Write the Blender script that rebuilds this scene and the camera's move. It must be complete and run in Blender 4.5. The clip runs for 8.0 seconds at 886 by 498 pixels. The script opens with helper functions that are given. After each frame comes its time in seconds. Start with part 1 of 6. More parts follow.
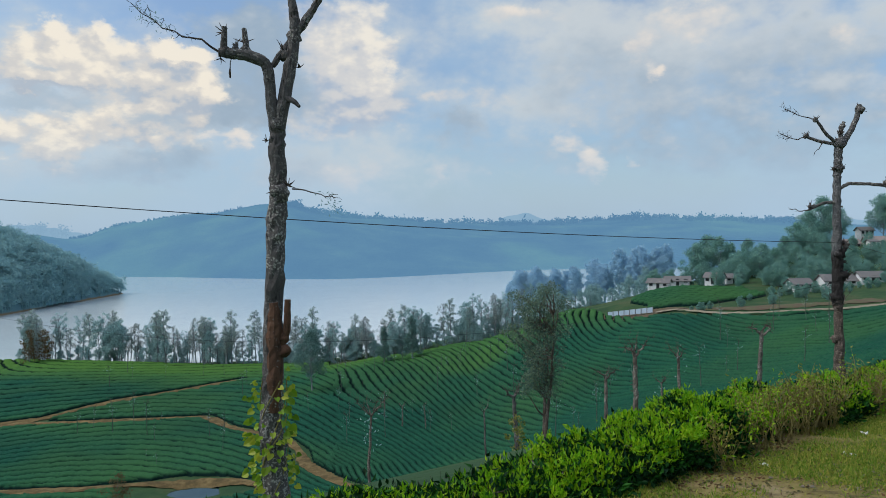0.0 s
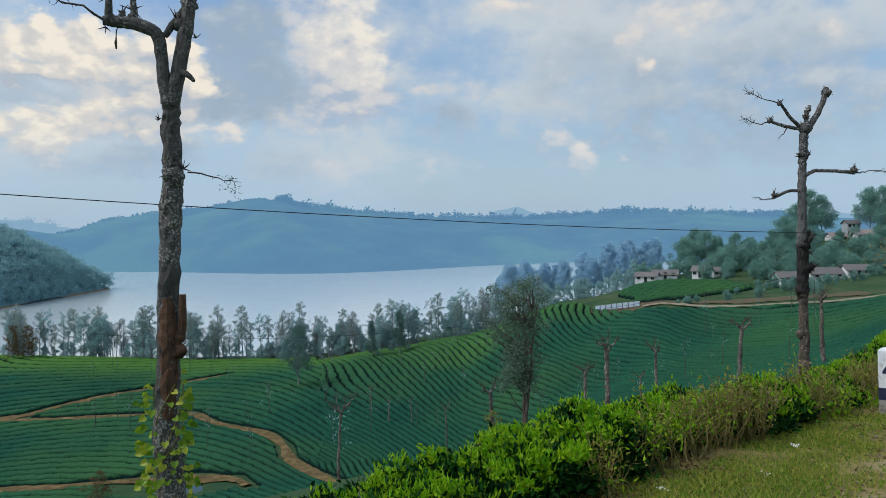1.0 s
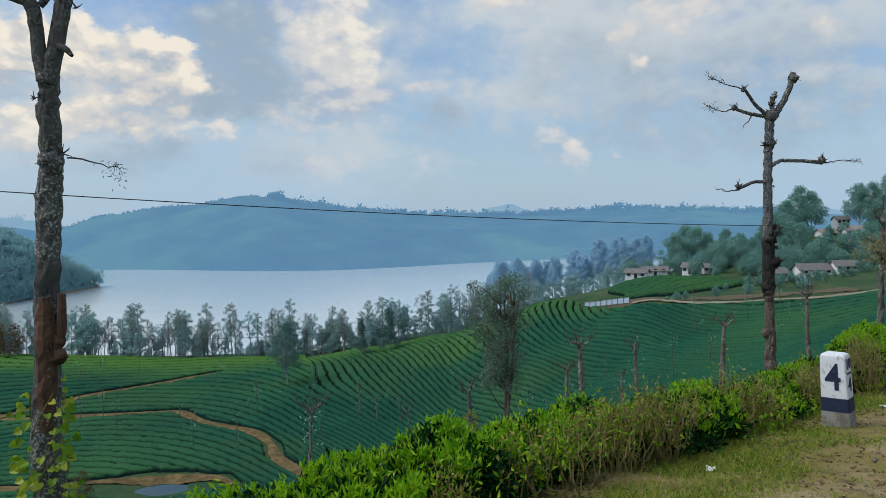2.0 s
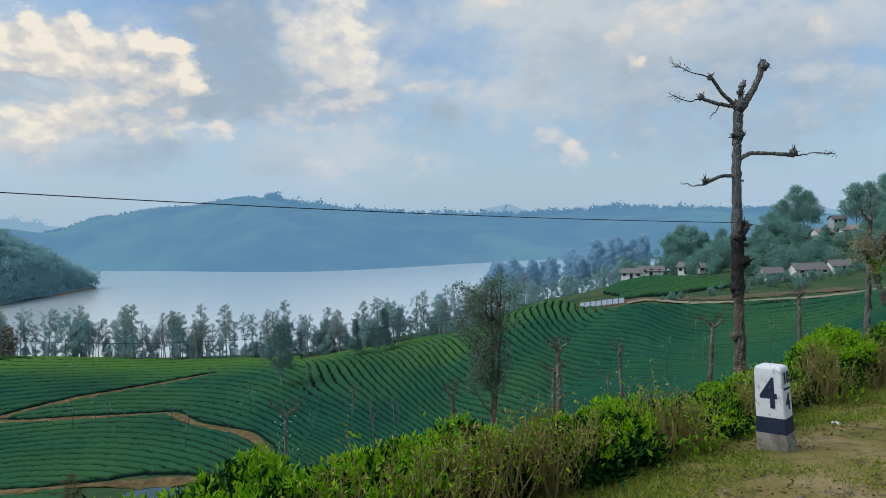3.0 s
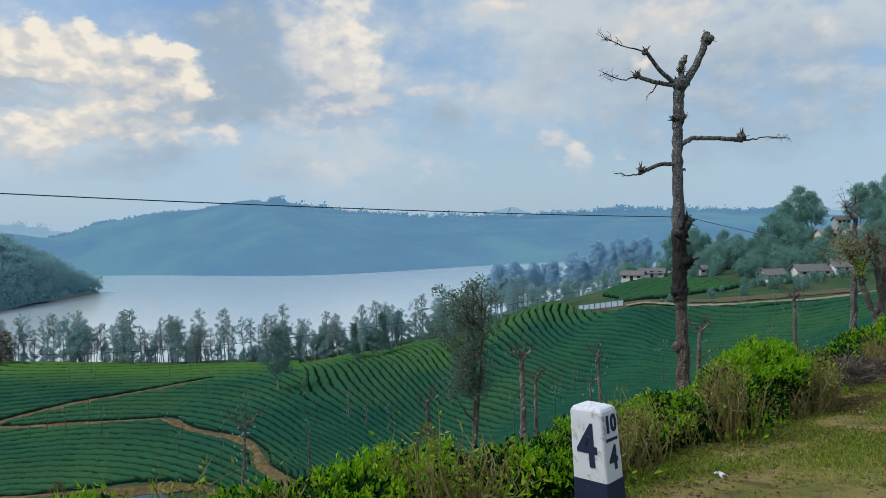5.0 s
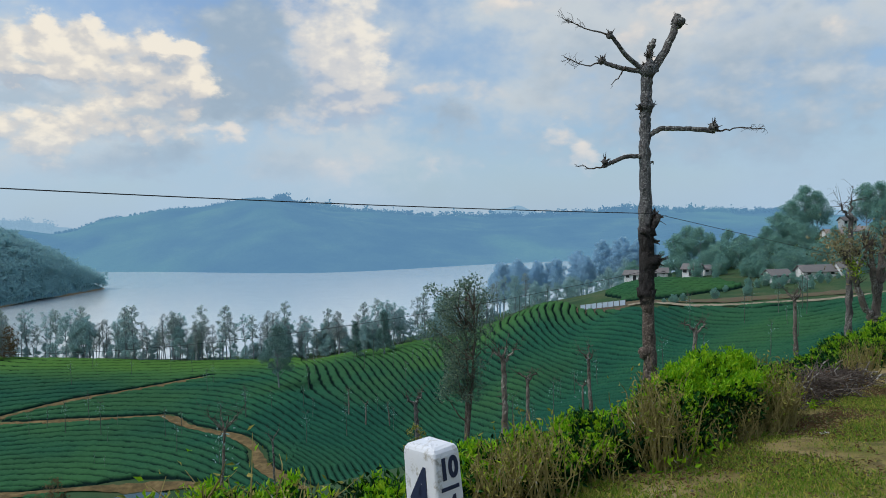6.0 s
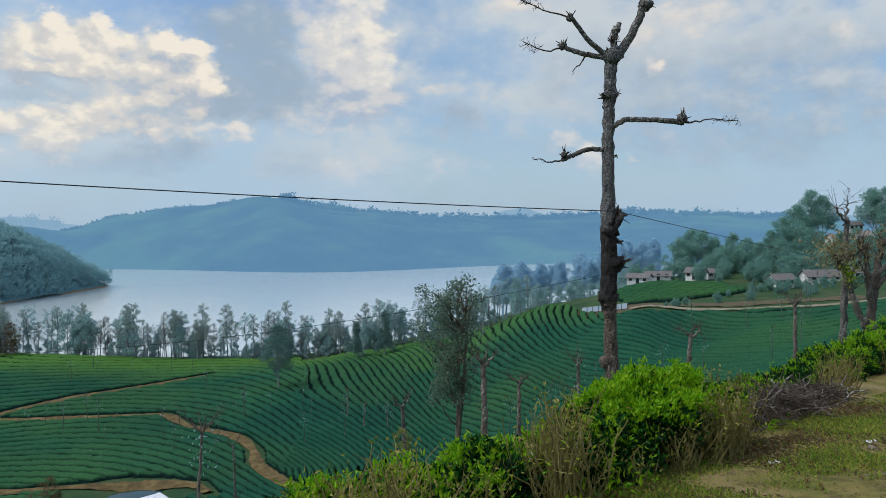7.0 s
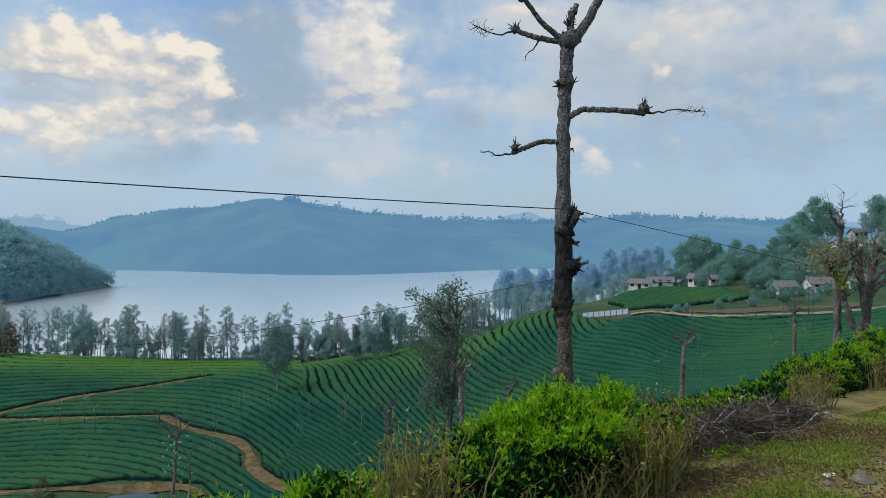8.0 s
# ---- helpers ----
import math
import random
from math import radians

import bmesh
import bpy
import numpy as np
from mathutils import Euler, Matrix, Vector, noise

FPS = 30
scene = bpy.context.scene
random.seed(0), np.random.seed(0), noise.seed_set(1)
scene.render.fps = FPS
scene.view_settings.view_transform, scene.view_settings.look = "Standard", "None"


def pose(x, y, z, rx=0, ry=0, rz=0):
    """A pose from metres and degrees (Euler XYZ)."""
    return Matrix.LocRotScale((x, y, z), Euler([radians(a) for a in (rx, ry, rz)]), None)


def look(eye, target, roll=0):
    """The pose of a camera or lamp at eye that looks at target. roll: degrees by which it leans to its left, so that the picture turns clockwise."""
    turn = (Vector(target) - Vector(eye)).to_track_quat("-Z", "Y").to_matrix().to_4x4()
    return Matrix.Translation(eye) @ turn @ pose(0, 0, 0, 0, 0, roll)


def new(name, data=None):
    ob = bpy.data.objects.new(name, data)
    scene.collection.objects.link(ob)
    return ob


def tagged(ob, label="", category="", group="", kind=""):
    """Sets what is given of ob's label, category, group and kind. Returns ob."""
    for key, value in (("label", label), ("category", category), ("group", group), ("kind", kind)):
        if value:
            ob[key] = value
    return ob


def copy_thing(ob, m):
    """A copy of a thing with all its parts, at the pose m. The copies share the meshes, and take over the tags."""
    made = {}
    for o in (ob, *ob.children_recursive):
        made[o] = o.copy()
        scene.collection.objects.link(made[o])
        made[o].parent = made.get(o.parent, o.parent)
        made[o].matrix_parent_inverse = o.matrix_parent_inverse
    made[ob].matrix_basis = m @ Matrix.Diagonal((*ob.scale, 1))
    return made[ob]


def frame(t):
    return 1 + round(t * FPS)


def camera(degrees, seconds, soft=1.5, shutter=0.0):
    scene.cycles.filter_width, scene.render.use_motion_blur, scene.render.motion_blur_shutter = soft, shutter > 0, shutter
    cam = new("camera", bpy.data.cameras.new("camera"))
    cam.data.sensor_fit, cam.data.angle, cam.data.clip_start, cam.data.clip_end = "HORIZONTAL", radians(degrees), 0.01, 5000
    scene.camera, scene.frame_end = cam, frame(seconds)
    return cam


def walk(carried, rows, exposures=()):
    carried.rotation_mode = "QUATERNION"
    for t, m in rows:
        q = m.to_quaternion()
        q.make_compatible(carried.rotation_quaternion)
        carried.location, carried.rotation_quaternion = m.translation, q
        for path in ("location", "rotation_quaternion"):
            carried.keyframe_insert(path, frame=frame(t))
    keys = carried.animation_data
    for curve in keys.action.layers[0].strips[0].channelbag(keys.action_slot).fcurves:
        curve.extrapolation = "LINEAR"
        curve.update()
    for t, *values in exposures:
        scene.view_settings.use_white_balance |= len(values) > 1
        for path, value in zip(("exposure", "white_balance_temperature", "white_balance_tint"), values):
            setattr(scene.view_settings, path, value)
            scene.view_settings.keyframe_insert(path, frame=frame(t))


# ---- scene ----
cam = camera(64.9, 8.0, soft=0.9)
PATH = [
    (0, (-0.858, -1.531, 2.13), (-0.888, 0.469, 2.091), -1.0),
    (0.5, (-0.305, -1.032, 2.079), (-0.322, 0.968, 2.03), -1.0),
    (1, (0.243, -0.538, 2.021), (0.238, 1.461, 1.965), -1.1),
    (1.5, (0.782, -0.061, 1.97), (0.788, 1.938, 1.908), -1.1),
    (2, (1.312, 0.397, 1.927), (1.326, 2.396, 1.862), -1.2),
    (2.2, (1.523, 0.588, 1.906), (1.539, 2.587, 1.841), -1.2),
    (3.5, (2.885, 1.759, 1.808), (2.903, 3.758, 1.746), -1.4),
    (4, (3.35, 2.173, 1.771), (3.364, 4.172, 1.711), -1.4),
    (4.5, (3.859, 2.621, 1.731), (3.868, 4.62, 1.672), -1.5),
    (5.8, (5.131, 3.801, 1.6), (5.129, 5.8, 1.552), -1.6),
    (6, (5.337, 3.975, 1.606), (5.326, 5.974, 1.547), -1.3),
    (6.5, (5.822, 4.434, 1.568), (5.803, 6.433, 1.51), -1.1),
    (7, (6.296, 4.883, 1.526), (6.27, 6.882, 1.47), -0.7),
    (7.5, (6.765, 5.354, 1.486), (6.732, 7.353, 1.433), -0.4),
    (8, (7.244, 5.83, 1.441), (7.206, 7.829, 1.396), -0.2),
]
walk(cam, [(t, look(e, a, r)) for t, e, a, r in PATH], [(0, 0.0, 6320, 10), (8, 0.0, 6320, 10)])
# ---- BODY ----

# ------------------------------------------------------------------ world and sun
SUN_AZ, SUN_EL = radians(-100), radians(50)      # azimuth clockwise from +y
world = bpy.data.worlds.new("sky")
scene.world = world
world.use_nodes = True
WT = world.node_tree
WT.nodes.clear()


def wn(kind, **props):
    n = WT.nodes.new(kind)
    for k, v in props.items():
        if k == "operation":
            n.operation = v
        elif k == "data_type":
            n.data_type = v
        elif k == "clamp":
            n.use_clamp = v
    return n


def plug(tree, socket, value):
    if isinstance(value, bpy.types.NodeSocket):
        tree.links.new(value, socket)
    elif isinstance(value, tuple) and len(value) == 3 and socket.type == "RGBA":
        socket.default_value = (*value, 1)
    else:
        socket.default_value = value


def wmath(op, a, b=0.0, c=0.0, clamp=False):
    n = wn("ShaderNodeMath", operation=op, clamp=clamp)
    for i, v in enumerate((a, b, c)):
        plug(WT, n.inputs[i], v)
    return n.outputs[0]


def wmix(fac, a, b):
    n = WT.nodes.new("ShaderNodeMix")
    n.data_type = "RGBA"
    plug(WT, n.inputs[0], fac)
    plug(WT, n.inputs[6], a)
    plug(WT, n.inputs[7], b)
    return n.outputs[2]


def wnoise(vec, scale, detail=5.0, rough=0.55, out=0):
    n = WT.nodes.new("ShaderNodeTexNoise")
    WT.links.new(vec, n.inputs["Vector"])
    n.inputs["Scale"].default_value = scale
    n.inputs["Detail"].default_value = detail
    n.inputs["Roughness"].default_value = rough
    return n.outputs[out]


def wramp(v, lo, hi):
    n = WT.nodes.new("ShaderNodeMapRange")
    n.interpolation_type = "SMOOTHSTEP"
    plug(WT, n.inputs[0], v)
    n.inputs[1].default_value, n.inputs[2].default_value = lo, hi
    return n.outputs[0]


tc = WT.nodes.new("ShaderNodeTexCoord")
sep = WT.nodes.new("ShaderNodeSeparateXYZ")
WT.links.new(tc.outputs["Generated"], sep.inputs[0])
dx, dy, dz = sep.outputs
# bearing and height of the direction, as tangents about the valley's axis
bearing = wmath("ARCTAN2", dx, dy)
flat = wmath("SQRT", wmath("ADD", wmath("MULTIPLY", dx, dx), wmath("MULTIPLY", dy, dy)))
raised = wmath("ARCTAN2", dz, flat)
comb = WT.nodes.new("ShaderNodeCombineXYZ")
plug(WT, comb.inputs[0], bearing)
plug(WT, comb.inputs[1], wmath("MULTIPLY", raised, 1.5))
cvec = comb.outputs[0]
warp1 = WT.nodes.new("ShaderNodeSeparateXYZ")
WT.links.new(wnoise(cvec, 9.0, 6.0, 0.62, 1), warp1.inputs[0])
warp2 = WT.nodes.new("ShaderNodeSeparateXYZ")
WT.links.new(wnoise(cvec, 26.0, 7.0, 0.6, 1), warp2.inputs[0])


def warped(base, k, wide, fine):
    a = wmath("MULTIPLY", wmath("SUBTRACT", warp1.outputs[k], 0.5), wide)
    c = wmath("MULTIPLY", wmath("SUBTRACT", warp2.outputs[k], 0.5), fine)
    return wmath("ADD", base, wmath("ADD", a, c))


wu = warped(bearing, 0, 0.075, 0.045)
wv = warped(raised, 1, 0.06, 0.04)

# cloud masses, back to front: bearing, height, half width, half height, weight, lightness
VEIL = [
    (-0.497, 0.215, 0.160, 0.064, 1, 0.75),
    (-0.519, 0.119, 0.112, 0.042, 0.9, 0.7),
    (-0.361, 0.168, 0.095, 0.046, 0.8, 0.6),
    (-0.141, 0.233, 0.088, 0.080, 1, 0.75),
    (-0.138, 0.094, 0.136, 0.040, 0.9, 0.7),
    (0.132, 0.294, 0.160, 0.036, 0.9, 0.85),
    (0.337, 0.263, 0.141, 0.046, 1, 0.9),
    (0.517, 0.232, 0.105, 0.039, 0.9, 0.8),
    (0.232, 0.214, 0.125, 0.071, 0.7, 0.6),
    (0.090, 0.184, 0.137, 0.040, 0.6, 0.6),
]
GREY = [
    (-0.285, 0.280, 0.065, 0.043, 1.3, 0.25),
    (-0.265, 0.223, 0.058, 0.055, 1.3, 0.18),
    (-0.325, 0.177, 0.037, 0.025, 0.9, 0.1),
    (-0.221, 0.183, 0.070, 0.032, 0.95, 0.2),
    (-0.383, 0.115, 0.062, 0.024, 0.9, 0.15),
    (-0.458, 0.089, 0.103, 0.019, 0.7, 0.35),
    (-0.216, 0.087, 0.086, 0.032, 0.6, 0.4),
    (0.008, 0.159, 0.049, 0.026, 0.7, 0.2),
    (0.193, 0.224, 0.071, 0.056, 0.7, 0.45),
    (0.261, 0.175, 0.116, 0.047, 0.5, 0.4),
    (0.406, 0.206, 0.121, 0.052, 0.9, 0.42),
    (0.523, 0.185, 0.079, 0.046, 0.8, 0.5),
    (0.298, 0.112, 0.129, 0.039, 0.5, 0.3),
    (0.459, 0.094, 0.151, 0.058, 0.6, 0.25),
    (0.064, 0.106, 0.129, 0.032, 0.5, 0.5),
]
HEAP = [
    (-0.513, 0.267, 0.017, 0.018, 1.1, 0.95),
    (-0.456, 0.275, 0.015, 0.017, 1.1, 1.1),
    (-0.487, 0.248, 0.040, 0.027, 1.1, 0.9),
    (-0.545, 0.225, 0.048, 0.028, 1, 0.85),
    (-0.432, 0.251, 0.022, 0.019, 0.9, 0.9),
    (-0.391, 0.245, 0.017, 0.018, 1.2, 1.2),
    (-0.358, 0.236, 0.031, 0.014, 1.3, 1.2),
    (-0.466, 0.217, 0.075, 0.025, 1.2, 0.95),
    (-0.386, 0.204, 0.058, 0.032, 1.2, 0.7),
    (-0.342, 0.204, 0.025, 0.031, 1.1, 0.8),
    (-0.540, 0.204, 0.052, 0.013, 0.9, 1),
    (-0.435, 0.168, 0.070, 0.019, 1.2, 1),
    (-0.475, 0.139, 0.068, 0.019, 1, 0.85),
    (-0.521, 0.118, 0.041, 0.024, 1.3, 1.1),
    (-0.396, 0.136, 0.047, 0.019, 0.8, 0.75),
    (-0.571, 0.140, 0.038, 0.031, 0.9, 0.75),
]
BAND = [
    (-0.517, 0.176, 0.072, 0.012, 1.3, 0.25),
    (-0.426, 0.157, 0.018, 0.010, 0.8, 0.2),
    (-0.387, 0.156, 0.029, 0.011, 0.9, 0.12),
    (-0.552, 0.181, 0.032, 0.011, 0.8, 0.3),
    (-0.383, 0.124, 0.029, 0.011, 0.7, 0.1),
    (-0.527, 0.221, 0.026, 0.006, 0.6, 0.4),
]
TOWER = [
    (-0.131, 0.281, 0.040, 0.044, 1.4, 1.1),
    (-0.168, 0.251, 0.036, 0.040, 1.2, 0.9),
    (-0.106, 0.241, 0.021, 0.037, 1.2, 1.1),
    (-0.198, 0.301, 0.039, 0.024, 0.7, 0.5),
    (-0.135, 0.203, 0.064, 0.036, 1, 0.6),
    (-0.095, 0.180, 0.044, 0.024, 0.8, 0.45),
    (-0.210, 0.153, 0.059, 0.022, 0.7, 0.7),
    (-0.167, 0.161, 0.027, 0.019, 0.6, 0.75),
]
PUFF = [
    (-0.288, 0.133, 0.019, 0.019, 1.7, 1.2),
    (-0.334, 0.148, 0.033, 0.010, 1.4, 1.1),
    (-0.130, 0.085, 0.064, 0.023, 1.1, 0.85),
    (-0.024, 0.088, 0.019, 0.019, 1.1, 0.85),
    (-0.027, 0.195, 0.028, 0.013, 0.9, 0.8),
    (0.043, 0.197, 0.049, 0.021, 0.8, 0.7),
    (0.159, 0.134, 0.028, 0.018, 1.4, 0.95),
    (0.200, 0.101, 0.020, 0.021, 1.6, 1.1),
    (0.091, 0.090, 0.036, 0.015, 1, 0.85),
    (0.255, 0.091, 0.012, 0.009, 0.9, 0.85),
    (0.281, 0.213, 0.013, 0.013, 1.3, 1.1),
    (0.255, 0.255, 0.020, 0.025, 0.9, 0.95),
    (0.348, 0.270, 0.047, 0.023, 1.2, 1.1),
    (0.301, 0.289, 0.053, 0.015, 0.9, 0.9),
    (0.100, 0.300, 0.056, 0.016, 1, 0.95),
    (0.517, 0.235, 0.025, 0.016, 0.9, 0.95),
]


def wvec(op, a, b, c=None):
    n = WT.nodes.new("ShaderNodeVectorMath")
    n.operation = op
    for i, v in enumerate((a, b, c)):
        if v is not None:
            plug(WT, n.inputs[i], v)
    return n.outputs["Value"] if op == "DOT_PRODUCT" else n.outputs["Vector"]


def pair(u, v):
    n = WT.nodes.new("ShaderNodeCombineXYZ")
    plug(WT, n.inputs[0], u)
    plug(WT, n.inputs[1], v)
    return n.outputs[0]


def heap_sum(rows, uv, lights=True):
    """Sums soft mounds; gives their cover and, weighed by lightness, their light."""
    cover, light = 0.0, 0.0
    for bu, bv, ba, bb, bw, bl in rows:
        q = wvec("MULTIPLY_ADD", uv, (1 / ba, 1 / bb, 0), (-bu / ba, -bv / bb, 0))
        g = wmath("POWER", 0.36788, wvec("DOT_PRODUCT", q, q))
        cover = wmath("MULTIPLY_ADD", g, bw, cover)
        if lights:
            light = wmath("MULTIPLY_ADD", g, bw * bl, light)
    return cover, light


def shifted(du, dv):
    n = WT.nodes.new("ShaderNodeVectorMath")
    n.operation = "ADD"
    WT.links.new(cvec, n.inputs[0])
    n.inputs[1].default_value = (du, dv * 1.5, 0)
    return n.outputs[0]


def puffs(vec, scale):
    """Rounded lumps, as on the head of a cumulus."""
    n = WT.nodes.new("ShaderNodeTexVoronoi")
    n.feature = "SMOOTH_F1"
    WT.links.new(vec, n.inputs["Vector"])
    n.inputs["Scale"].default_value = scale
    n.inputs["Detail"].default_value = 2.0
    n.inputs["Smoothness"].default_value = 0.5
    return wmath("SUBTRACT", 0.45, n.outputs["Distance"])


# round the rest of the sky the cloud is broken cover of the same kind
behind = wramp(wmath("ABSOLUTE", bearing), 0.55, 0.9)
over = wramp(raised, 0.42, 0.65)
away = wmath("MAXIMUM", behind, over)
near_front = wmath("SUBTRACT", 1.0, away)
BODY = wmath("ADD", wmath("MULTIPLY", wmath("SUBTRACT", wnoise(cvec, 12.0, 7.0, 0.55), 0.5), 2.6), wmath("MULTIPLY", puffs(cvec, 30.0), 0.6))
SH = shifted(0.010, 0.016)
BODY2 = wmath("ADD", wmath("MULTIPLY", wmath("SUBTRACT", wnoise(SH, 12.0, 7.0, 0.55), 0.5), 2.6), wmath("MULTIPLY", puffs(SH, 30.0), 0.6))


UV, UV_LIT = pair(wu, wv), pair(wmath("ADD", wu, 0.008), wmath("ADD", wv, 0.016))


def cloud_layer(under, rows, lo, hi, grain, relief, cols, strength):
    """Lays one set of cloud masses over what is behind it, lit from the upper right."""
    cover, light = heap_sum(rows, UV)
    light = wmath("DIVIDE", light, wmath("ADD", cover, 0.05))
    full = wmath("SUBTRACT", 1.0, wmath("EXPONENT", wmath("MULTIPLY", cover, -1.25)))
    thick = wmath("MULTIPLY_ADD", BODY, grain, full)
    cov = wmath("MULTIPLY", wramp(thick, lo, hi), wmath("MULTIPLY", near_front, strength))
    facing = wmath("MULTIPLY", wmath("SUBTRACT", BODY, BODY2), relief)
    lit = wmath("ADD", light, facing)
    if relief > 0.35:
        rim = wmath("SUBTRACT", cover, heap_sum(rows, UV_LIT, False)[0])
        lit = wmath("MULTIPLY_ADD", rim, relief * 0.6, lit)
    col = wmix(wramp(lit, 0.75, 1.5), wmix(wramp(lit, 0.15, 0.8), cols[0], cols[1]), cols[2])
    return wmix(cov, under, col)


sky = WT.nodes.new("ShaderNodeTexSky")
sky.sky_type = "NISHITA"
sky.sun_disc = False
sky.sun_elevation, sky.sun_rotation = SUN_EL, SUN_AZ
sky.air_density, sky.dust_density, sky.ozone_density = 1.0, 2.0, 1.5
skyc = WT.nodes.new("ShaderNodeMix")
skyc.data_type, skyc.blend_type = "RGBA", "MULTIPLY"
skyc.inputs[0].default_value = 1.0
WT.links.new(sky.outputs[0], skyc.inputs[6])
skyc.inputs[7].default_value = (0.115, 0.125, 0.13, 1)
# a thin veil lies over most of the open blue
veil = wramp(wnoise(cvec, 3.2, 4.0, 0.5), 0.30, 0.66)
clear_col = wmix(wmath("MULTIPLY", veil, 0.7), skyc.outputs[2], (0.37, 0.50, 0.63))
general = wmath("MULTIPLY", wramp(wnoise(cvec, 4.0, 6.0, 0.6), 0.42, 0.62), away)
mixed = wmix(wmath("MULTIPLY", general, 0.9), clear_col, (0.60, 0.60, 0.60))
mixed = cloud_layer(mixed, VEIL, -0.05, 0.75, 0.40, 0.15, ((0.45, 0.52, 0.57), (0.56, 0.59, 0.59), (0.66, 0.65, 0.61)), 0.85)
mixed = cloud_layer(mixed, GREY, 0.10, 0.75, 0.45, 0.3, ((0.30, 0.385, 0.47), (0.52, 0.56, 0.585), (0.68, 0.665, 0.62)), 0.92)
mixed = cloud_layer(mixed, TOWER, 0.12, 0.78, 0.38, 0.9, ((0.36, 0.43, 0.53), (0.58, 0.575, 0.57), (0.80, 0.74, 0.64)), 0.92)
mixed = cloud_layer(mixed, HEAP, 0.20, 0.66, 0.50, 1.3, ((0.40, 0.45, 0.51), (0.60, 0.575, 0.54), (0.84, 0.76, 0.63)), 0.92)
mixed = cloud_layer(mixed, BAND, 0.12, 0.70, 0.55, 0.3, ((0.36, 0.45, 0.53), (0.50, 0.54, 0.59), (0.60, 0.60, 0.60)), 0.75)
mixed = cloud_layer(mixed, PUFF, 0.20, 0.85, 0.55, 0.4, ((0.42, 0.48, 0.57), (0.60, 0.58, 0.56), (0.80, 0.71, 0.61)), 0.8)
# the moist air over the valley whitens the sky towards the horizon
low = wramp(raised, 0.16, 0.0)
final = wmix(wmath("MULTIPLY", low, 0.80), mixed, (0.39, 0.52, 0.645))
bg = WT.nodes.new("ShaderNodeBackground")
WT.links.new(final, bg.inputs[0])
bg.inputs[1].default_value = 1.1
wo = WT.nodes.new("ShaderNodeOutputWorld")
WT.links.new(bg.outputs[0], wo.inputs[0])

sun = new("sun", bpy.data.lights.new("sun", "SUN"))
sun.data.energy, sun.data.angle, sun.data.color = 1.6, radians(32), (1.0, 0.95, 0.87)
sun_from = Vector((math.sin(SUN_AZ) * math.cos(SUN_EL), math.cos(SUN_AZ) * math.cos(SUN_EL), math.sin(SUN_EL)))
sun.matrix_world = look(sun_from * 50, (0, 0, 0))

# ------------------------------------------------------------------ materials


class Mat:
    """A small builder for node materials."""

    def __init__(self, name):
        self.m = bpy.data.materials.new(name)
        self.m.use_nodes = True
        self.t = self.m.node_tree
        self.b = self.t.nodes["Principled BSDF"]

    def node(self, kind):
        return self.t.nodes.new(kind)

    def coord(self, which="Object"):
        return self.node("ShaderNodeTexCoord").outputs[which]

    def place(self):
        return self.node("ShaderNodeNewGeometry").outputs["Position"]

    def island(self):
        return self.node("ShaderNodeNewGeometry").outputs["Random Per Island"]

    def each(self):
        return self.node("ShaderNodeObjectInfo").outputs["Random"]

    def scaled(self, vec, s):
        n = self.node("ShaderNodeVectorMath")
        n.operation = "MULTIPLY"
        plug(self.t, n.inputs[0], vec)
        n.inputs[1].default_value = s
        return n.outputs[0]

    def noise(self, vec, scale, detail=4.0, rough=0.55):
        n = self.node("ShaderNodeTexNoise")
        plug(self.t, n.inputs["Vector"], vec)
        n.inputs["Scale"].default_value = scale
        n.inputs["Detail"].default_value = detail
        n.inputs["Roughness"].default_value = rough
        return n.outputs[0]

    def voronoi(self, vec, scale):
        n = self.node("ShaderNodeTexVoronoi")
        plug(self.t, n.inputs["Vector"], vec)
        n.inputs["Scale"].default_value = scale
        return n.outputs[0]

    def ramp(self, fac, stops):
        n = self.node("ShaderNodeValToRGB")
        plug(self.t, n.inputs[0], fac)
        e = n.color_ramp.elements
        while len(e) < len(stops):
            e.new(0.5)
        for el, (p, c) in zip(e, stops):
            el.position, el.color = p, (*c, 1)
        return n.outputs[0]

    def span(self, v, lo, hi, a=0.0, b=1.0):
        n = self.node("ShaderNodeMapRange")
        plug(self.t, n.inputs[0], v)
        for i, x in enumerate((lo, hi, a, b)):
            n.inputs[i + 1].default_value = x
        return n.outputs[0]

    def math(self, op, a, b=0.0):
        n = self.node("ShaderNodeMath")
        n.operation = op
        plug(self.t, n.inputs[0], a)
        plug(self.t, n.inputs[1], b)
        return n.outputs[0]

    def mix(self, fac, a, b, blend="MIX"):
        n = self.node("ShaderNodeMix")
        n.data_type, n.blend_type = "RGBA", blend
        plug(self.t, n.inputs[0], fac)
        plug(self.t, n.inputs[6], a)
        plug(self.t, n.inputs[7], b)
        return n.outputs[2]

    def bump(self, height, strength=0.4, distance=0.02):
        n = self.node("ShaderNodeBump")
        plug(self.t, n.inputs["Height"], height)
        n.inputs["Strength"].default_value = strength
        n.inputs["Distance"].default_value = distance
        plug(self.t, self.b.inputs["Normal"], n.outputs[0])

    def done(self, colour, rough=0.8, spec=0.3, metal=0.0):
        plug(self.t, self.b.inputs["Base Color"], colour)
        plug(self.t, self.b.inputs["Roughness"], rough)
        self.b.inputs["Specular IOR Level"].default_value = spec
        self.b.inputs["Metallic"].default_value = metal
        return self.m


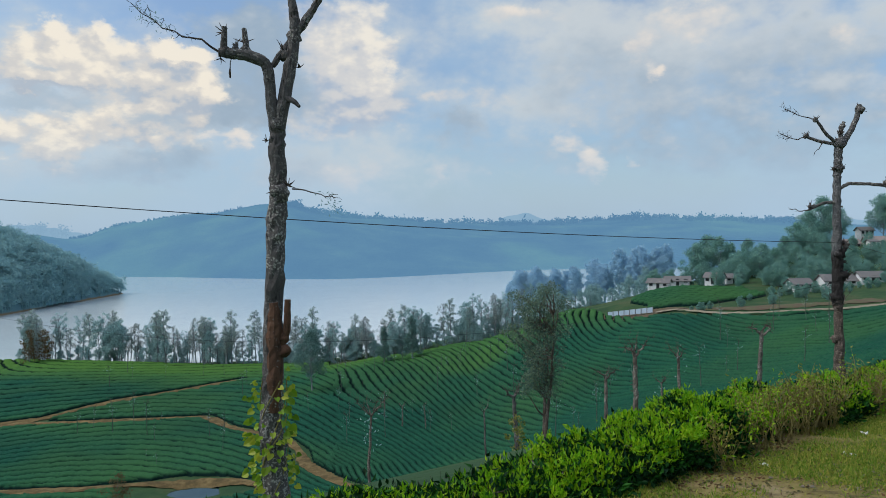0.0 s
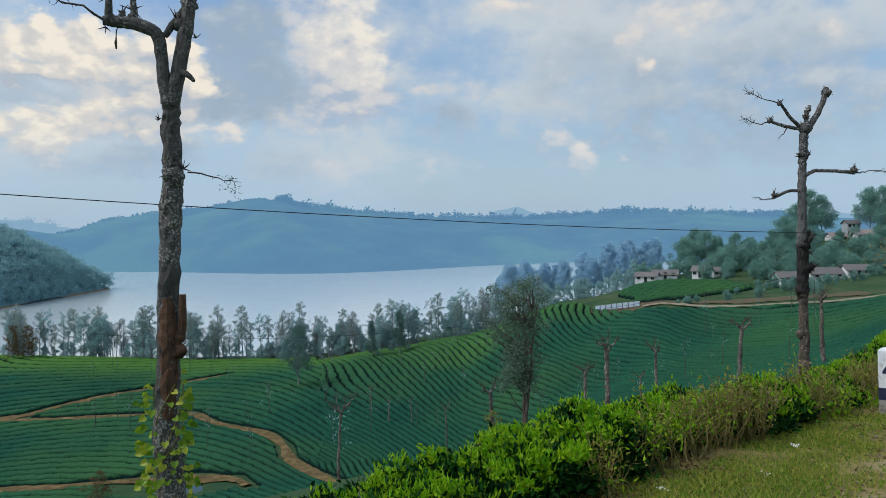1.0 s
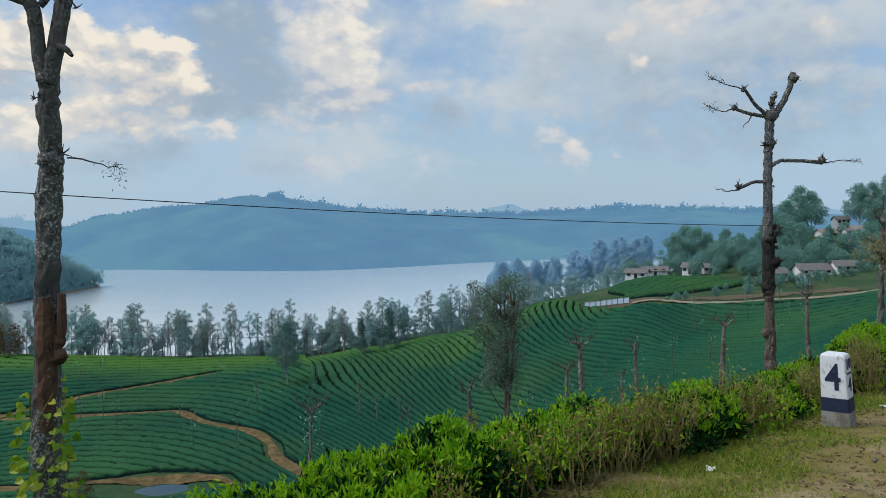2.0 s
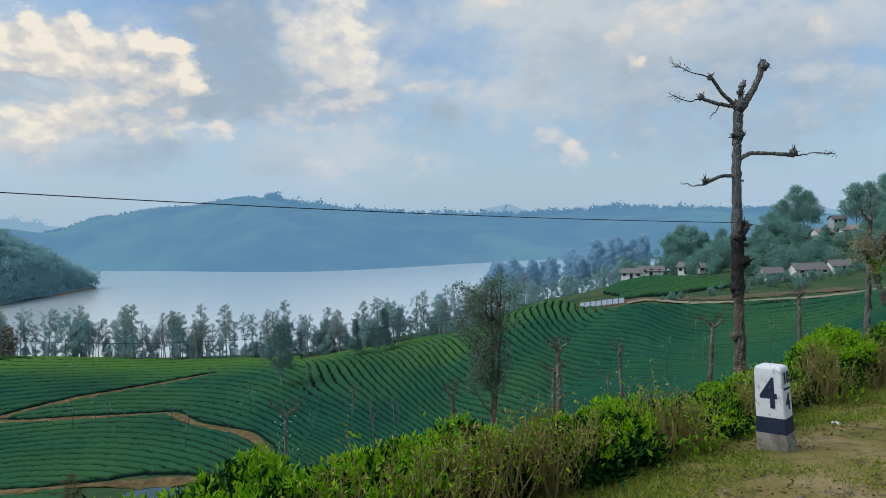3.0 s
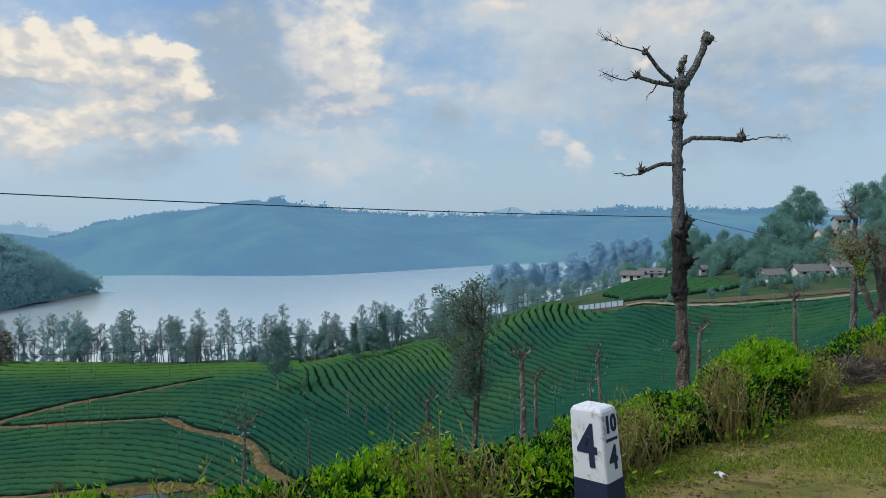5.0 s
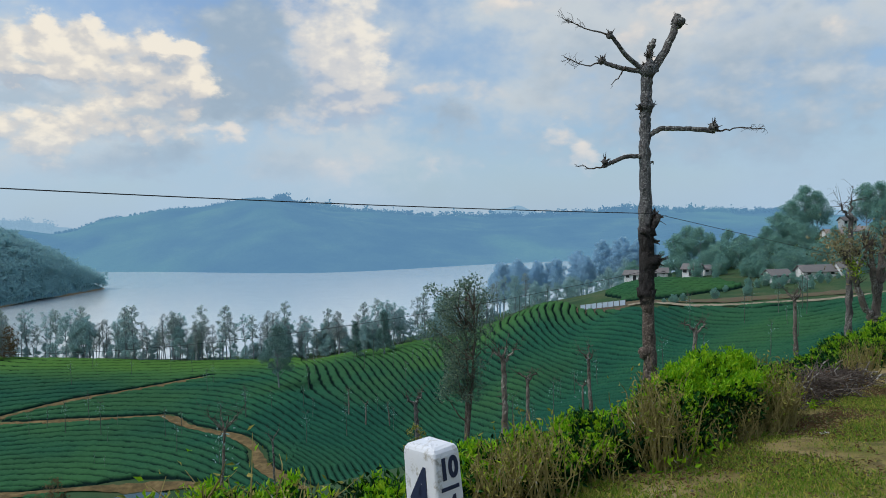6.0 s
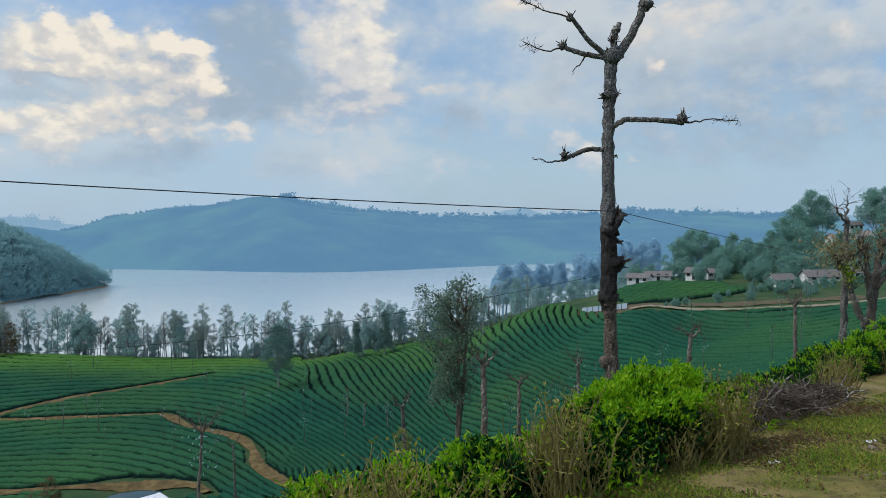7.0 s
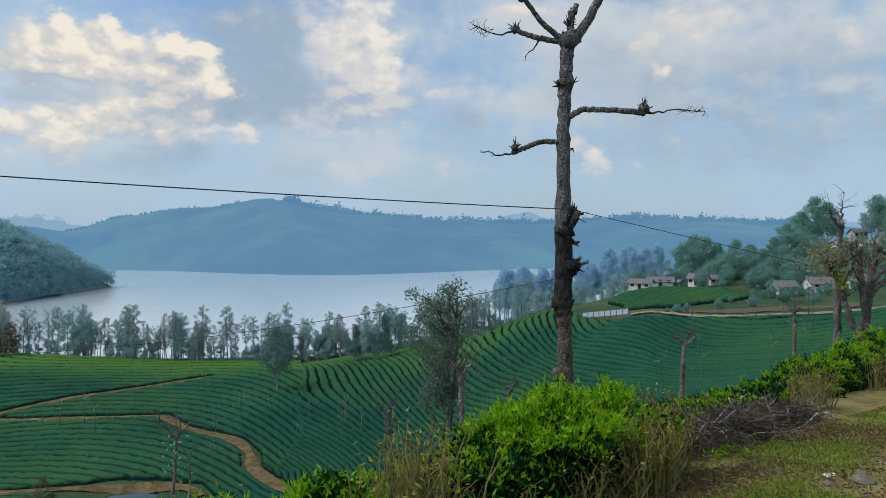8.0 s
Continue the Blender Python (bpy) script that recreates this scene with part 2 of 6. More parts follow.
def leaf_mat(name, stops, rough=0.5, spec=0.4, trans=0.25):
    k = Mat(name)
    v = k.math("ADD", k.math("MULTIPLY", k.island(), 0.7), k.math("MULTIPLY", k.noise(k.place(), 1.6), 0.45))
    c = k.ramp(v, stops)
    k.done(c, rough, spec)
    out = k.t.nodes["Material Output"]
    tr = k.node("ShaderNodeBsdfTranslucent")
    plug(k.t, tr.inputs[0], c)
    mx = k.node("ShaderNodeMixShader")
    mx.inputs[0].default_value = trans
    k.t.links.new(k.b.outputs[0], mx.inputs[1])
    k.t.links.new(tr.outputs[0], mx.inputs[2])
    k.t.links.new(mx.outputs[0], out.inputs[0])
    return k.m


def bark_mat(name, dark, mid, pale, lichen=0.62):
    k = Mat(name)
    p = k.scaled(k.place(), (1, 1, 0.35))
    n1 = k.noise(p, 14, 6, 0.65)
    c = k.ramp(n1, [(0.3, dark), (0.5, mid), (0.68, mid), (0.8, pale)])
    spots = k.span(k.noise(k.place(), 26, 3), lichen, lichen + 0.06)
    patch = k.noise(k.place(), 1.7, 3)
    c = k.mix(k.math("MULTIPLY", spots, k.span(patch, 0.4, 0.6)), c, (0.42, 0.42, 0.38))
    c = k.mix(k.span(k.noise(k.place(), 0.8, 2), 0.5, 0.7, 0, 0.45), c, dark)
    k.bump(n1, 0.8, 0.03)
    return k.done(c, 0.9, 0.15)


M_TEA_OLD = leaf_mat("tea_leaf_mature", [(0.1, (0.002, 0.012, 0.004)), (0.5, (0.005, 0.035, 0.008)), (0.9, (0.022, 0.108, 0.012))], 0.55, 0.10, 0.06)
M_TEA_NEW = leaf_mat("tea_leaf_young", [(0.1, (0.06, 0.24, 0.006)), (0.5, (0.2, 0.46, 0.008)), (0.95, (0.42, 0.6, 0.02))], 0.45, 0.25, 0.4)
M_VINE = leaf_mat("vine_leaf", [(0.1, (0.07, 0.19, 0.01)), (0.5, (0.24, 0.4, 0.02)), (0.95, (0.55, 0.56, 0.06))], 0.45, 0.4, 0.35)
M_DRYLEAF = leaf_mat("dry_leaf", [(0.1, (0.09, 0.12, 0.015)), (0.5, (0.2, 0.22, 0.035)), (0.95, (0.4, 0.34, 0.1))], 0.75, 0.2, 0.25)
M_GRASS = leaf_mat("verge_grass", [(0.1, (0.07, 0.19, 0.018)), (0.5, (0.18, 0.29, 0.03)), (0.95, (0.46, 0.42, 0.09))], 0.75, 0.15, 0.3)
# distance haze is mixed into the shore, village, far-wood and headland leaf colours
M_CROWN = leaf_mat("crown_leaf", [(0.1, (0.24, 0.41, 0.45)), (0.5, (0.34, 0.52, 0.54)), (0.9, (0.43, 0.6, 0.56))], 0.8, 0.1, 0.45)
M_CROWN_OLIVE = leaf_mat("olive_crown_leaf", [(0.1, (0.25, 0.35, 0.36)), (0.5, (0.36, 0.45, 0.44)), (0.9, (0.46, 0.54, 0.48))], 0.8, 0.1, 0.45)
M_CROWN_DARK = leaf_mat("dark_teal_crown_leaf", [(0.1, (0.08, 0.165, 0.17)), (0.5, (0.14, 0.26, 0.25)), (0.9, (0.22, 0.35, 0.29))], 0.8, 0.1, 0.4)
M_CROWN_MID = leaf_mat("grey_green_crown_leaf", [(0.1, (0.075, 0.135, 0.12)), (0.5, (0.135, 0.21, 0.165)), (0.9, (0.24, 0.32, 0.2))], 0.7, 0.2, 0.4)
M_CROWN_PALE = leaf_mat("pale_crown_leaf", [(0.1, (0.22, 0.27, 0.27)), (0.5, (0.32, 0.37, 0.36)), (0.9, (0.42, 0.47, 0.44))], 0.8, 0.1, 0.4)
M_CROWN_LUSH = leaf_mat("hazed_lush_leaf", [(0.1, (0.13, 0.29, 0.3)), (0.5, (0.21, 0.4, 0.37)), (0.9, (0.31, 0.51, 0.37))], 0.8, 0.1, 0.45)
# the blue here is distance haze, not the leaves' own colour
M_CROWN_FAR = leaf_mat("hazed_far_leaf", [(0.1, (0.36, 0.56, 0.7)), (0.5, (0.41, 0.62, 0.76)), (0.9, (0.46, 0.66, 0.78))], 0.9, 0.05, 0.5)
M_CROWN_DIM = leaf_mat("hazed_wood_leaf", [(0.1, (0.25, 0.44, 0.5)), (0.5, (0.31, 0.51, 0.55)), (0.9, (0.37, 0.58, 0.57))], 0.9, 0.05, 0.5)
M_STRAW = leaf_mat("straw_leaf", [(0.1, (0.13, 0.115, 0.06)), (0.5, (0.26, 0.235, 0.125)), (0.9, (0.38, 0.35, 0.2))], 0.85, 0.1, 0.25)
M_RUST = leaf_mat("rust_crown_leaf", [(0.1, (0.10, 0.06, 0.035)), (0.5, (0.17, 0.10, 0.05)), (0.9, (0.12, 0.13, 0.06))], 0.8, 0.1, 0.2)
M_BARK = bark_mat("oak_bark", (0.028, 0.026, 0.027), (0.13, 0.122, 0.118), (0.36, 0.35, 0.34), 0.53)
M_BARK_RED = bark_mat("stripped_bark", (0.045, 0.03, 0.024), (0.155, 0.085, 0.055), (0.27, 0.18, 0.13), 0.64)
M_BARK_BROWN = bark_mat("brown_bark", (0.04, 0.034, 0.03), (0.125, 0.095, 0.075), (0.25, 0.21, 0.18), 0.56)
M_BARK_GREY = bark_mat("grey_bark", (0.045, 0.038, 0.034), (0.16, 0.13, 0.11), (0.42, 0.39, 0.34), 0.52)
M_TWIG = bark_mat("twig_bark", (0.1, 0.08, 0.03), (0.28, 0.24, 0.09), (0.55, 0.49, 0.25))
M_TWIG_DARK = bark_mat("dark_brushwood", (0.035, 0.027, 0.024), (0.10, 0.08, 0.068), (0.2, 0.17, 0.14))
M_SAPLING = bark_mat("sapling_bark", (0.05, 0.07, 0.06), (0.10, 0.135, 0.11), (0.20, 0.22, 0.19))
# trunks of the same distant trees, paled and blued for haze
M_TRUNK_FAR = bark_mat("hazed_trunk_bark", (0.16, 0.19, 0.20), (0.28, 0.31, 0.33), (0.42, 0.45, 0.46))


def shaggy_bark(name):
    """Grey lichened bark, a belt of black fibrous outgrowth, bare red-brown wood at the foot."""
    k = Mat(name)
    p = k.place()
    grain = k.noise(k.scaled(p, (1, 1, 0.3)), 22, 6, 0.65)
    c = k.ramp(grain, [(0.3, (0.04, 0.039, 0.042)), (0.5, (0.115, 0.112, 0.115)), (0.7, (0.19, 0.188, 0.187))])
    spots = k.span(k.noise(p, 34, 3), 0.54, 0.60)
    c = k.mix(k.math("MULTIPLY", spots, 0.6), c, (0.38, 0.38, 0.37))
    zz = k.node("ShaderNodeSeparateXYZ")
    plug(k.t, zz.inputs[0], p)
    z = k.math("ADD", zz.outputs[2], k.math("MULTIPLY", k.noise(p, 5.0, 4), 1.1))
    foot = k.mix(k.span(grain, 0.35, 0.65), (0.06, 0.047, 0.04), (0.15, 0.118, 0.10))
    foot = k.mix(k.math("MULTIPLY", spots, 0.6), foot, (0.36, 0.30, 0.25))
    c = k.mix(k.span(z, 0.95, 0.75), c, foot)
    belt = k.math("MULTIPLY", k.span(z, 0.72, 0.9), k.span(z, 2.25, 2.0))
    c = k.mix(k.math("MULTIPLY", belt, 0.85), c, (0.018, 0.015, 0.014))
    k.bump(grain, 0.9, 0.03)
    return k.done(c, 0.92, 0.12)


M_SHAGGY = shaggy_bark("shaggy_lichened_bark")


def make_field():
    k = Mat("tea_canopy")
    p = k.place()
    n1 = k.noise(p, 0.035, 4)
    n2 = k.noise(p, 2.2, 3)
    c = k.ramp(k.math("ADD", k.math("MULTIPLY", n1, 0.6), k.math("MULTIPLY", n2, 0.4)),
               [(0.3, (0.011, 0.060, 0.044)), (0.5, (0.017, 0.088, 0.055)), (0.7, (0.033, 0.130, 0.060))])
    # tips of fresh growth on the open crest
    crest = k.span(k.noise(k.scaled(p, (1, 1, 0)), 0.02, 2), 0.45, 0.62)
    c = k.mix(k.math("MULTIPLY", crest, 0.35), c, (0.07, 0.16, 0.04))
    # shore-side crests: fresh growth, with skylight painted in as a brighter green
    zz = k.node("ShaderNodeSeparateXYZ")
    plug(k.t, zz.inputs[0], p)
    wander = k.math("MULTIPLY", k.noise(p, 0.06, 3), 24.0)
    west = k.span(k.math("ADD", zz.outputs[1], wander), 214, 242)
    skew = k.math("ADD", zz.outputs[1], k.math("MULTIPLY", zz.outputs[0], 0.63))
    open_side = k.math("MULTIPLY", k.span(zz.outputs[0], -42, -30), k.span(zz.outputs[0], 50, 34, 0.4, 1.0))
    east = k.math("MULTIPLY", k.span(k.math("ADD", skew, wander), 194, 214), open_side)
    edge = k.math("MAXIMUM", west, k.math("MULTIPLY", east, 0.6))
    c = k.mix(k.math("MULTIPLY", edge, 0.7), c, (0.10, 0.22, 0.035))
    # dark woody frames in the picking paths, with shade between rows painted in
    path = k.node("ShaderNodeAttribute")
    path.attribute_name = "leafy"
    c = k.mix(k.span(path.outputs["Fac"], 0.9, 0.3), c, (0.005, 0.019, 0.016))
    k.bump(k.noise(p, 5, 4), 0.9, 0.15)
    return k.done(c, 0.9, 0.04)


def make_ground():
    k = Mat("hillside_soil")
    p = k.place()
    n = k.noise(p, 0.12, 6, 0.6)
    n2 = k.noise(p, 1.5, 5, 0.6)
    c = k.ramp(n, [(0.35, (0.03, 0.075, 0.038)), (0.5, (0.05, 0.105, 0.045)), (0.68, (0.10, 0.12, 0.06))])
    c = k.mix(k.math("MULTIPLY", n2, 0.5), c, (0.035, 0.06, 0.025))
    k.bump(n2, 0.6, 0.2)
    return k.done(c, 0.95, 0.1)


def make_track():
    k = Mat("red_earth_track")
    p = k.place()
    n = k.noise(p, 0.5, 6, 0.65)
    c = k.ramp(n, [(0.3, (0.07, 0.058, 0.028)), (0.5, (0.15, 0.108, 0.05)), (0.7, (0.26, 0.195, 0.09))])
    k.bump(n, 0.5, 0.15)
    return k.done(c, 0.95, 0.1)


def make_verge():
    k = Mat("verge_earth")
    p = k.place()
    n = k.noise(p, 1.1, 6, 0.65)
    n2 = k.noise(p, 18, 5, 0.7)
    n3 = k.noise(p, 5.5, 5, 0.7)
    c = k.ramp(n, [(0.34, (0.16, 0.18, 0.04)), (0.46, (0.27, 0.23, 0.07)), (0.55, (0.34, 0.265, 0.11)), (0.68, (0.44, 0.35, 0.20))])
    c = k.mix(k.span(n2, 0.45, 0.75, 0, 0.5), c, (0.24, 0.18, 0.09))
    c = k.mix(k.span(n3, 0.52, 0.62, 0, 0.6), c, (0.10, 0.075, 0.045))
    c = k.mix(k.span(k.voronoi(p, 60), 0.28, 0.12, 0, 0.45), c, (0.34, 0.29, 0.22))
    k.bump(k.math("ADD", k.math("ADD", n2, k.math("MULTIPLY", n3, 1.5)), k.math("MULTIPLY", k.voronoi(p, 60), 0.5)), 1.0, 0.03)
    return k.done(c, 0.95, 0.1)


def make_asphalt():
    k = Mat("worn_asphalt")
    p = k.place()
    n = k.noise(p, 90, 4, 0.7)
    c = k.ramp(k.math("ADD", k.math("MULTIPLY", n, 0.6), k.math("MULTIPLY", k.noise(p, 1.2, 5), 0.4)),
               [(0.35, (0.05, 0.048, 0.046)), (0.55, (0.10, 0.095, 0.088)), (0.7, (0.17, 0.155, 0.135))])
    k.bump(n, 0.6, 0.01)
    return k.done(c, 0.9, 0.2)


def make_water():
    k = Mat("lake_water")
    p = k.scaled(k.place(), (0.25, 1.0, 1.0))
    k.bump(k.math("ADD", k.noise(p, 0.9, 4), k.math("MULTIPLY", k.noise(k.place(), 0.05, 3), 2.0)), 0.25, 0.3)
    k.b.inputs["IOR"].default_value = 1.34
    # pale base colour stands in for the bright sky the ripples reflect
    return k.done((0.64, 0.73, 0.77), 0.10, 0.5)


def make_pond():
    k = Mat("pond_water")
    k.bump(k.noise(k.place(), 1.5, 3), 0.08, 0.05)
    return k.done(k.ramp(k.noise(k.place(), 0.3, 3), [(0.35, (0.015, 0.04, 0.035)), (0.65, (0.03, 0.065, 0.05))]), 0.04, 0.6)


def make_hill():
    """Wooded hills past the water, a backdrop that glows with the air's blue."""
    k = Mat("distant_hill")
    p = k.place()
    n = k.noise(k.scaled(p, (1, 1, 2.0)), 0.012, 6, 0.6)
    n2 = k.noise(p, 0.003, 3)
    c = k.ramp(n, [(0.35, (0.012, 0.03, 0.035)), (0.55, (0.025, 0.05, 0.045)), (0.72, (0.05, 0.085, 0.05))])
    c = k.mix(k.span(n2, 0.52, 0.62, 0, 0.5), c, (0.06, 0.12, 0.05))
    # blue emission stands in for the haze before hill and crest trees
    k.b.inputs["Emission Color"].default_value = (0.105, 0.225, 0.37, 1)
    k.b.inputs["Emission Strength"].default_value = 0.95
    k.bump(k.noise(p, 0.06, 5), 0.8, 6.0)
    return k.done(c, 1.0, 0.0)


def make_ridge():
    k = Mat("farthest_ridge")
    # haze before the ridges and misty trees is given as pale blue emission
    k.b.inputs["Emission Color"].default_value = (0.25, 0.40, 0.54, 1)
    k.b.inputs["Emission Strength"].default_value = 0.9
    return k.done(k.ramp(k.noise(k.place(), 0.01, 4), [(0.3, (0.03, 0.05, 0.06)), (0.7, (0.06, 0.08, 0.08))]), 1.0, 0.0)


def paint(name, base, worn, rough=0.7, scale=9.0, lo=0.55, hi=0.72):
    k = Mat(name)
    p = k.place()
    n = k.noise(p, scale, 7, 0.7)
    c = k.mix(k.span(n, lo, hi), base, worn)
    c = k.mix(k.span(k.noise(p, 2.4, 5), 0.5, 0.8, 0, 0.3), c, tuple(v * 0.6 for v in worn))
    k.bump(k.noise(p, 60, 4), 0.35, 0.004)
    return k.done(c, rough, 0.3)


def make_head():
    k = Mat("hazed_headland_slope")
    p = k.place()
    # haze over the slope is put into its blue-green colours
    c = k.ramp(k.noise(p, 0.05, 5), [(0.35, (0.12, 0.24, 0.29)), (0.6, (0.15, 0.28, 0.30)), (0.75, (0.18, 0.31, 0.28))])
    z = k.node("ShaderNodeSeparateXYZ")
    plug(k.t, z.inputs[0], p)
    shore = k.span(k.math("ADD", z.outputs[2], k.math("MULTIPLY", k.noise(p, 0.1, 3), 2.0)), LAKE_Z + 2.6, LAKE_Z + 1.6)
    c = k.mix(shore, c, (0.25, 0.19, 0.12))
    return k.done(c, 1.0, 0.0)


LAKE_Z = -43.0
M_HEAD = make_head()
M_LANE = paint("pale_lane_earth", (0.30, 0.26, 0.19), (0.16, 0.16, 0.10), 0.95, 0.5, 0.45, 0.7)
M_FIELD, M_GROUND, M_TRACK, M_VERGE = make_field(), make_ground(), make_track(), make_verge()
M_ASPHALT, M_WATER, M_HILL, M_RIDGE, M_POND = make_asphalt(), make_water(), make_hill(), make_ridge(), make_pond()
M_WHITE = paint("limewashed_stone", (0.77, 0.80, 0.85), (0.40, 0.39, 0.36), 0.75, 16, 0.54, 0.68)
M_NAVY = paint("navy_paint", (0.022, 0.032, 0.075), (0.10, 0.11, 0.13), 0.6, 12, 0.6, 0.75)
M_CEMENT = paint("bare_cement", (0.33, 0.32, 0.30), (0.18, 0.165, 0.14), 0.95, 10, 0.45, 0.6)
M_WALL = paint("whitewash", (0.80, 0.81, 0.82), (0.52, 0.52, 0.50), 0.9, 0.8, 0.52, 0.70)
M_ROOF = paint("grey_roof", (0.17, 0.165, 0.165), (0.30, 0.26, 0.235), 0.8, 0.8)
M_ROOF_RED = paint("tile_roof", (0.30, 0.25, 0.235), (0.26, 0.25, 0.245), 0.8, 0.8)
M_DARK = paint("dark_opening", (0.03, 0.035, 0.04), (0.05, 0.05, 0.05), 0.4, 2)
M_BLUE = paint("pale_sheeting", (0.45, 0.56, 0.68), (0.62, 0.68, 0.74), 0.6, 1.0)
M_WIRE = paint("wire_sheath", (0.03, 0.03, 0.035), (0.06, 0.06, 0.06), 0.6, 3)
M_PAPER = paint("litter_paper", (0.75, 0.75, 0.73), (0.55, 0.53, 0.5), 0.8, 20)
M_ROCK = paint("field_stone", (0.25, 0.22, 0.17), (0.15, 0.13, 0.10), 0.95, 8, 0.4, 0.6)


# ------------------------------------------------------------------ mesh tools
class Build:
    """Collects vertices and faces for one mesh."""

    def __init__(self):
        self.v, self.quads, self.f, self.n = [], [], [], 0
        self.twigs, self.knots, self.more = None, [], []

    def add(self, verts, faces):
        self.v.append(np.asarray(verts, dtype=float).reshape(-1, 3))
        if isinstance(faces, np.ndarray) or all(len(q) == 4 for q in faces):
            self.quads.append(np.asarray(faces, dtype=np.int64).reshape(-1, 4) + self.n)
        else:
            self.f.extend([tuple(int(i) + self.n for i in q) for q in faces])
        self.n += len(self.v[-1])

    def mesh(self, name, material, smooth=False):
        me = bpy.data.meshes.new(name)
        vs = np.concatenate(self.v) if self.v else np.zeros((0, 3))
        quads = np.concatenate(self.quads) if self.quads else np.zeros((0, 4), np.int64)
        loops = np.concatenate([quads.ravel(), np.array([i for q in self.f for i in q], np.int64)])
        sizes = np.concatenate([np.full(len(quads), 4), np.array([len(q) for q in self.f], np.int64)]).astype(np.int64)
        me.vertices.add(len(vs))
        me.vertices.foreach_set("co", vs.astype(np.float32).ravel())
        me.loops.add(len(loops))
        me.loops.foreach_set("vertex_index", loops.astype(np.int32))
        me.polygons.add(len(sizes))
        me.polygons.foreach_set("loop_start", (np.cumsum(sizes) - sizes).astype(np.int32))
        me.update(calc_edges=True)
        me.materials.append(material)
        me.polygons.foreach_set("use_smooth", (sizes < 5) if smooth else np.zeros(len(sizes), bool))
        me.update()
        return me


MANY = {"leaf", "young_leaf", "dry_leaf", "fresh_leaf", "dead_leaf", "branch", "stem", "stick", "twig", "vine", "vine_stem", "crown"}


def part(name, build, material, parent=None, label="", smooth=False):
    ob = new(name, build.mesh(name, material, smooth))
    if parent is not None:
        ob.parent = parent
    if label:
        ob["label"] = label
    if name in MANY:
        ob["kind"] = "stuff"
    if build.twigs is not None:
        part("twig", build.twigs, M_TWIG_DARK, ob)
    for k in build.knots:
        part("knot", k, material, ob, smooth=True)
    for k in build.more:
        part("limb", k, material, parent)
    return ob


def thing(name, label, category, at=(0, 0, 0), group="", kind=""):
    ob = new(name)
    ob.location = at
    ob.empty_display_size = 0.1
    return tagged(ob, label, category, group, kind)


def tube(b, pts, radii, sides=8, rng=None, rough=0.0, cap=True):
    """A tapered, slightly lumpy limb along pts."""
    pts = np.asarray(pts, float)
    radii = np.asarray(radii, float)
    d = np.gradient(pts, axis=0)
    d /= np.linalg.norm(d, axis=1)[:, None] + 1e-9
    ref = np.array([0.31, 0.95, 0.05])
    u = np.cross(d, ref)
    bad = np.linalg.norm(u, axis=1) < 0.1
    u[bad] = np.cross(d[bad], np.array([1.0, 0, 0]))
    u /= np.linalg.norm(u, axis=1)[:, None]
    w = np.cross(d, u)
    a = np.arange(sides) * 2 * np.pi / sides
    r = radii[:, None] * np.ones((1, sides))
    if rng is not None and rough > 0:
        r = r * (1 + rough * rng.standard_normal(r.shape))
    vs = pts[:, None, :] + r[..., None] * (np.cos(a)[None, :, None] * u[:, None, :] + np.sin(a)[None, :, None] * w[:, None, :])
    m = len(pts)
    fs = []
    for i in range(m - 1):
        for j in range(sides):
            k = (j + 1) % sides
            fs.append((i * sides + j, i * sides + k, (i + 1) * sides + k, (i + 1) * sides + j))
    if cap:
        fs.append(tuple(range((m - 1) * sides, m * sides)))
        fs.append(tuple(reversed(range(sides))))
    b.add(vs.reshape(-1, 3), fs)


def bend(p0, p1, n, rng, sway):
    """A wandering line of n points from p0 to p1."""
    t = np.linspace(0, 1, n)[:, None]
    p = np.asarray(p0, float) * (1 - t) + np.asarray(p1, float) * t
    w = rng.standard_normal((n, 3)) * sway
    w = np.cumsum(w, axis=0)
    w -= w[0] * (1 - t) + w[-1] * t
    return p + w


def leaves(b, pos, axis, length, width, rng, droop=0.25):
    """Folded, pointed leaves: two bent blades on a midrib, set at pos along axis."""
    n = len(pos)
    axis = axis / (np.linalg.norm(axis, axis=1)[:, None] + 1e-9)
    side = np.cross(axis, rng.standard_normal((n, 3)))
    side /= np.linalg.norm(side, axis=1)[:, None] + 1e-9
    nor = np.cross(side, axis)
    L = (length * rng.uniform(0.7, 1.25, n))[:, None]
    W = (width * rng.uniform(0.75, 1.2, n))[:, None]
    p0 = pos
    pm = pos + axis * L * 0.5 - nor * L * 0.04
    p1 = pos + axis * L - nor * L * droop
    e0 = pos + axis * L * 0.42 + side * W * 0.5 + nor * W * 0.18
    e1 = pos + axis * L * 0.42 - side * W * 0.5 + nor * W * 0.18
    vs = np.stack([p0, e0, p1, pm, e1], axis=1).reshape(-1, 3)
    k = np.arange(n) * 5
    b.v.append(vs)
    q = np.stack([np.stack([k, k + 1, k + 2, k + 3], 1), np.stack([k, k + 3, k + 2, k + 4], 1)], 1).reshape(-1, 4) + b.n
    b.quads.append(q)
    b.n += len(vs)


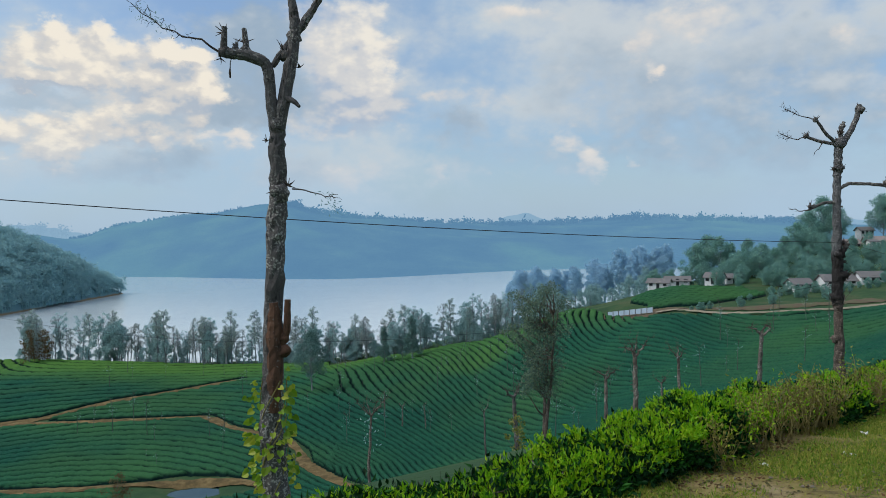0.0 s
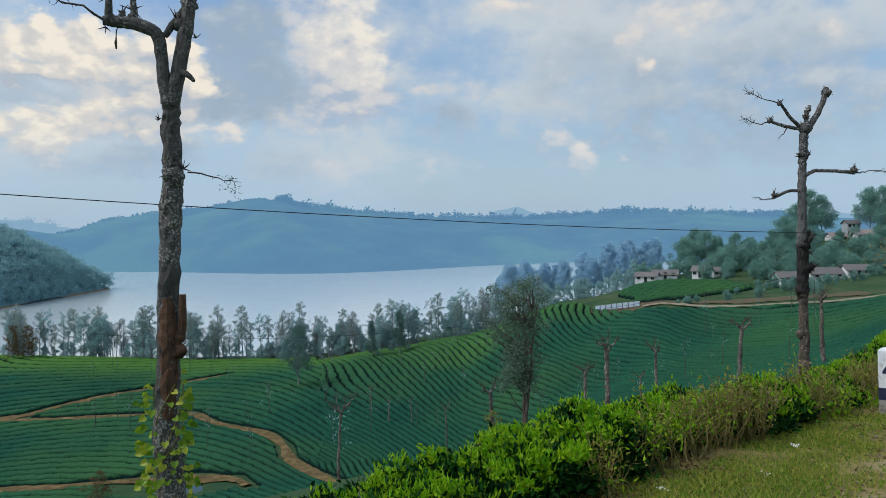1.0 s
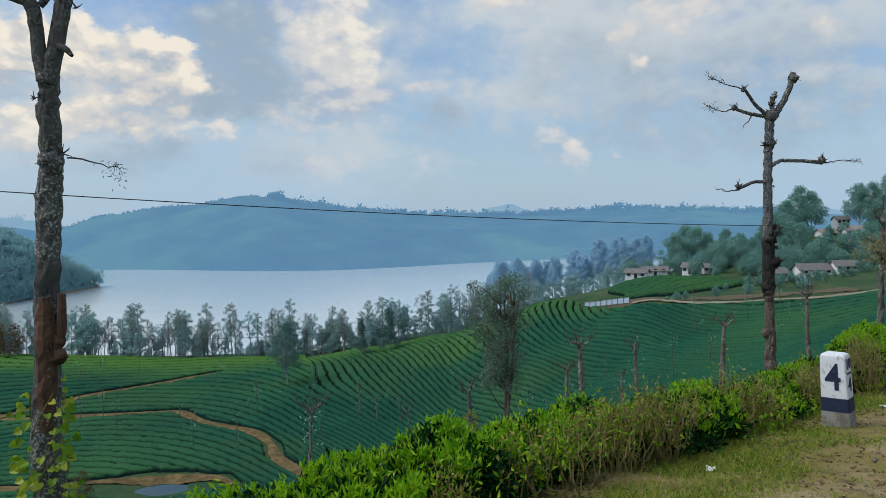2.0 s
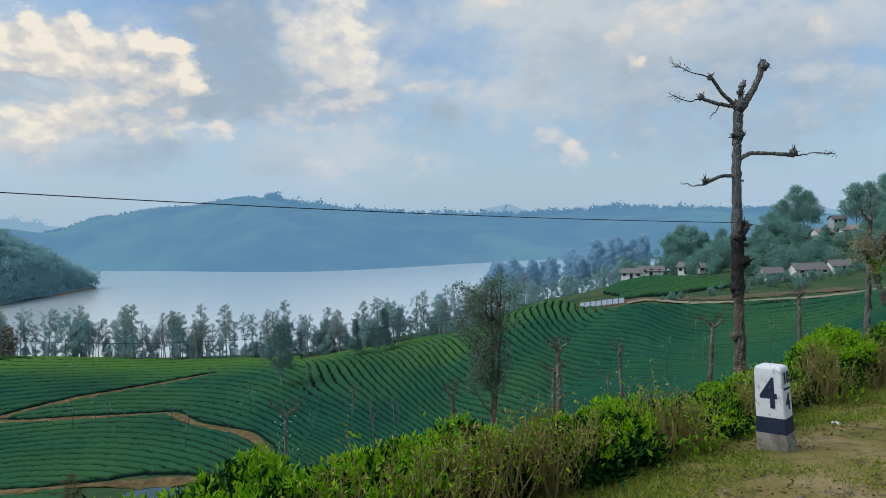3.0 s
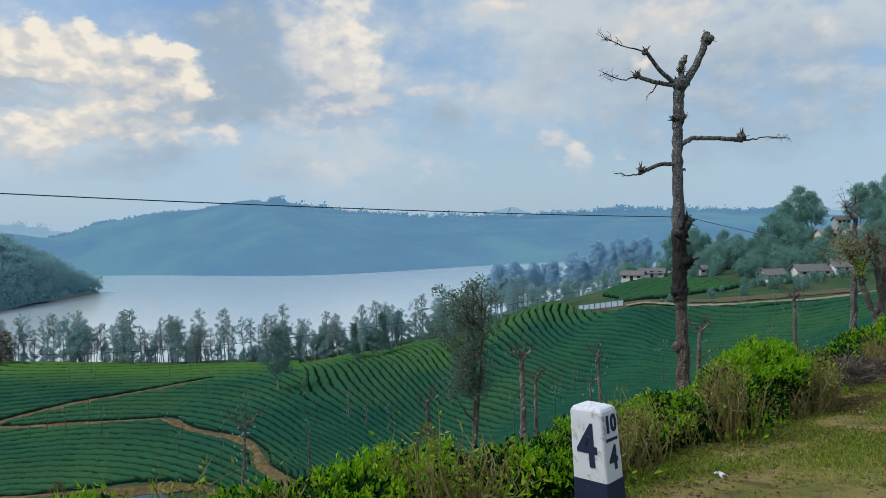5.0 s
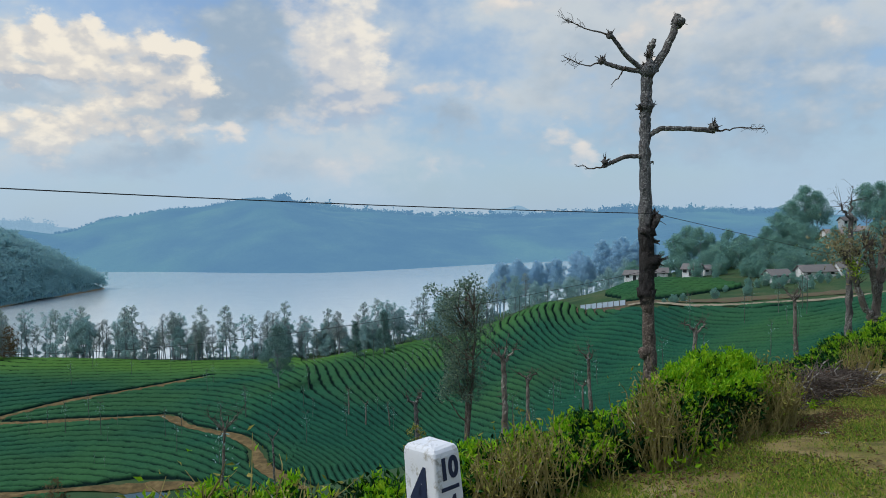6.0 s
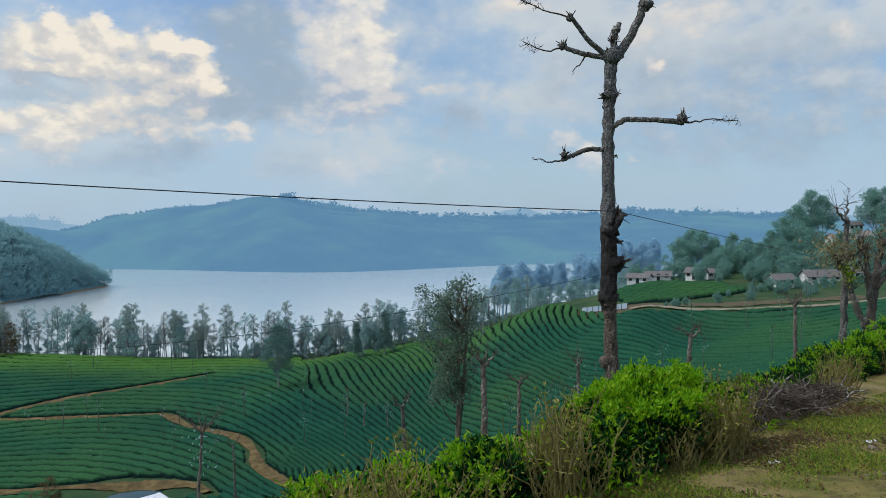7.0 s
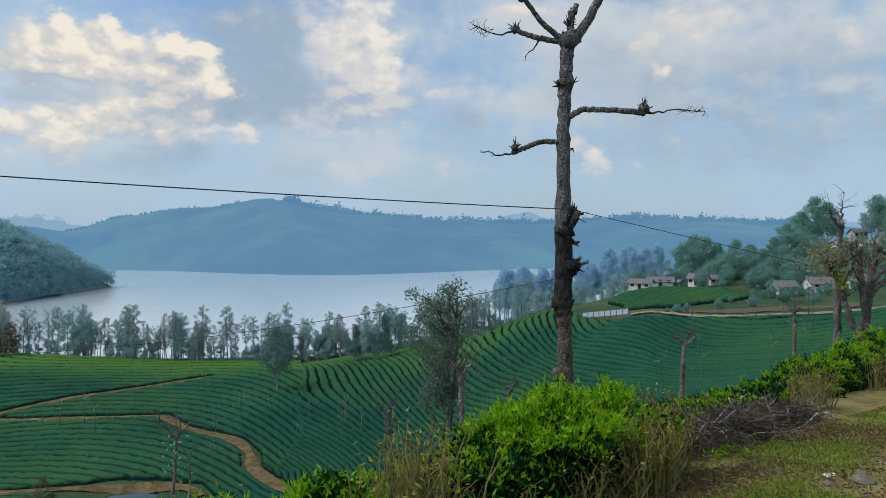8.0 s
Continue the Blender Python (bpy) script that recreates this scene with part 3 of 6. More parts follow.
def heart_leaves(b, pos, axis, size, rng):
    """Broad heart-shaped leaves hanging along axis, cupped at the midrib."""
    n = len(pos)
    axis = axis / np.linalg.norm(axis, axis=1)[:, None]
    side = np.cross(axis, rng.standard_normal((n, 3)) * 0.4 + (0.5, -1.0, 0.2))
    side /= np.linalg.norm(side, axis=1)[:, None]
    nor = np.cross(side, axis)
    k = (size * rng.uniform(0.55, 1.2, n))[:, None]
    shape = ((0.0, 0.08), (0.30, -0.06), (0.50, 0.18), (0.40, 0.55), (0.0, 1.0), (-0.40, 0.55), (-0.50, 0.18), (-0.30, -0.06))
    vs = np.stack([pos + k * (side * u + axis * v + nor * 0.35 * abs(u)) for u, v in shape], 1)
    i = np.arange(n) * 8
    q = np.stack([np.stack([i, i + 1, i + 2, i + 3], 1), np.stack([i, i + 5, i + 6, i + 7], 1), np.stack([i, i + 3, i + 4, i + 5], 1)], 1)
    b.add(vs, q.reshape(-1, 4))


# ------------------------------------------------------------------ lie of the land
RS = np.array([0.742, 0.670])        # along the road
RN = np.array([-0.670, 0.742])       # from the road towards the valley


def along(s, n):
    """Plan position at s metres along the road and n metres off its line."""
    return RS[0] * s + RN[0] * n, RS[1] * s + RN[1] * n


def road_z(s):
    return 0.46 - 0.066 * np.clip(s, -60, 60)


TB = np.array([-0.65, -0.4, -0.2, -0.1, 0.0, 0.15, 0.3, 0.5, 0.7])
TD = np.array([90, 120, 150, 180, 210, 240, 300, 420.0])
TZ = np.array([
    [-41.0, -42.0, -42.0, -41.4, -40.6, -39.8, -50, -52],
    [-40.5, -41.9, -42.1, -42.1, -42.0, -42.0, -50, -52],
    [-40.0, -41.9, -41.8, -40.9, -39.8, -41.2, -50, -52],
    [-39.2, -41.6, -40.8, -38.6, -36.8, -37.8, -48, -52],
    [-38.0, -41.0, -39.5, -36.0, -32.0, -34.0, -46, -52],
    [-30.0, -31.0, -26.4, -19.4, -20.6, -26.6, -32, -42],
    [-26.0, -22.0, -15.7, -15.5, -15.6, -16.3, -26, -36],
    [-20.0, -16.3, -13.6, -14.8, -11.4, -5.4, -5, -26],
    [-14.0, -13.0, -12.0, -10.0, -5.5, -1.0, 1, -6],
])


def cubic_row(x, xs, ys):
    """Smooth interpolation through a few stations."""
    i = np.clip(np.searchsorted(xs, x) - 1, 0, len(xs) - 2)
    t = np.clip((x - xs[i]) / (xs[i + 1] - xs[i]), 0, 1)
    t = t * t * (3 - 2 * t) * 0.45 + t * 0.55
    return i, t


def basin(x, y):
    yy = np.maximum(y - 2.0, 20.0)
    b = np.clip((x - 3.0) / yy, -0.65, 0.7)
    i, tb = cubic_row(b, TB, None)
    j, td = cubic_row(np.clip(yy, 90, 420), TD, None)
    z = (TZ[i, j] * (1 - tb) * (1 - td) + TZ[i + 1, j] * tb * (1 - td) + TZ[i, j + 1] * (1 - tb) * td + TZ[i + 1, j + 1] * tb * td)
    return z


def lumps(x, y, k, a):
    return a * (np.sin(x * k + 1.3 + 1.7 * np.sin(y * k * 0.61)) + np.sin(y * k * 1.27 + 0.4 + 1.4 * np.sin(x * k * 0.53 + 2.0))) * 0.5


def land(x, y):
    x, y = np.asarray(x, float), np.asarray(y, float)
    s = x * RS[0] + y * RS[1]
    n = x * RN[0] + y * RN[1]
    zr = road_z(s)
    drop = np.clip(n - 3.2, 0, None)
    side = zr - 0.08 * np.clip((n - 0.9) / 0.7, 0, 1) - 0.10 * np.clip(n - 1.7, 0, 1.2) - 0.44 * drop * drop / (drop + 2.0)
    side = np.where(n < -4.0, zr + 0.35 * np.clip(-4.0 - n, 0, 60), side)
    b = basin(x, y)
    k = 3.0
    zz = np.where(side - b > 40, side, b + k * np.logaddexp(0, (side - b) / k))
    zz = np.where((n < 4) | (y < 5), np.where(n < 4, side, zz), zz)
    far = np.clip((n - 12) / 40, 0, 1)
    zz = zz + 1.6 * np.exp(-((x - 63) / 20) ** 2 - ((y - 188) / 11) ** 2)
    zz = zz - 2.0 * np.exp(-((x + 48) / 5.5) ** 2 - ((y - 121) / 3.6) ** 2)
    zz = zz + far * lumps(x, y, 0.06, 0.5)
    out = np.clip((np.hypot(x, y) - 380) / 60, 0, 1)
    return zz * (1 - out) + np.where(x > 0.6 * y, -8.0, -52.0) * out


# the ground: one sheet from under the road to the horizon
def ground_sheet():
    ang = np.radians(np.concatenate([np.arange(-60, 60, 0.75), np.arange(60, 300, 5)]))
    rad = np.concatenate([np.linspace(1.5, 30, 50), np.geomspace(31, 460, 110), np.geomspace(520, 4600, 14)])
    A, R = np.meshgrid(ang, rad)
    X, Y = 3 + R * np.sin(A), 2 + R * np.cos(A)
    Z = land(X, Y) - 0.05
    b = Build()
    na, nr = len(ang), len(rad)
    fs = [(i * na + j, i * na + (j + 1) % na, (i + 1) * na + (j + 1) % na, (i + 1) * na + j) for i in range(nr - 1) for j in range(na)]
    vs = np.stack([X, Y, Z], -1).reshape(-1, 3)
    c = len(vs)
    vs = np.vstack([vs, [[3, 2, float(land(3, 2)) - 0.05]]])
    fs += [(c, (j + 1) % na, j) for j in range(na)]
    b.add(vs, fs)
    return part("ground", b, M_GROUND, smooth=True)


tagged(ground_sheet(), "green and earthy hillside falling to a lake basin", "ground", kind="structure")


def strip(name, material, s0, s1, ds, n0, n1, dn, lift, rough, label, category):
    ss, nn = np.arange(s0, s1 + ds / 2, ds), np.arange(n0, n1 + dn / 2, dn)
    S, N = np.meshgrid(ss, nn)
    X, Y = along(S, N)
    Z = land(X, Y) + lift + lumps(X, Y, 2.1, rough) + lumps(X, Y, 7.3, rough * 0.5)
    b = Build()
    w = len(ss)
    b.add(np.stack([X, Y, Z], -1).reshape(-1, 3), [(i * w + j, i * w + j + 1, (i + 1) * w + j + 1, (i + 1) * w + j) for i in range(len(nn) - 1) for j in range(w - 1)])
    return tagged(part(name, b, material, smooth=True), label, category, kind="structure")


strip("road", M_ASPHALT, -40, 60, 0.5, -4.0, 0.72, 0.25, 0.045, 0.004, "worn grey asphalt hill road with ragged edge", "road")
strip("verge", M_VERGE, -12, 45, 0.16, 0.6, 3.6, 0.12, 0.05, 0.022, "bare earth verge with patchy short grass", "verge")

# lake and pond
b = Build()
aa = np.linspace(0, 2 * np.pi, 64, endpoint=False)
b.add(np.stack([-50 + 1300 * np.cos(aa), 900 + 800 * np.sin(aa), np.full(64, LAKE_Z)], 1), [tuple(range(64))])
tagged(part("water", b, M_WATER), "calm pale lake reflecting the cloudy sky", "lake", kind="structure")

b = Build()
b.add(np.stack([-48 + 15 * np.cos(aa), 121 + 11 * np.sin(aa), np.full(64, LAKE_Z + 0.06)], 1), [tuple(range(64))])
tagged(part("water", b, M_POND), "small dark still pond below the tea", "pond", kind="structure")

# ------------------------------------------------------------------ hills past the water
HB = np.array([-0.95, -0.70, -0.62, -0.55, -0.49, -0.42, -0.33, -0.25, -0.225, -0.19, -0.10, 0.0, 0.10, 0.20, 0.32, 0.43, 0.52, 0.8])
HE = np.array([0.02, 0.013, 0.012, 0.004, 0.026, 0.033, 0.0365, 0.053, 0.042, 0.034, 0.022, 0.014, 0.012, 0.016, 0.019, 0.012, 0.006, 0.006])


def far_hill():
    bs = np.linspace(-0.95, 0.8, 260)
    ts = np.linspace(0, 1.35, 40)
    B, T = np.meshgrid(bs, ts)
    e = np.interp(B, HB, HE)
    k = np.ones(9) / 9
    e = np.apply_along_axis(lambda r: np.convolve(np.pad(r, 4, mode="edge"), k, "valid"), 1, e)
    shore = 800 + 60 * np.sin(B * 9) + 90 * np.clip(B - 0.1, 0, 1)
    crest = 1250 + 120 * np.sin(B * 5 + 1)
    D = shore + (crest - shore) * T
    up = np.where(T < 1, np.sin(np.clip(T, 0, 1) * np.pi / 2) ** 0.9, 1 - (T - 1) * 1.2)
    Z = (LAKE_Z - 3) * (1 - up) + (1.85 + e * crest) * up
    X, Y = 3 + B * D, 2 + D
    Z = Z + lumps(X, Y, 0.02, 5.0) * np.clip(T * 2, 0, 1) * np.clip(1.6 - T, 0, 1) + lumps(X, Y, 0.055, 2.2) * np.clip(T * 2, 0, 1)
    b = Build()
    w = len(bs)
    b.add(np.stack([X, Y, Z], -1).reshape(-1, 3), [(i * w + j, i * w + j + 1, (i + 1) * w + j + 1, (i + 1) * w + j) for i in range(len(ts) - 1) for j in range(w - 1)])
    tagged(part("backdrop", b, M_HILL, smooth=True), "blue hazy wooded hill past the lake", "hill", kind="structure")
    # a fringe of small trees stands along the crest
    rng = np.random.default_rng(5)
    b = Build()
    for q in np.concatenate([rng.uniform(-0.56, -0.22, 330), rng.uniform(-0.24, 0.55, 1300), rng.normal(-0.235, 0.006, 14)]):
        jf = (q + 0.95) / 1.75 * 259
        i, j, fr = int(rng.integers(24, 31)), int(jf), jf % 1
        p = np.array([g[i, j] * (1 - fr) + g[i, j + 1] * fr for g in (X, Y, Z)]) - (0, 0, 1)
        h = rng.uniform(2.6, 5.2) if q < -0.24 else rng.gamma(3.0, 1.5) + 2.0
        tube(b, [p, p + (0, 0, h * 0.6)], [0.5, 0.3], 3)
        wd = 0.12 if q < -0.24 else rng.uniform(0.16, 0.3)
        c = rng.standard_normal((26, 3)) * (h * wd, h * wd, h * 0.2) + p + (0, 0, h * 0.5)
        leaves(b, c, rng.standard_normal((26, 3)), h * 0.34, h * 0.28, rng)
    mist = Build()
    for q in rng.uniform(-0.68, -0.555, 34):
        jf = (q + 0.95) / 1.75 * 259
        i, j = int(rng.integers(26, 31)), int(jf)
        p = np.array([X[i, j], Y[i, j], Z[i, j] - 1])
        h = rng.uniform(10, 23)
        tube(mist, [p, p + (0, 0, h * 0.7)], [0.6, 0.3], 4)
        c = rng.standard_normal((60, 3)) * (h * 0.16, h * 0.16, h * 0.2) + p + (0, 0, h * 0.68)
        leaves(mist, c, rng.standard_normal((60, 3)), h * 0.16, h * 0.12, rng)
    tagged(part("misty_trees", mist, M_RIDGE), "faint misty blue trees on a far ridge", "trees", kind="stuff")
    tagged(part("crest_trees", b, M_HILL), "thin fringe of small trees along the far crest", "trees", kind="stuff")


far_hill()


def farthest():
    b = Build()
    for c, wdt, e, d in ((0.10, 0.055, 0.030, 3600), (-0.64, 0.10, 0.026, 2600), (0.42, 0.3, 0.017, 3000)):
        bs = np.linspace(c - wdt * 2, c + wdt * 2, 60)
        z = 1.85 + d * e * np.exp(-((bs - c) / wdt) ** 2) + d * 0.0012 * np.sin(bs * 190)
        vs, fs = [], []
        for k, bb in enumerate(bs):
            vs += [(3 + bb * d, d, -60), (3 + bb * d, d + 60, z[k]), (3 + bb * (d + 400), d + 400, -60)]
        for k in range(59):
            fs += [(3 * k, 3 * k + 3, 3 * k + 4, 3 * k + 1), (3 * k + 1, 3 * k + 4, 3 * k + 5, 3 * k + 2)]
        b.add(vs, fs)
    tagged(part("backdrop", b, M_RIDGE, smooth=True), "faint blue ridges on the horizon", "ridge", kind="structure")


farthest()


def headland():
    """The wooded headland that reaches into the lake."""
    b = Build()
    u = np.linspace(0, 1, 60)
    v = np.linspace(0, 1, 24)
    U, V = np.meshgrid(u, v)
    X = -283 - 240 * U
    Y = 464 - 24 * U + (V - 0.3) * 240
    rise = np.sin(np.clip(V * 1.15, 0, 1) * np.pi) ** 0.8
    Z = LAKE_Z - 2 + (2.4 + 96 * U ** 0.45) * rise + lumps(X, Y, 0.05, 1.5) * rise
    w = 60
    b.add(np.stack([X, Y, Z], -1).reshape(-1, 3), [(i * w + j, i * w + j + 1, (i + 1) * w + j + 1, (i + 1) * w + j) for i in range(23) for j in range(59)])
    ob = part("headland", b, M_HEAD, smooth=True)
    tagged(ob, "low wooded headland with a bare earth shore", "headland", kind="structure")
    return X, Y, Z


HX, HY, HZ = headland()


def land1(x, y):
    return float(land(x, y))


# ------------------------------------------------------------------ earth tracks
def ribbon(name, pts, width, material, lift, label, category, seed):
    rng = np.random.default_rng(seed)
    pts = np.asarray(pts, float)
    d = np.concatenate([[0], np.cumsum(np.hypot(*np.diff(pts, axis=0).T))])
    q = np.arange(0, d[-1], 1.2)
    k = np.ones(7) / 7
    cx = np.convolve(np.pad(np.interp(q, d, pts[:, 0]), 3, mode="edge"), k, "valid")
    cy = np.convolve(np.pad(np.interp(q, d, pts[:, 1]), 3, mode="edge"), k, "valid")
    tx, ty = np.gradient(cx), np.gradient(cy)
    ln = np.hypot(tx, ty) + 1e-9
    nx, ny = -ty / ln, tx / ln
    rows = []
    offs = np.linspace(-1, 1, 7)
    wv = width / 2 * (1 + 0.3 * np.sin(q * 0.23 + seed) + 0.12 * rng.standard_normal(len(q)))
    for o in offs:
        X, Y = cx + nx * wv * o, cy + ny * wv * o
        rows.append(np.stack([X, Y, land(X, Y) + lift * (1 - 0.4 * o * o) + 0.05 * rng.standard_normal(len(q))], 1))
    g = np.stack(rows, 0)
    w = len(q)
    b = Build()
    b.add(g.reshape(-1, 3), [(i * w + j, (i + 1) * w + j, (i + 1) * w + j + 1, i * w + j + 1) for i in range(6) for j in range(w - 1)])
    return tagged(part(name, b, material, smooth=True), label, category, kind="structure")


TRACK1 = [(-140, 158), (-118, 162), (-103, 168), (-99, 176), (-92, 187), (-84, 197), (-76, 207), (-68, 214)]
TRACK2 = [(-140, 156), (-101, 165), (-95, 164.5), (-82, 167), (-63, 170), (-54, 160), (-39, 150.5), (-33.5, 142), (-31, 134), (-25, 126), (-18, 118)]
BANK = [(-95, 116), (-80, 118), (-67, 119), (-63, 121), (-55.5, 123), (-47.4, 125), (-38, 124), (-34, 118)]
UPPER = [(46, 163), (53.6, 150), (64, 144.5), (74, 141.5), (85, 140), (110, 138)]
ribbon("track", TRACK1, 3.1, M_TRACK, 0.25, "ochre earth track between the tea rows", "track", 1)
ribbon("track", TRACK2, 2.5, M_TRACK, 0.25, "reddish earth track winding down through tea", "track", 2)
ribbon("track", BANK, 2.4, M_TRACK, 0.35, "bare red earth bank round a small pond", "track", 3)
ribbon("track", UPPER, 1.3, M_LANE, 0.5, "pale earth lane along the top of the tea", "track", 4)


M_EARTH = paint("brown_earth_bank", (0.12, 0.085, 0.055), (0.10, 0.12, 0.05), 0.95, 0.4, 0.45, 0.65)
ribbon("bank", [(36.5, 176.5), (46.5, 165.6), (51, 160), (57, 158), (62.5, 153.5), (72, 150.5), (81, 149.5), (92, 148.5)], 6.4, M_EARTH, 0.15, "bare brown earth bank under the terrace", "bank", 5)


def near_line(x, y, line):
    best = np.full(np.shape(x), 1e9)
    line = np.asarray(line, float)
    for a, c in zip(line[:-1], line[1:]):
        ab = c - a
        t = np.clip(((x - a[0]) * ab[0] + (y - a[1]) * ab[1]) / (ab @ ab), 0, 1)
        best = np.minimum(best, np.hypot(x - a[0] - t * ab[0], y - a[1] - t * ab[1]))
    return best


# ------------------------------------------------------------------ tea rows
def split_x(y):
    """The gully that parts the two tea fields."""
    return 3 - 0.205 * (y - 2) - 0.10 * np.clip(150 - y, 0, 60) + 1.2 * np.sin(y * 0.13)


def tea_field(name, x0, x1, y0, y1, step, phase, keep, label, seed, height=0.75, gap=0.14):
    """Clipped tea in rows that follow the phase: flat-topped banks of bush with narrow picking paths between."""
    rng = np.random.default_rng(seed)
    X, Y = np.meshgrid(np.arange(x0, x1, step), np.arange(y0, y1, step))
    X = X + rng.uniform(-0.12, 0.12, X.shape) * step
    Y = Y + rng.uniform(-0.12, 0.12, Y.shape) * step
    f = np.mod(phase(X, Y) + 0.015 * rng.standard_normal(X.shape) + 0.06 * np.sin(X * 0.9 + 2 * np.sin(Y * 0.7)), 1.0)
    d = np.minimum(f, 1 - f)
    p = np.clip((d - gap * 0.45) / (gap * 0.9), 0, 1)
    p = p * p * (3 - 2 * p)
    top = 0.86 + 0.14 * np.sqrt(np.clip(d / 0.5, 0, 1)) + 0.07 * rng.standard_normal(X.shape) + 0.06 * np.sin(X * 2.3 + Y)
    ok = keep(X, Y)
    inner = ok.copy()
    for _ in range(2):
        inner[1:-1, 1:-1] &= inner[:-2, 1:-1] & inner[2:, 1:-1] & inner[1:-1, :-2] & inner[1:-1, 2:]
    p = np.where(inner, p, -0.1)
    Z = land(X, Y) + height * p * top
    quad = ok[:-1, :-1] & ok[1:, :-1] & ok[:-1, 1:] & ok[1:, 1:]
    used = np.zeros_like(ok)
    used[:-1, :-1] |= quad
    used[1:, :-1] |= quad
    used[:-1, 1:] |= quad
    used[1:, 1:] |= quad
    idx = np.full(ok.shape, -1)
    idx[used] = np.arange(used.sum())
    i, j = np.nonzero(quad)
    fs = np.stack([idx[i, j], idx[i, j + 1], idx[i + 1, j + 1], idx[i + 1, j]], 1)
    b = Build()
    b.add(np.stack([X[used], Y[used], Z[used]], 1), fs)
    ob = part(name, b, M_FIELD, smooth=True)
    # row profile, for the shade painted into the picking paths
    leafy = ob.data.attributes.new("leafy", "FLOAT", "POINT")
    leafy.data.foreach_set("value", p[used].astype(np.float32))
    return tagged(ob, label, "tea", kind="stuff")


def poly(x, y, terms):
    z = 0.0
    for i, j, c in terms:
        z = z + c * x ** i * y ** j
    return z


def keep_right(x, y):
    n = x * RN[0] + y * RN[1]
    top = np.interp((x - 3) / (y - 2), [-0.3, 0.0, 0.15, 0.2, 0.3, 0.45, 0.7], [236, 220, 196, 176, 150.0, 143, 141])
    return (x > split_x(y)) & (y < top) & (y > 40) & (n > 20) & (near_line(x, y, UPPER) > 1.6) & (near_line(x, y, TRACK2) > 1.7)


def keep_left(x, y):
    top = np.interp((x - 3) / (y - 2), [-0.8, -0.4, -0.2], [250, 243, 236])
    near = near_line(x, y, TRACK1) > 1.9
    return (x < split_x(y) + 2.4) & (y < top) & (y > 108) & near & (near_line(x, y, TRACK2) > 1.5) & (near_line(x, y, BANK) > 1.5) & (land(x, y) > LAKE_Z + 0.15) & (np.hypot((x + 48) / 11, (y - 120) / 7.5) > 1)


# the rows bend with the lie of each slope
EAST = [(0, 1, 11.4), (0, 2, -4.5), (0, 3, -7.2), (0, 4, 4.3), (1, 0, 39.2), (1, 1, -5.4), (1, 2, -10.1), (1, 3, -4.2), (2, 0, 1.8), (2, 1, -4.2), (2, 2, -19.5), (3, 0, -11.6), (3, 1, -11.7), (4, 0, -6.3)]
WEST = [(0, 1, 11.9), (0, 2, -1.7), (0, 3, 0.41), (1, 0, 5.3), (1, 1, 0.91), (1, 2, -0.96), (2, 0, 10.5), (2, 1, -1.3), (3, 0, 3.5)]


def east_phase(x, y):
    d = np.clip(130 - y, 0, None)
    return poly((np.minimum(x, 66) - 20) / 50, (np.maximum(y, 130) - 150) / 50, EAST) - 0.22 * d - 0.0018 * d * d


tea_field("tea_rows", -45, 92, 42, 226, 0.26, east_phase, keep_right, "dark green clipped tea in curving contour rows", 11)
tea_field("tea_rows", -175, -20, 106, 252, 0.30, lambda x, y: poly((x + 60) / 50, (y - 175) / 50, WEST), keep_left, "green clipped tea in long rows above a pond", 12)


def keep_terrace(x, y):
    b = (x - 3) / (y - 2)
    return (y > 168 + 3 * np.sin(x * 0.2)) & (b > 0.245 + 0.012 * np.sin(y * 0.3)) & (b < 0.42 + 0.015 * np.sin(y * 0.4)) & (y < np.interp(b, [0.23, 0.3, 0.43], [200, 194, 182]) + 1.5 * np.sin(x * 0.35))


tea_field("tea_rows", 36, 92, 160, 208, 0.36, lambda x, y: (y + 0.12 * x + 2 * np.sin(x * 0.07)) / 2.2, keep_terrace, "bright green tea on a terrace under the houses", 13, 1.0, 0.22)


# ------------------------------------------------------------------ leafy trees
def crown_lobes(rng, h, cw, c0, count, shape):
    """Centres and sizes of the leaf masses that make up a crown."""
    out = []
    for k in range(count):
        t = min(1.0, max(0.0, (k + rng.uniform(-0.6, 0.6)) / max(1, count - 1)))
        if shape == "round":
            w = math.sqrt(max(0.08, 1 - (2 * t - 0.85) ** 2 * 0.9))
        elif shape == "vase":
            w = (0.45 + 0.6 * t) * (1 - max(0.0, t - 0.85) * 2.5)
        elif shape == "cone":
            w = 1.05 - 0.9 * t
        else:
            w = 0.5 + 0.5 * math.sin(t * 3.0)
        a = k * 2.4 + rng.uniform(-0.7, 0.7)
        rr = cw * w * rng.uniform(0.25, 0.95)
        size = cw * rng.uniform(0.22, 0.42) * (0.6 + 0.4 * w)
        out.append((np.array([rr * math.cos(a), rr * math.sin(a), h * (c0 + (0.96 - c0) * t)]), size))
    return out


def crown_mesh(rng, lobes, clumps, per, leaf):
    b = Build()
    total = sum(r * r for _, r in lobes)
    for c, r in lobes:
        m = max(12, int(clumps * per * r * r / total))
        v = rng.standard_normal((m, 3))
        v /= np.linalg.norm(v, axis=1)[:, None]
        p = c + v * (r * rng.uniform(0.05, 1.0, m) ** 0.55)[:, None] * (1, 1, 0.72) + rng.standard_normal((m, 3)) * leaf * 0.35
        leaves(b, p, rng.standard_normal((m, 3)) + v * 0.5, leaf, leaf * 0.6, rng, 0.2)
    return b


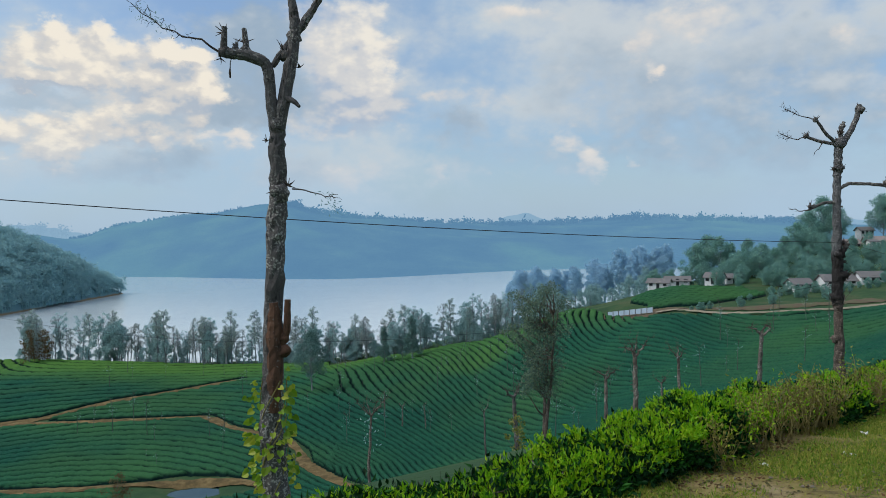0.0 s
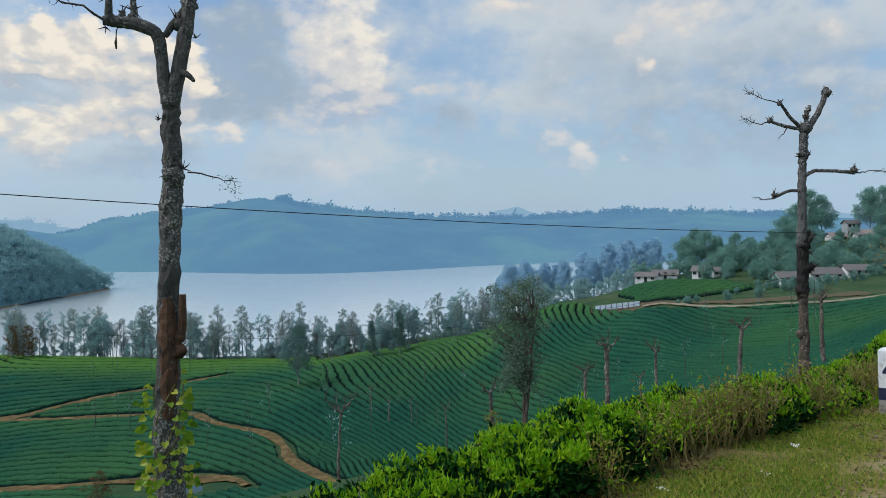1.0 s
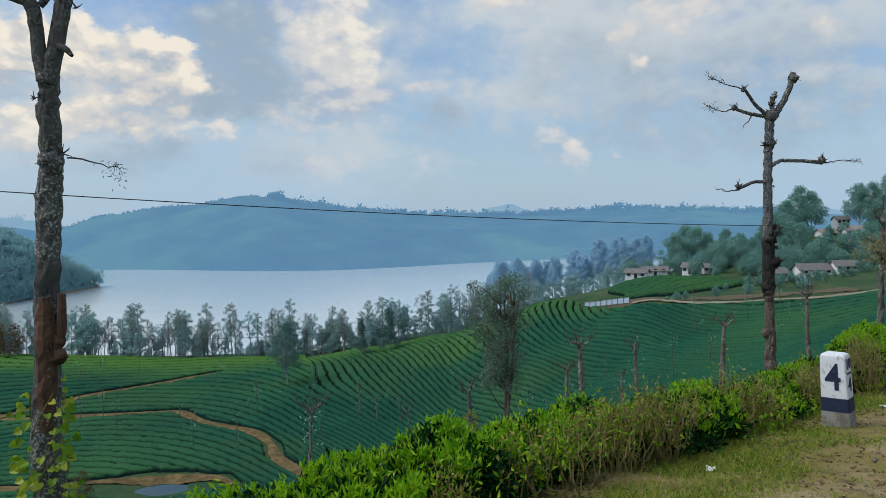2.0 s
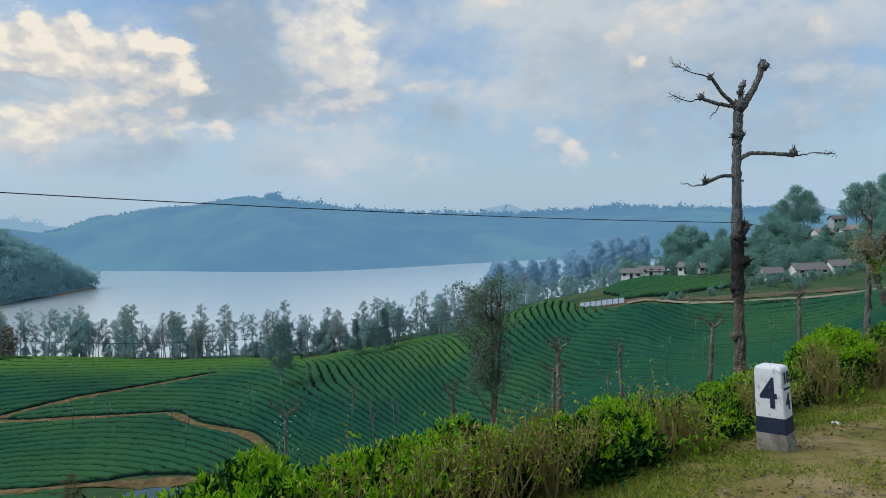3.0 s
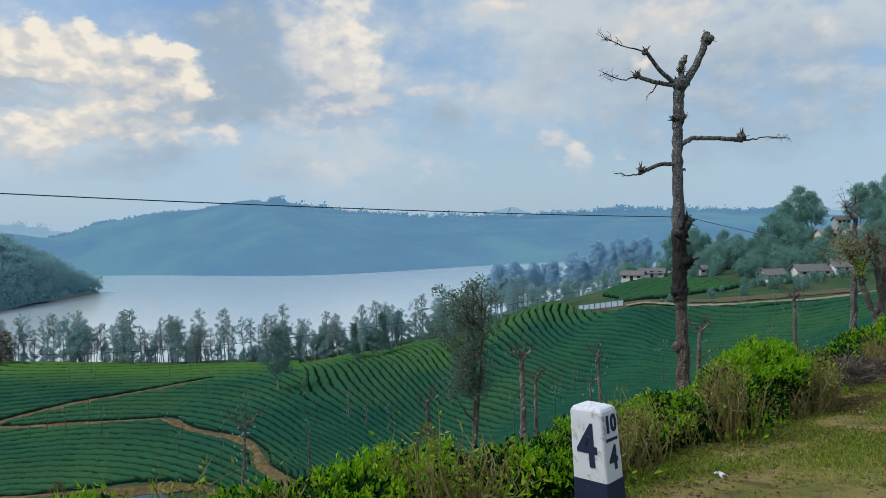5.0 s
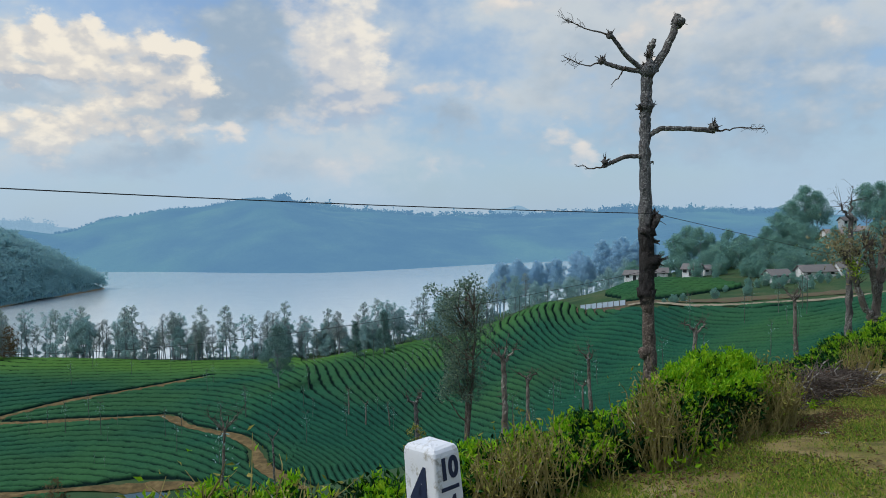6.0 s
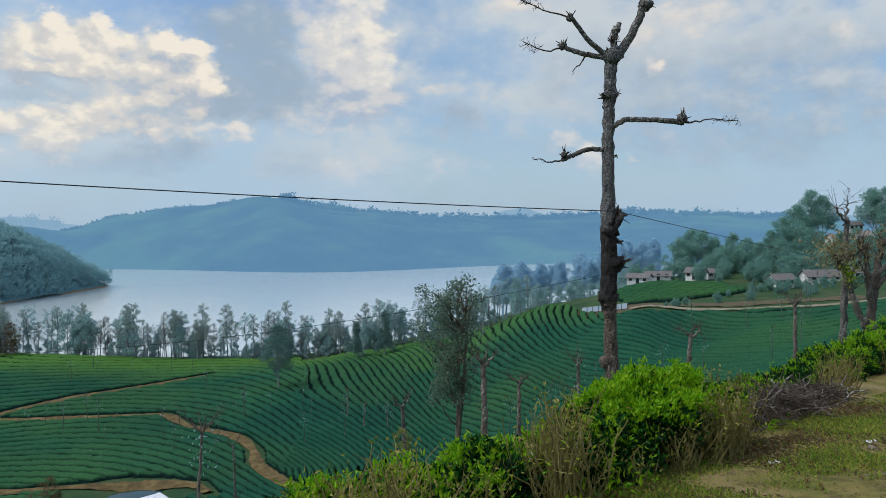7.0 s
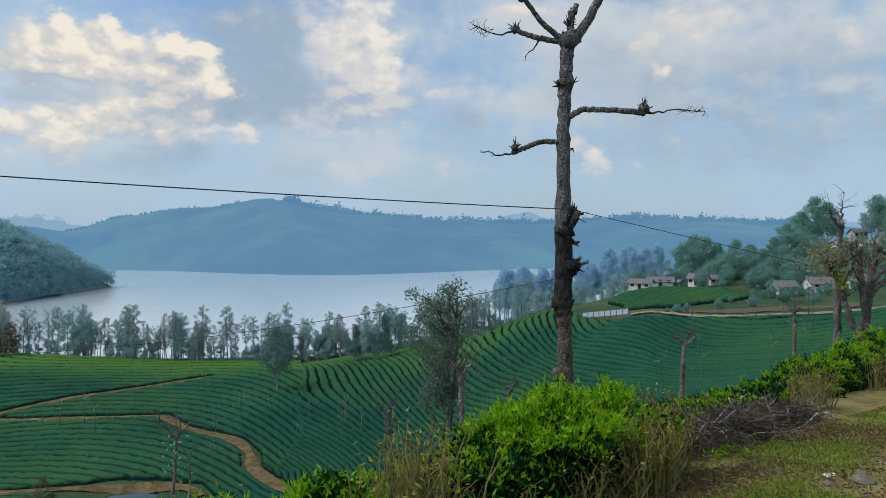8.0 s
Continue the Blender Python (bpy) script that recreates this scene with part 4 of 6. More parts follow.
def leafy_tree(label, h, cw, c0, clumps, per, leaf, shape, crown_mat, trunk_mat, seed, trunk_r=None, stems=1, category="tree"):
    rng = np.random.default_rng(seed)
    ob = thing("tree", label, category)
    r0 = trunk_r or h * 0.013
    lobes = crown_lobes(rng, h, cw, c0, max(9, int(clumps * 0.34)), shape)
    trunks = []
    for k in range(stems):
        lean = rng.standard_normal(3) * (h * 0.03, h * 0.03, 0)
        top = np.array([0, 0, h * 0.93]) + lean * (1 + k)
        pts = bend((k * r0 * 1.6, 0, -1.0), top, 10, rng, h * 0.006)
        b = Build()
        tube(b, pts, np.linspace(r0, r0 * 0.2, 10), 6, rng, 0.08)
        stem = part("trunk", b, trunk_mat, ob)
        trunks.append(pts)
    b = Build()
    for k, (c, r) in enumerate(lobes):
        pts = trunks[k % stems]
        i = int(np.argmin(np.abs(np.asarray(pts)[:, 2] - (c[2] - np.hypot(c[0], c[1]) * 0.8 - 0.05 * h))))
        i = min(max(i, 2), 8)
        tube(b, bend(pts[i], c, 5, rng, 0.06 * cw), np.linspace(r0 * 0.4, r0 * 0.10, 5), 4, cap=False)
    part("branch", b, trunk_mat, stem)
    part("crown", crown_mesh(rng, lobes, clumps, per, leaf), crown_mat, ob)
    return ob


def plant(src, x, y, rng, lo=0.85, hi=1.15, label="", sink=0.0):
    k = rng.uniform(lo, hi)
    m = Matrix.LocRotScale((x, y, land1(x, y) - sink), Euler((0, 0, rng.uniform(0, 6.28))), (k * rng.uniform(0.92, 1.08), k * rng.uniform(0.92, 1.08), k))
    ob = copy_thing(src, m)
    ob.matrix_basis = m
    if label:
        ob["label"] = label
    if "bush" in label:
        ob.name, ob["category"] = "bush", "bush"
    return ob


rng = np.random.default_rng(21)
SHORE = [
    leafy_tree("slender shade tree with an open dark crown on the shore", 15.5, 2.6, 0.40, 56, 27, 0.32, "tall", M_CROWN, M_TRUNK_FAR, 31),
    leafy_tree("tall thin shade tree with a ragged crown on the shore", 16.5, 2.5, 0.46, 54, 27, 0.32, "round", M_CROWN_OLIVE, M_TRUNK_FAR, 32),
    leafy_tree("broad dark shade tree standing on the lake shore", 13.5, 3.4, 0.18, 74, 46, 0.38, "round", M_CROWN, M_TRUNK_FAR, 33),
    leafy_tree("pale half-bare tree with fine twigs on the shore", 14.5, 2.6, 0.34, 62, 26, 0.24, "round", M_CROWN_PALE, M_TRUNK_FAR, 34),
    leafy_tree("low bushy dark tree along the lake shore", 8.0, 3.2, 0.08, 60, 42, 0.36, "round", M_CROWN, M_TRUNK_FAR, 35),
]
ridge_b = np.array([-0.66, -0.4, -0.2, 0.0, 0.12])
ridge_d = np.array([246, 238, 230, 214, 200.0])
for q in np.sort(rng.uniform(-0.65, 0.06, 195)):
    d = float(np.interp(q, ridge_b, ridge_d)) + rng.uniform(1.0, 10)
    kind = rng.choice(5, p=[0.30, 0.26, 0.07, 0.25, 0.12]) if q < -0.22 else rng.choice(5, p=[0.22, 0.18, 0.16, 0.26, 0.18])
    hi = 1.08 if q < -0.22 else 0.92
    plant(SHORE[kind], 3 + q * d, 2 + d, rng, 0.62 * hi, 1.12 * hi)
for q in np.sort(rng.uniform(-0.66, 0.08, 120)):
    d = float(np.interp(q, ridge_b, ridge_d)) + rng.uniform(3.0, 12)
    if rng.uniform() < (0.75 if q > -0.30 else 0.3):
        plant(SHORE[4], 3 + q * d, 2 + d, rng, 0.4, 0.85, "low dark bush under the shore trees")
rust = leafy_tree("rust-tinged broad tree at the shore", 12, 4, 0.12, 60, 12, 0.7, "round", M_RUST, M_TRUNK_FAR, 36)
for q, d in ((-0.645, 236), (-0.62, 240)):
    plant(rust, 3 + q * d, 2 + d, rng)
# the taller ones that stand out of the line
big_round = leafy_tree("tall broad dark tree rising above the shore line", 18, 4.6, 0.30, 110, 46, 0.40, "round", M_CROWN_DARK, M_TRUNK_FAR, 37)
plant(big_round, -40.5, 190, rng, 0.98, 1.0)
cone = leafy_tree("dark pointed evergreen on the crest of the tea field", 13.5, 3.4, 0.16, 100, 46, 0.36, "cone", M_CROWN_DARK, M_TRUNK_FAR, 38)
plant(cone, -14.2, 213, rng, 1.0, 1.02)
plant(cone, -23.0, 214, rng, 0.85, 0.9)
for q, d, k, sc in ((0.058, 204, 0, 0.72), (0.075, 208, 1, 0.75), (0.09, 206, 0, 0.82), (0.107, 202, 2, 0.9), (0.122, 206, 1, 0.66), (0.135, 213, 4, 0.8), (0.15, 212, 4, 0.75), (0.165, 216, 4, 0.7), (0.18, 214, 4, 0.65), (0.082, 216, 3, 0.8), (0.065, 214, 3, 0.8), (0.195, 212, 4, 0.6), (0.21, 216, 4, 0.55)):
    plant(SHORE[k], 3 + q * d, 2 + d, rng, sc * 0.95, sc * 1.05)

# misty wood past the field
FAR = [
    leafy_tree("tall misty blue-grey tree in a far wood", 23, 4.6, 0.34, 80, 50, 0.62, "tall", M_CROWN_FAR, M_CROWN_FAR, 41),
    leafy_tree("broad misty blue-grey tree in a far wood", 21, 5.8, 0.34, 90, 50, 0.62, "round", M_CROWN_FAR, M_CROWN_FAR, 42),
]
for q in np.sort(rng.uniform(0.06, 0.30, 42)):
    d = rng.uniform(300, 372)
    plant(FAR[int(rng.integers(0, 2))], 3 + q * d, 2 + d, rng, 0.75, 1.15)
for q in np.sort(rng.uniform(0.10, 0.27, 14)):
    d = rng.uniform(250, 285)
    plant(SHORE[4], 3 + q * d, 2 + d, rng, 0.9, 1.3, "low misty scrub tree under the far wood")
# the headland's wood, too far to count
b = Build()
for _ in range(1700):
    i, jf = int(rng.integers(1, 22)), 16 * rng.uniform(0, 1) ** 1.7
    j, fr = int(jf), jf % 1
    hx, hy, hz = (g[i, j] * (1 - fr) + g[i, j + 1] * fr for g in (HX, HY, HZ))
    if hz < LAKE_Z + 1.2 + 3.0 * (j > 3):
        continue
    h = rng.uniform(6, 13)
    p = np.array([hx, hy + rng.normal() * 4, hz - 1.0])
    tube(b, [p, p + (0, 0, h * 0.8)], [0.3, 0.12], 4)
    for _ in range(7):
        c = p + (rng.normal() * h * 0.16, rng.normal() * h * 0.16, h * rng.uniform(0.45, 1.0))
        leaves(b, c + rng.standard_normal((16, 3)) * (1.3, 1.3, 0.8), rng.standard_normal((16, 3)), 1.1, 1.0, rng)
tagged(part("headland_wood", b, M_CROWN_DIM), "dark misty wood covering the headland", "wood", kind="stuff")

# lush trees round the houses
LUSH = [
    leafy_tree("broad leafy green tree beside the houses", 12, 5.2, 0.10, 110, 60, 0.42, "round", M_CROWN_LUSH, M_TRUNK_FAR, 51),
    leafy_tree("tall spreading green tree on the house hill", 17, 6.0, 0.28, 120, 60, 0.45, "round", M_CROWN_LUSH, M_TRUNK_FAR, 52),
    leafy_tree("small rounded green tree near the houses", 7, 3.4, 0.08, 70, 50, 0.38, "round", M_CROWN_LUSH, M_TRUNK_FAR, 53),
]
for q, d, k, sc in ((0.275, 232, 2, 1), (0.335, 238, 0, 1), (0.352, 244, 1, 0.9), (0.368, 236, 0, 1.05), (0.385, 240, 0, 0.8), (0.41, 236, 0, 0.8), (0.43, 226, 0, 0.7), (0.40, 220, 2, 1.2), (0.425, 212, 2, 1.2), (0.45, 216, 0, 0.7), (0.465, 230, 0, 0.7), (0.48, 240, 0, 0.9),
                    (0.50, 264, 1, 0.9), (0.518, 268, 1, 1.1), (0.535, 270, 1, 1.0), (0.49, 256, 0, 0.8), (0.50, 250, 2, 1.2), (0.605, 266, 1, 1.0), (0.625, 262, 1, 1.1), (0.65, 262, 1, 1.1), (0.63, 246, 0, 0.9), (0.66, 240, 0, 1.0), (0.69, 250, 1, 1.0), (0.505, 236, 2, 1.1), (0.52, 226, 0, 0.75), (0.48, 216, 0, 0.7), (0.555, 216, 2, 1.1), (0.585, 214, 2, 1.0),
                    (0.40, 200, 2, 0.8), (0.455, 196, 2, 0.9), (0.50, 199, 2, 0.8), (0.62, 204, 0, 0.8), (0.65, 214, 0, 0.9),
                    (0.295, 213, 2, 0.9), (0.322, 214, 2, 0.9), (0.343, 212, 2, 1.0), (0.378, 212, 2, 1.0), (0.398, 214, 2, 1.1), (0.452, 190, 2, 0.9), (0.508, 190, 2, 0.9), (0.517, 193, 2, 0.9), (0.57, 190, 2, 0.9), (0.463, 186, 2, 0.5), (0.49, 193, 2, 1.1), (0.545, 196, 0, 0.7)):
    plant(LUSH[k], 3 + q * d, 2 + d, rng, sc * 0.93, sc * 1.07, sink=0.3)

for i in range(110):
    q, d = (rng.uniform(0.36, 0.68), rng.uniform(186, 248)) if i < 94 else (rng.uniform(0.30, 0.62), rng.uniform(150, 172))
    plant(LUSH[2], 3 + q * d, 2 + d, rng, *((0.3, 0.75) if i < 94 else (0.16, 0.38)), "low green bush between the hillside houses")

for q in np.linspace(0.44, 0.63, 16):
    d = rng.uniform(170, 178)
    plant(LUSH[2], 3 + q * d, 2 + d, rng, 0.22, 0.48, "low green bush before the hillside houses")

# the half-bare tree on the slope below the road
mid = leafy_tree("tall half-bare shade tree with grey-green leaf", 15.6, 2.9, 0.40, 190, 40, 0.20, "vase", M_CROWN_MID, M_BARK_BROWN, 61, 0.2, 2)
mid.location = (6.1, 56.3, land1(6.1, 56.3) - 0.4)
pale = leafy_tree("feathery pale small tree by the pond", 6.2, 2.5, 0.1, 70, 14, 0.3, "round", M_RUST, M_BARK_GREY, 62)
pale.location = (-55, 108, land1(-55, 108))
scrub = leafy_tree("thin straggling shrub with sparse ochre leaves", 3.6, 0.9, 0.3, 34, 12, 0.16, "round", M_DRYLEAF, M_BARK, 63)
scrub.location = (3.2, 45.5, land1(3.2, 45.5) + 0.0)
for t in SHORE + FAR + LUSH + [rust, big_round, cone]:
    for o in (*t.children_recursive, t):
        bpy.data.objects.remove(o)


# ------------------------------------------------------------------ lopped trees
def spikes(build, p, n, length, rng, up=0.5, r=0.012):
    if build.twigs is None:
        build.twigs = Build()
    b = build.twigs
    for _ in range(n):
        v = rng.standard_normal(3) + (0, 0, up)
        v /= np.linalg.norm(v)
        e = np.asarray(p) + v * length * rng.uniform(0.4, 1.2)
        tube(b, bend(p, e, 3, rng, length * 0.04), [r, r * 0.7, r * 0.25], 4, cap=False)


def spray(b, p, q, n, length, rng, r=0.006):
    """A fine spray of side twigs along p to q."""
    p, q = np.asarray(p, float), np.asarray(q, float)
    for t in np.linspace(0.25, 1, n):
        s = p * (1 - t) + q * t
        v = (q - p) / np.linalg.norm(q - p) + rng.standard_normal(3) * 0.8
        e = s + v / np.linalg.norm(v) * length * rng.uniform(0.4, 1.1)
        tube(b, bend(s, e, 4, rng, length * 0.06), [r, r * 0.9, r * 0.7, r * 0.4], 3, cap=False)
        for _ in range(2):
            tube(b, bend(e, e + rng.standard_normal(3) * length * 0.3, 3, rng, 0.01), [r * 0.6, r * 0.5, r * 0.3], 3, cap=False)


def knuckle(build, p, r, rng):
    """A swollen, lumpy scar where limbs were lopped."""
    p = np.asarray(p, float)
    b = Build()
    zz = np.array([-1.1, -0.8, -0.4, 0.0, 0.4, 0.8, 1.1])
    c = p + np.stack([rng.normal(size=7) * r * 0.12, rng.normal(size=7) * r * 0.12, zz * r], 1)
    tube(b, c, r * np.array([0.5, 0.9, 1.1, 1.2, 1.1, 0.85, 0.4]), 11, rng, 0.13)
    build.knots.append(b)


def dense(pts, radii, n, rng, sway):
    """More points on a limb, wandering a little."""
    pts, radii = np.asarray(pts, float), np.asarray(radii, float)
    t = np.linspace(0, len(pts) - 1, n)
    k = np.arange(len(pts))
    p = np.stack([np.interp(t, k, pts[:, i]) for i in range(3)], 1)
    p[1:-1] += rng.standard_normal((n - 2, 3)) * sway
    return p, np.interp(t, k, radii)


def limb(b, rows, rng, depth=(0, 0), n=None, sides=9, sway=0.004, rough=0.03):
    """A limb from rows of (right, up, radius); depth: how far it runs back from start to end."""
    pts = [(x, depth[0] + (depth[1] - depth[0]) * i / max(1, len(rows) - 1), z) for i, (x, z, r) in enumerate(rows)]
    p, r = dense(pts, [w[2] for w in rows], n or len(rows) * 4, rng, sway)
    if b.n:
        b.more.append(Build())
        b = b.more[-1]
    tube(b, p, r, sides, rng, rough)
    return p


def tree_a():
    rng = np.random.default_rng(71)
    x0, y0 = -3.70, 9.25
    ob = thing("lopped_tree", "tall lopped tree wrapped in yellow-green vine", "tree", (x0, y0, -1.56))
    b = Build()
    g = land1(x0, y0) + 1.56
    limb(b, [(0.0, g - 0.3, 0.23), (0.0, -0.05, 0.20), (-0.06, 0.89, 0.172), (0.01, 1.77, 0.157), (0.02, 2.48, 0.149), (0.07, 3.45, 0.138), (0.09, 3.93, 0.157), (0.14, 4.41, 0.131), (0.14, 5.11, 0.122), (0.14, 5.5, 0.12)], rng, (0, 0.05), 54, 14, 0.008, 0.07)
    knuckle(b, (0.08, 0.03, 3.95), 0.13, rng)
    knuckle(b, (0.16, 0.0, 4.40), 0.12, rng)
    knuckle(b, (-0.03, 0.0, 0.5), 0.16, rng)
    knuckle(b, (0.14, 0.02, 5.45), 0.11, rng)
    spikes(b, (-0.02, 0, 5.2), 5, 0.1, rng, 0.2)
    spikes(b, (0.02, 0, 4.4), 6, 0.16, rng, 0.6)
    spikes(b, (0.3, 0, 4.5), 9, 0.14, rng, 0.9)
    part("trunk", b, M_BARK, ob)
    b = Build()
    limb(b, [(0.0, 1.0, 0.10), (0.045, 1.7, 0.125), (0.05, 2.3, 0.12), (0.045, 2.7, 0.08)], rng, (-0.07, -0.06), 18, 9, 0.006, 0.06)
    part("stripped_bark", b, M_BARK_RED, ob, "reddish trunk side stripped of bark")
    b = Build()
    limb(b, [(0.12, 5.42, 0.1), (0.06, 5.89, 0.083), (0.05, 6.25, 0.083), (-0.01, 6.4, 0.088), (-0.27, 6.51, 0.09), (-0.53, 6.53, 0.082), (-0.69, 6.54, 0.062)], rng, (0.0, -0.15), 30, 10)
    limb(b, [(-0.62, 6.52, 0.055), (-0.60, 6.69, 0.052), (-0.57, 6.92, 0.036)], rng, (-0.13, -0.2), 9)
    limb(b, [(-0.3, 6.5, 0.06), (-0.29, 6.67, 0.05), (-0.33, 6.93, 0.036)], rng, (-0.09, -0.02), 9)
    limb(b, [(-0.44, 6.5, 0.05), (-0.44, 6.62, 0.05), (-0.42, 6.70, 0.02)], rng, (-0.1, -0.1), 7)
    knuckle(b, (-0.6, -0.13, 6.55), 0.075, rng)
    knuckle(b, (-0.3, -0.09, 6.55), 0.075, rng)
    spikes(b, (-0.60, -0.15, 6.85), 9, 0.16, rng, 0.4)
    spikes(b, (-0.44, -0.1, 6.66), 8, 0.13, rng, 1.2)
    spikes(b, (-0.30, -0.08, 6.7), 7, 0.16, rng, 1.0)
    spikes(b, (-0.66, -0.14, 6.45), 4, 0.14, rng, -1.0)
    tube(b.twigs, bend((-0.5, -0.13, 6.45), (-0.52, -0.14, 6.15), 5, rng, 0.01), [0.008, 0.008, 0.008, 0.02, 0.012], 5)
    part("limb", b, M_BARK, ob)
    b = Build()
    limb(b, [(0.16, 5.38, 0.11), (0.27, 5.89, 0.10), (0.37, 6.41, 0.10), (0.44, 6.8, 0.085), (0.44, 7.02, 0.082), (0.42, 7.19, 0.075), (0.38, 7.42, 0.06)], rng, (0.0, 0.12), 30, 10)
    limb(b, [(0.43, 6.85, 0.075), (0.58, 7.04, 0.066), (0.71, 7.23, 0.056), (0.83, 7.42, 0.05)], rng, (0.08, 0.12), 14)
    limb(b, [(0.30, 5.86, 0.045), (0.42, 5.80, 0.044), (0.52, 5.70, 0.024)], rng, (-0.02, -0.1), 8)
    limb(b, [(0.09, 6.35, 0.045), (0.26, 6.59, 0.055), (0.38, 6.80, 0.045)], rng, (0.0, 0.1), 10)
    knuckle(b, (0.42, 0.1, 6.82), 0.09, rng)
    knuckle(b, (0.30, 0.05, 6.5), 0.08, rng)
    spikes(b, (0.25, 0.03, 6.6), 12, 0.16, rng, 1.0)
    spikes(b, (0.50, 0.1, 6.35), 6, 0.12, rng, 0.8)
    spikes(b, (0.40, 0.1, 7.1), 10, 0.14, rng, 0.8)
    spikes(b, (0.36, 0.1, 7.40), 8, 0.12, rng, 0.6)
    spikes(b, (0.75, 0.12, 7.32), 6, 0.12, rng, 0.8)
    part("limb", b, M_BARK, ob)
    b = Build()
    p = np.array([(-0.67, -0.15, 6.54), (-0.88, -0.2, 6.68), (-1.41, -0.2, 6.86), (-1.92, -0.25, 7.24)])
    tube(b, dense(p, [1] * 4, 12, rng, 0.012)[0], np.linspace(0.02, 0.006, 12), 5)
    spray(b, p[2], p[3], 9, 0.16, rng)
    spray(b, p[1], p[2], 6, 0.12, rng)
    q = np.array([(0.36, 0, 4.45), (0.73, 0, 4.38), (1.02, 0, 4.30)])
    tube(b, dense(q, [1] * 3, 9, rng, 0.008)[0], np.linspace(0.012, 0.005, 9), 4)
    spray(b, q[1] + (0.15, 0, 0), q[2], 6, 0.1, rng)
    part("twig", b, M_TWIG_DARK, ob, "bare feathery twigs")
    b = Build()
    for c, e, k in (((-1.41, -0.2, 6.86), (-1.95, -0.25, 7.24), 90), ((0.85, 0, 4.36), (1.08, 0, 4.12), 46)):
        c, e = np.array(c), np.array(e)
        t = rng.uniform(0, 1, k)[:, None]
        leaves(b, c * (1 - t) + e * t + rng.standard_normal((k, 3)) * 0.06, rng.standard_normal((k, 3)) + (0, 0, -0.4), 0.055, 0.016, rng)
    part("leaf", b, M_CROWN, ob)
    b = Build()
    limb(b, [(0.13, 1.95, 0.06), (0.25, 2.3, 0.058), (0.27, 2.74, 0.048)], rng, (-0.04, -0.08), 12)
    knuckle(b, (0.18, -0.05, 1.95), 0.09, rng)
    knuckle(b, (0.19, -0.05, 2.15), 0.07, rng)
    spikes(b, (0.2, -0.05, 2.0), 8, 0.14, rng, 0.5)
    part("stump", b, M_BARK_RED, ob, "short broken brown side stump")
    vine_b = Build()
    n = 170
    z = rng.beta(1.35, 1.5, n) * 2.3
    a = rng.uniform(0, 2 * np.pi, n)
    rr = 0.185 + np.abs(rng.standard_normal(n)) * 0.085 * (1.25 - z / 2.6)
    ax = np.stack([np.cos(a), np.sin(a), np.full(n, -0.9)], 1) + rng.standard_normal((n, 3)) * 0.35
    heart_leaves(vine_b, np.stack([np.cos(a) * rr * 1.25, np.sin(a) * rr, z], 1), ax, 0.12, rng)
    m = vine_b.mesh("vine_leaf", M_VINE)
    o = new("vine", m)
    o.parent, o.location, o["kind"] = ob, (-0.03, -0.02, -0.6), "stuff"
    o["label"] = "yellow-green heart-shaped climbing vine leaves"
    b = Build()
    for k in range(5):
        aa = np.linspace(0, 4 + k, 26) + k * 1.6
        tube(b, np.stack([np.cos(aa) * 0.2, np.sin(aa) * 0.2, np.linspace(-0.9, 1.5, 26)], 1), np.full(26, 0.01), 4, cap=False)
    part("vine_stem", b, M_TWIG, ob)
    return ob


tree_a()


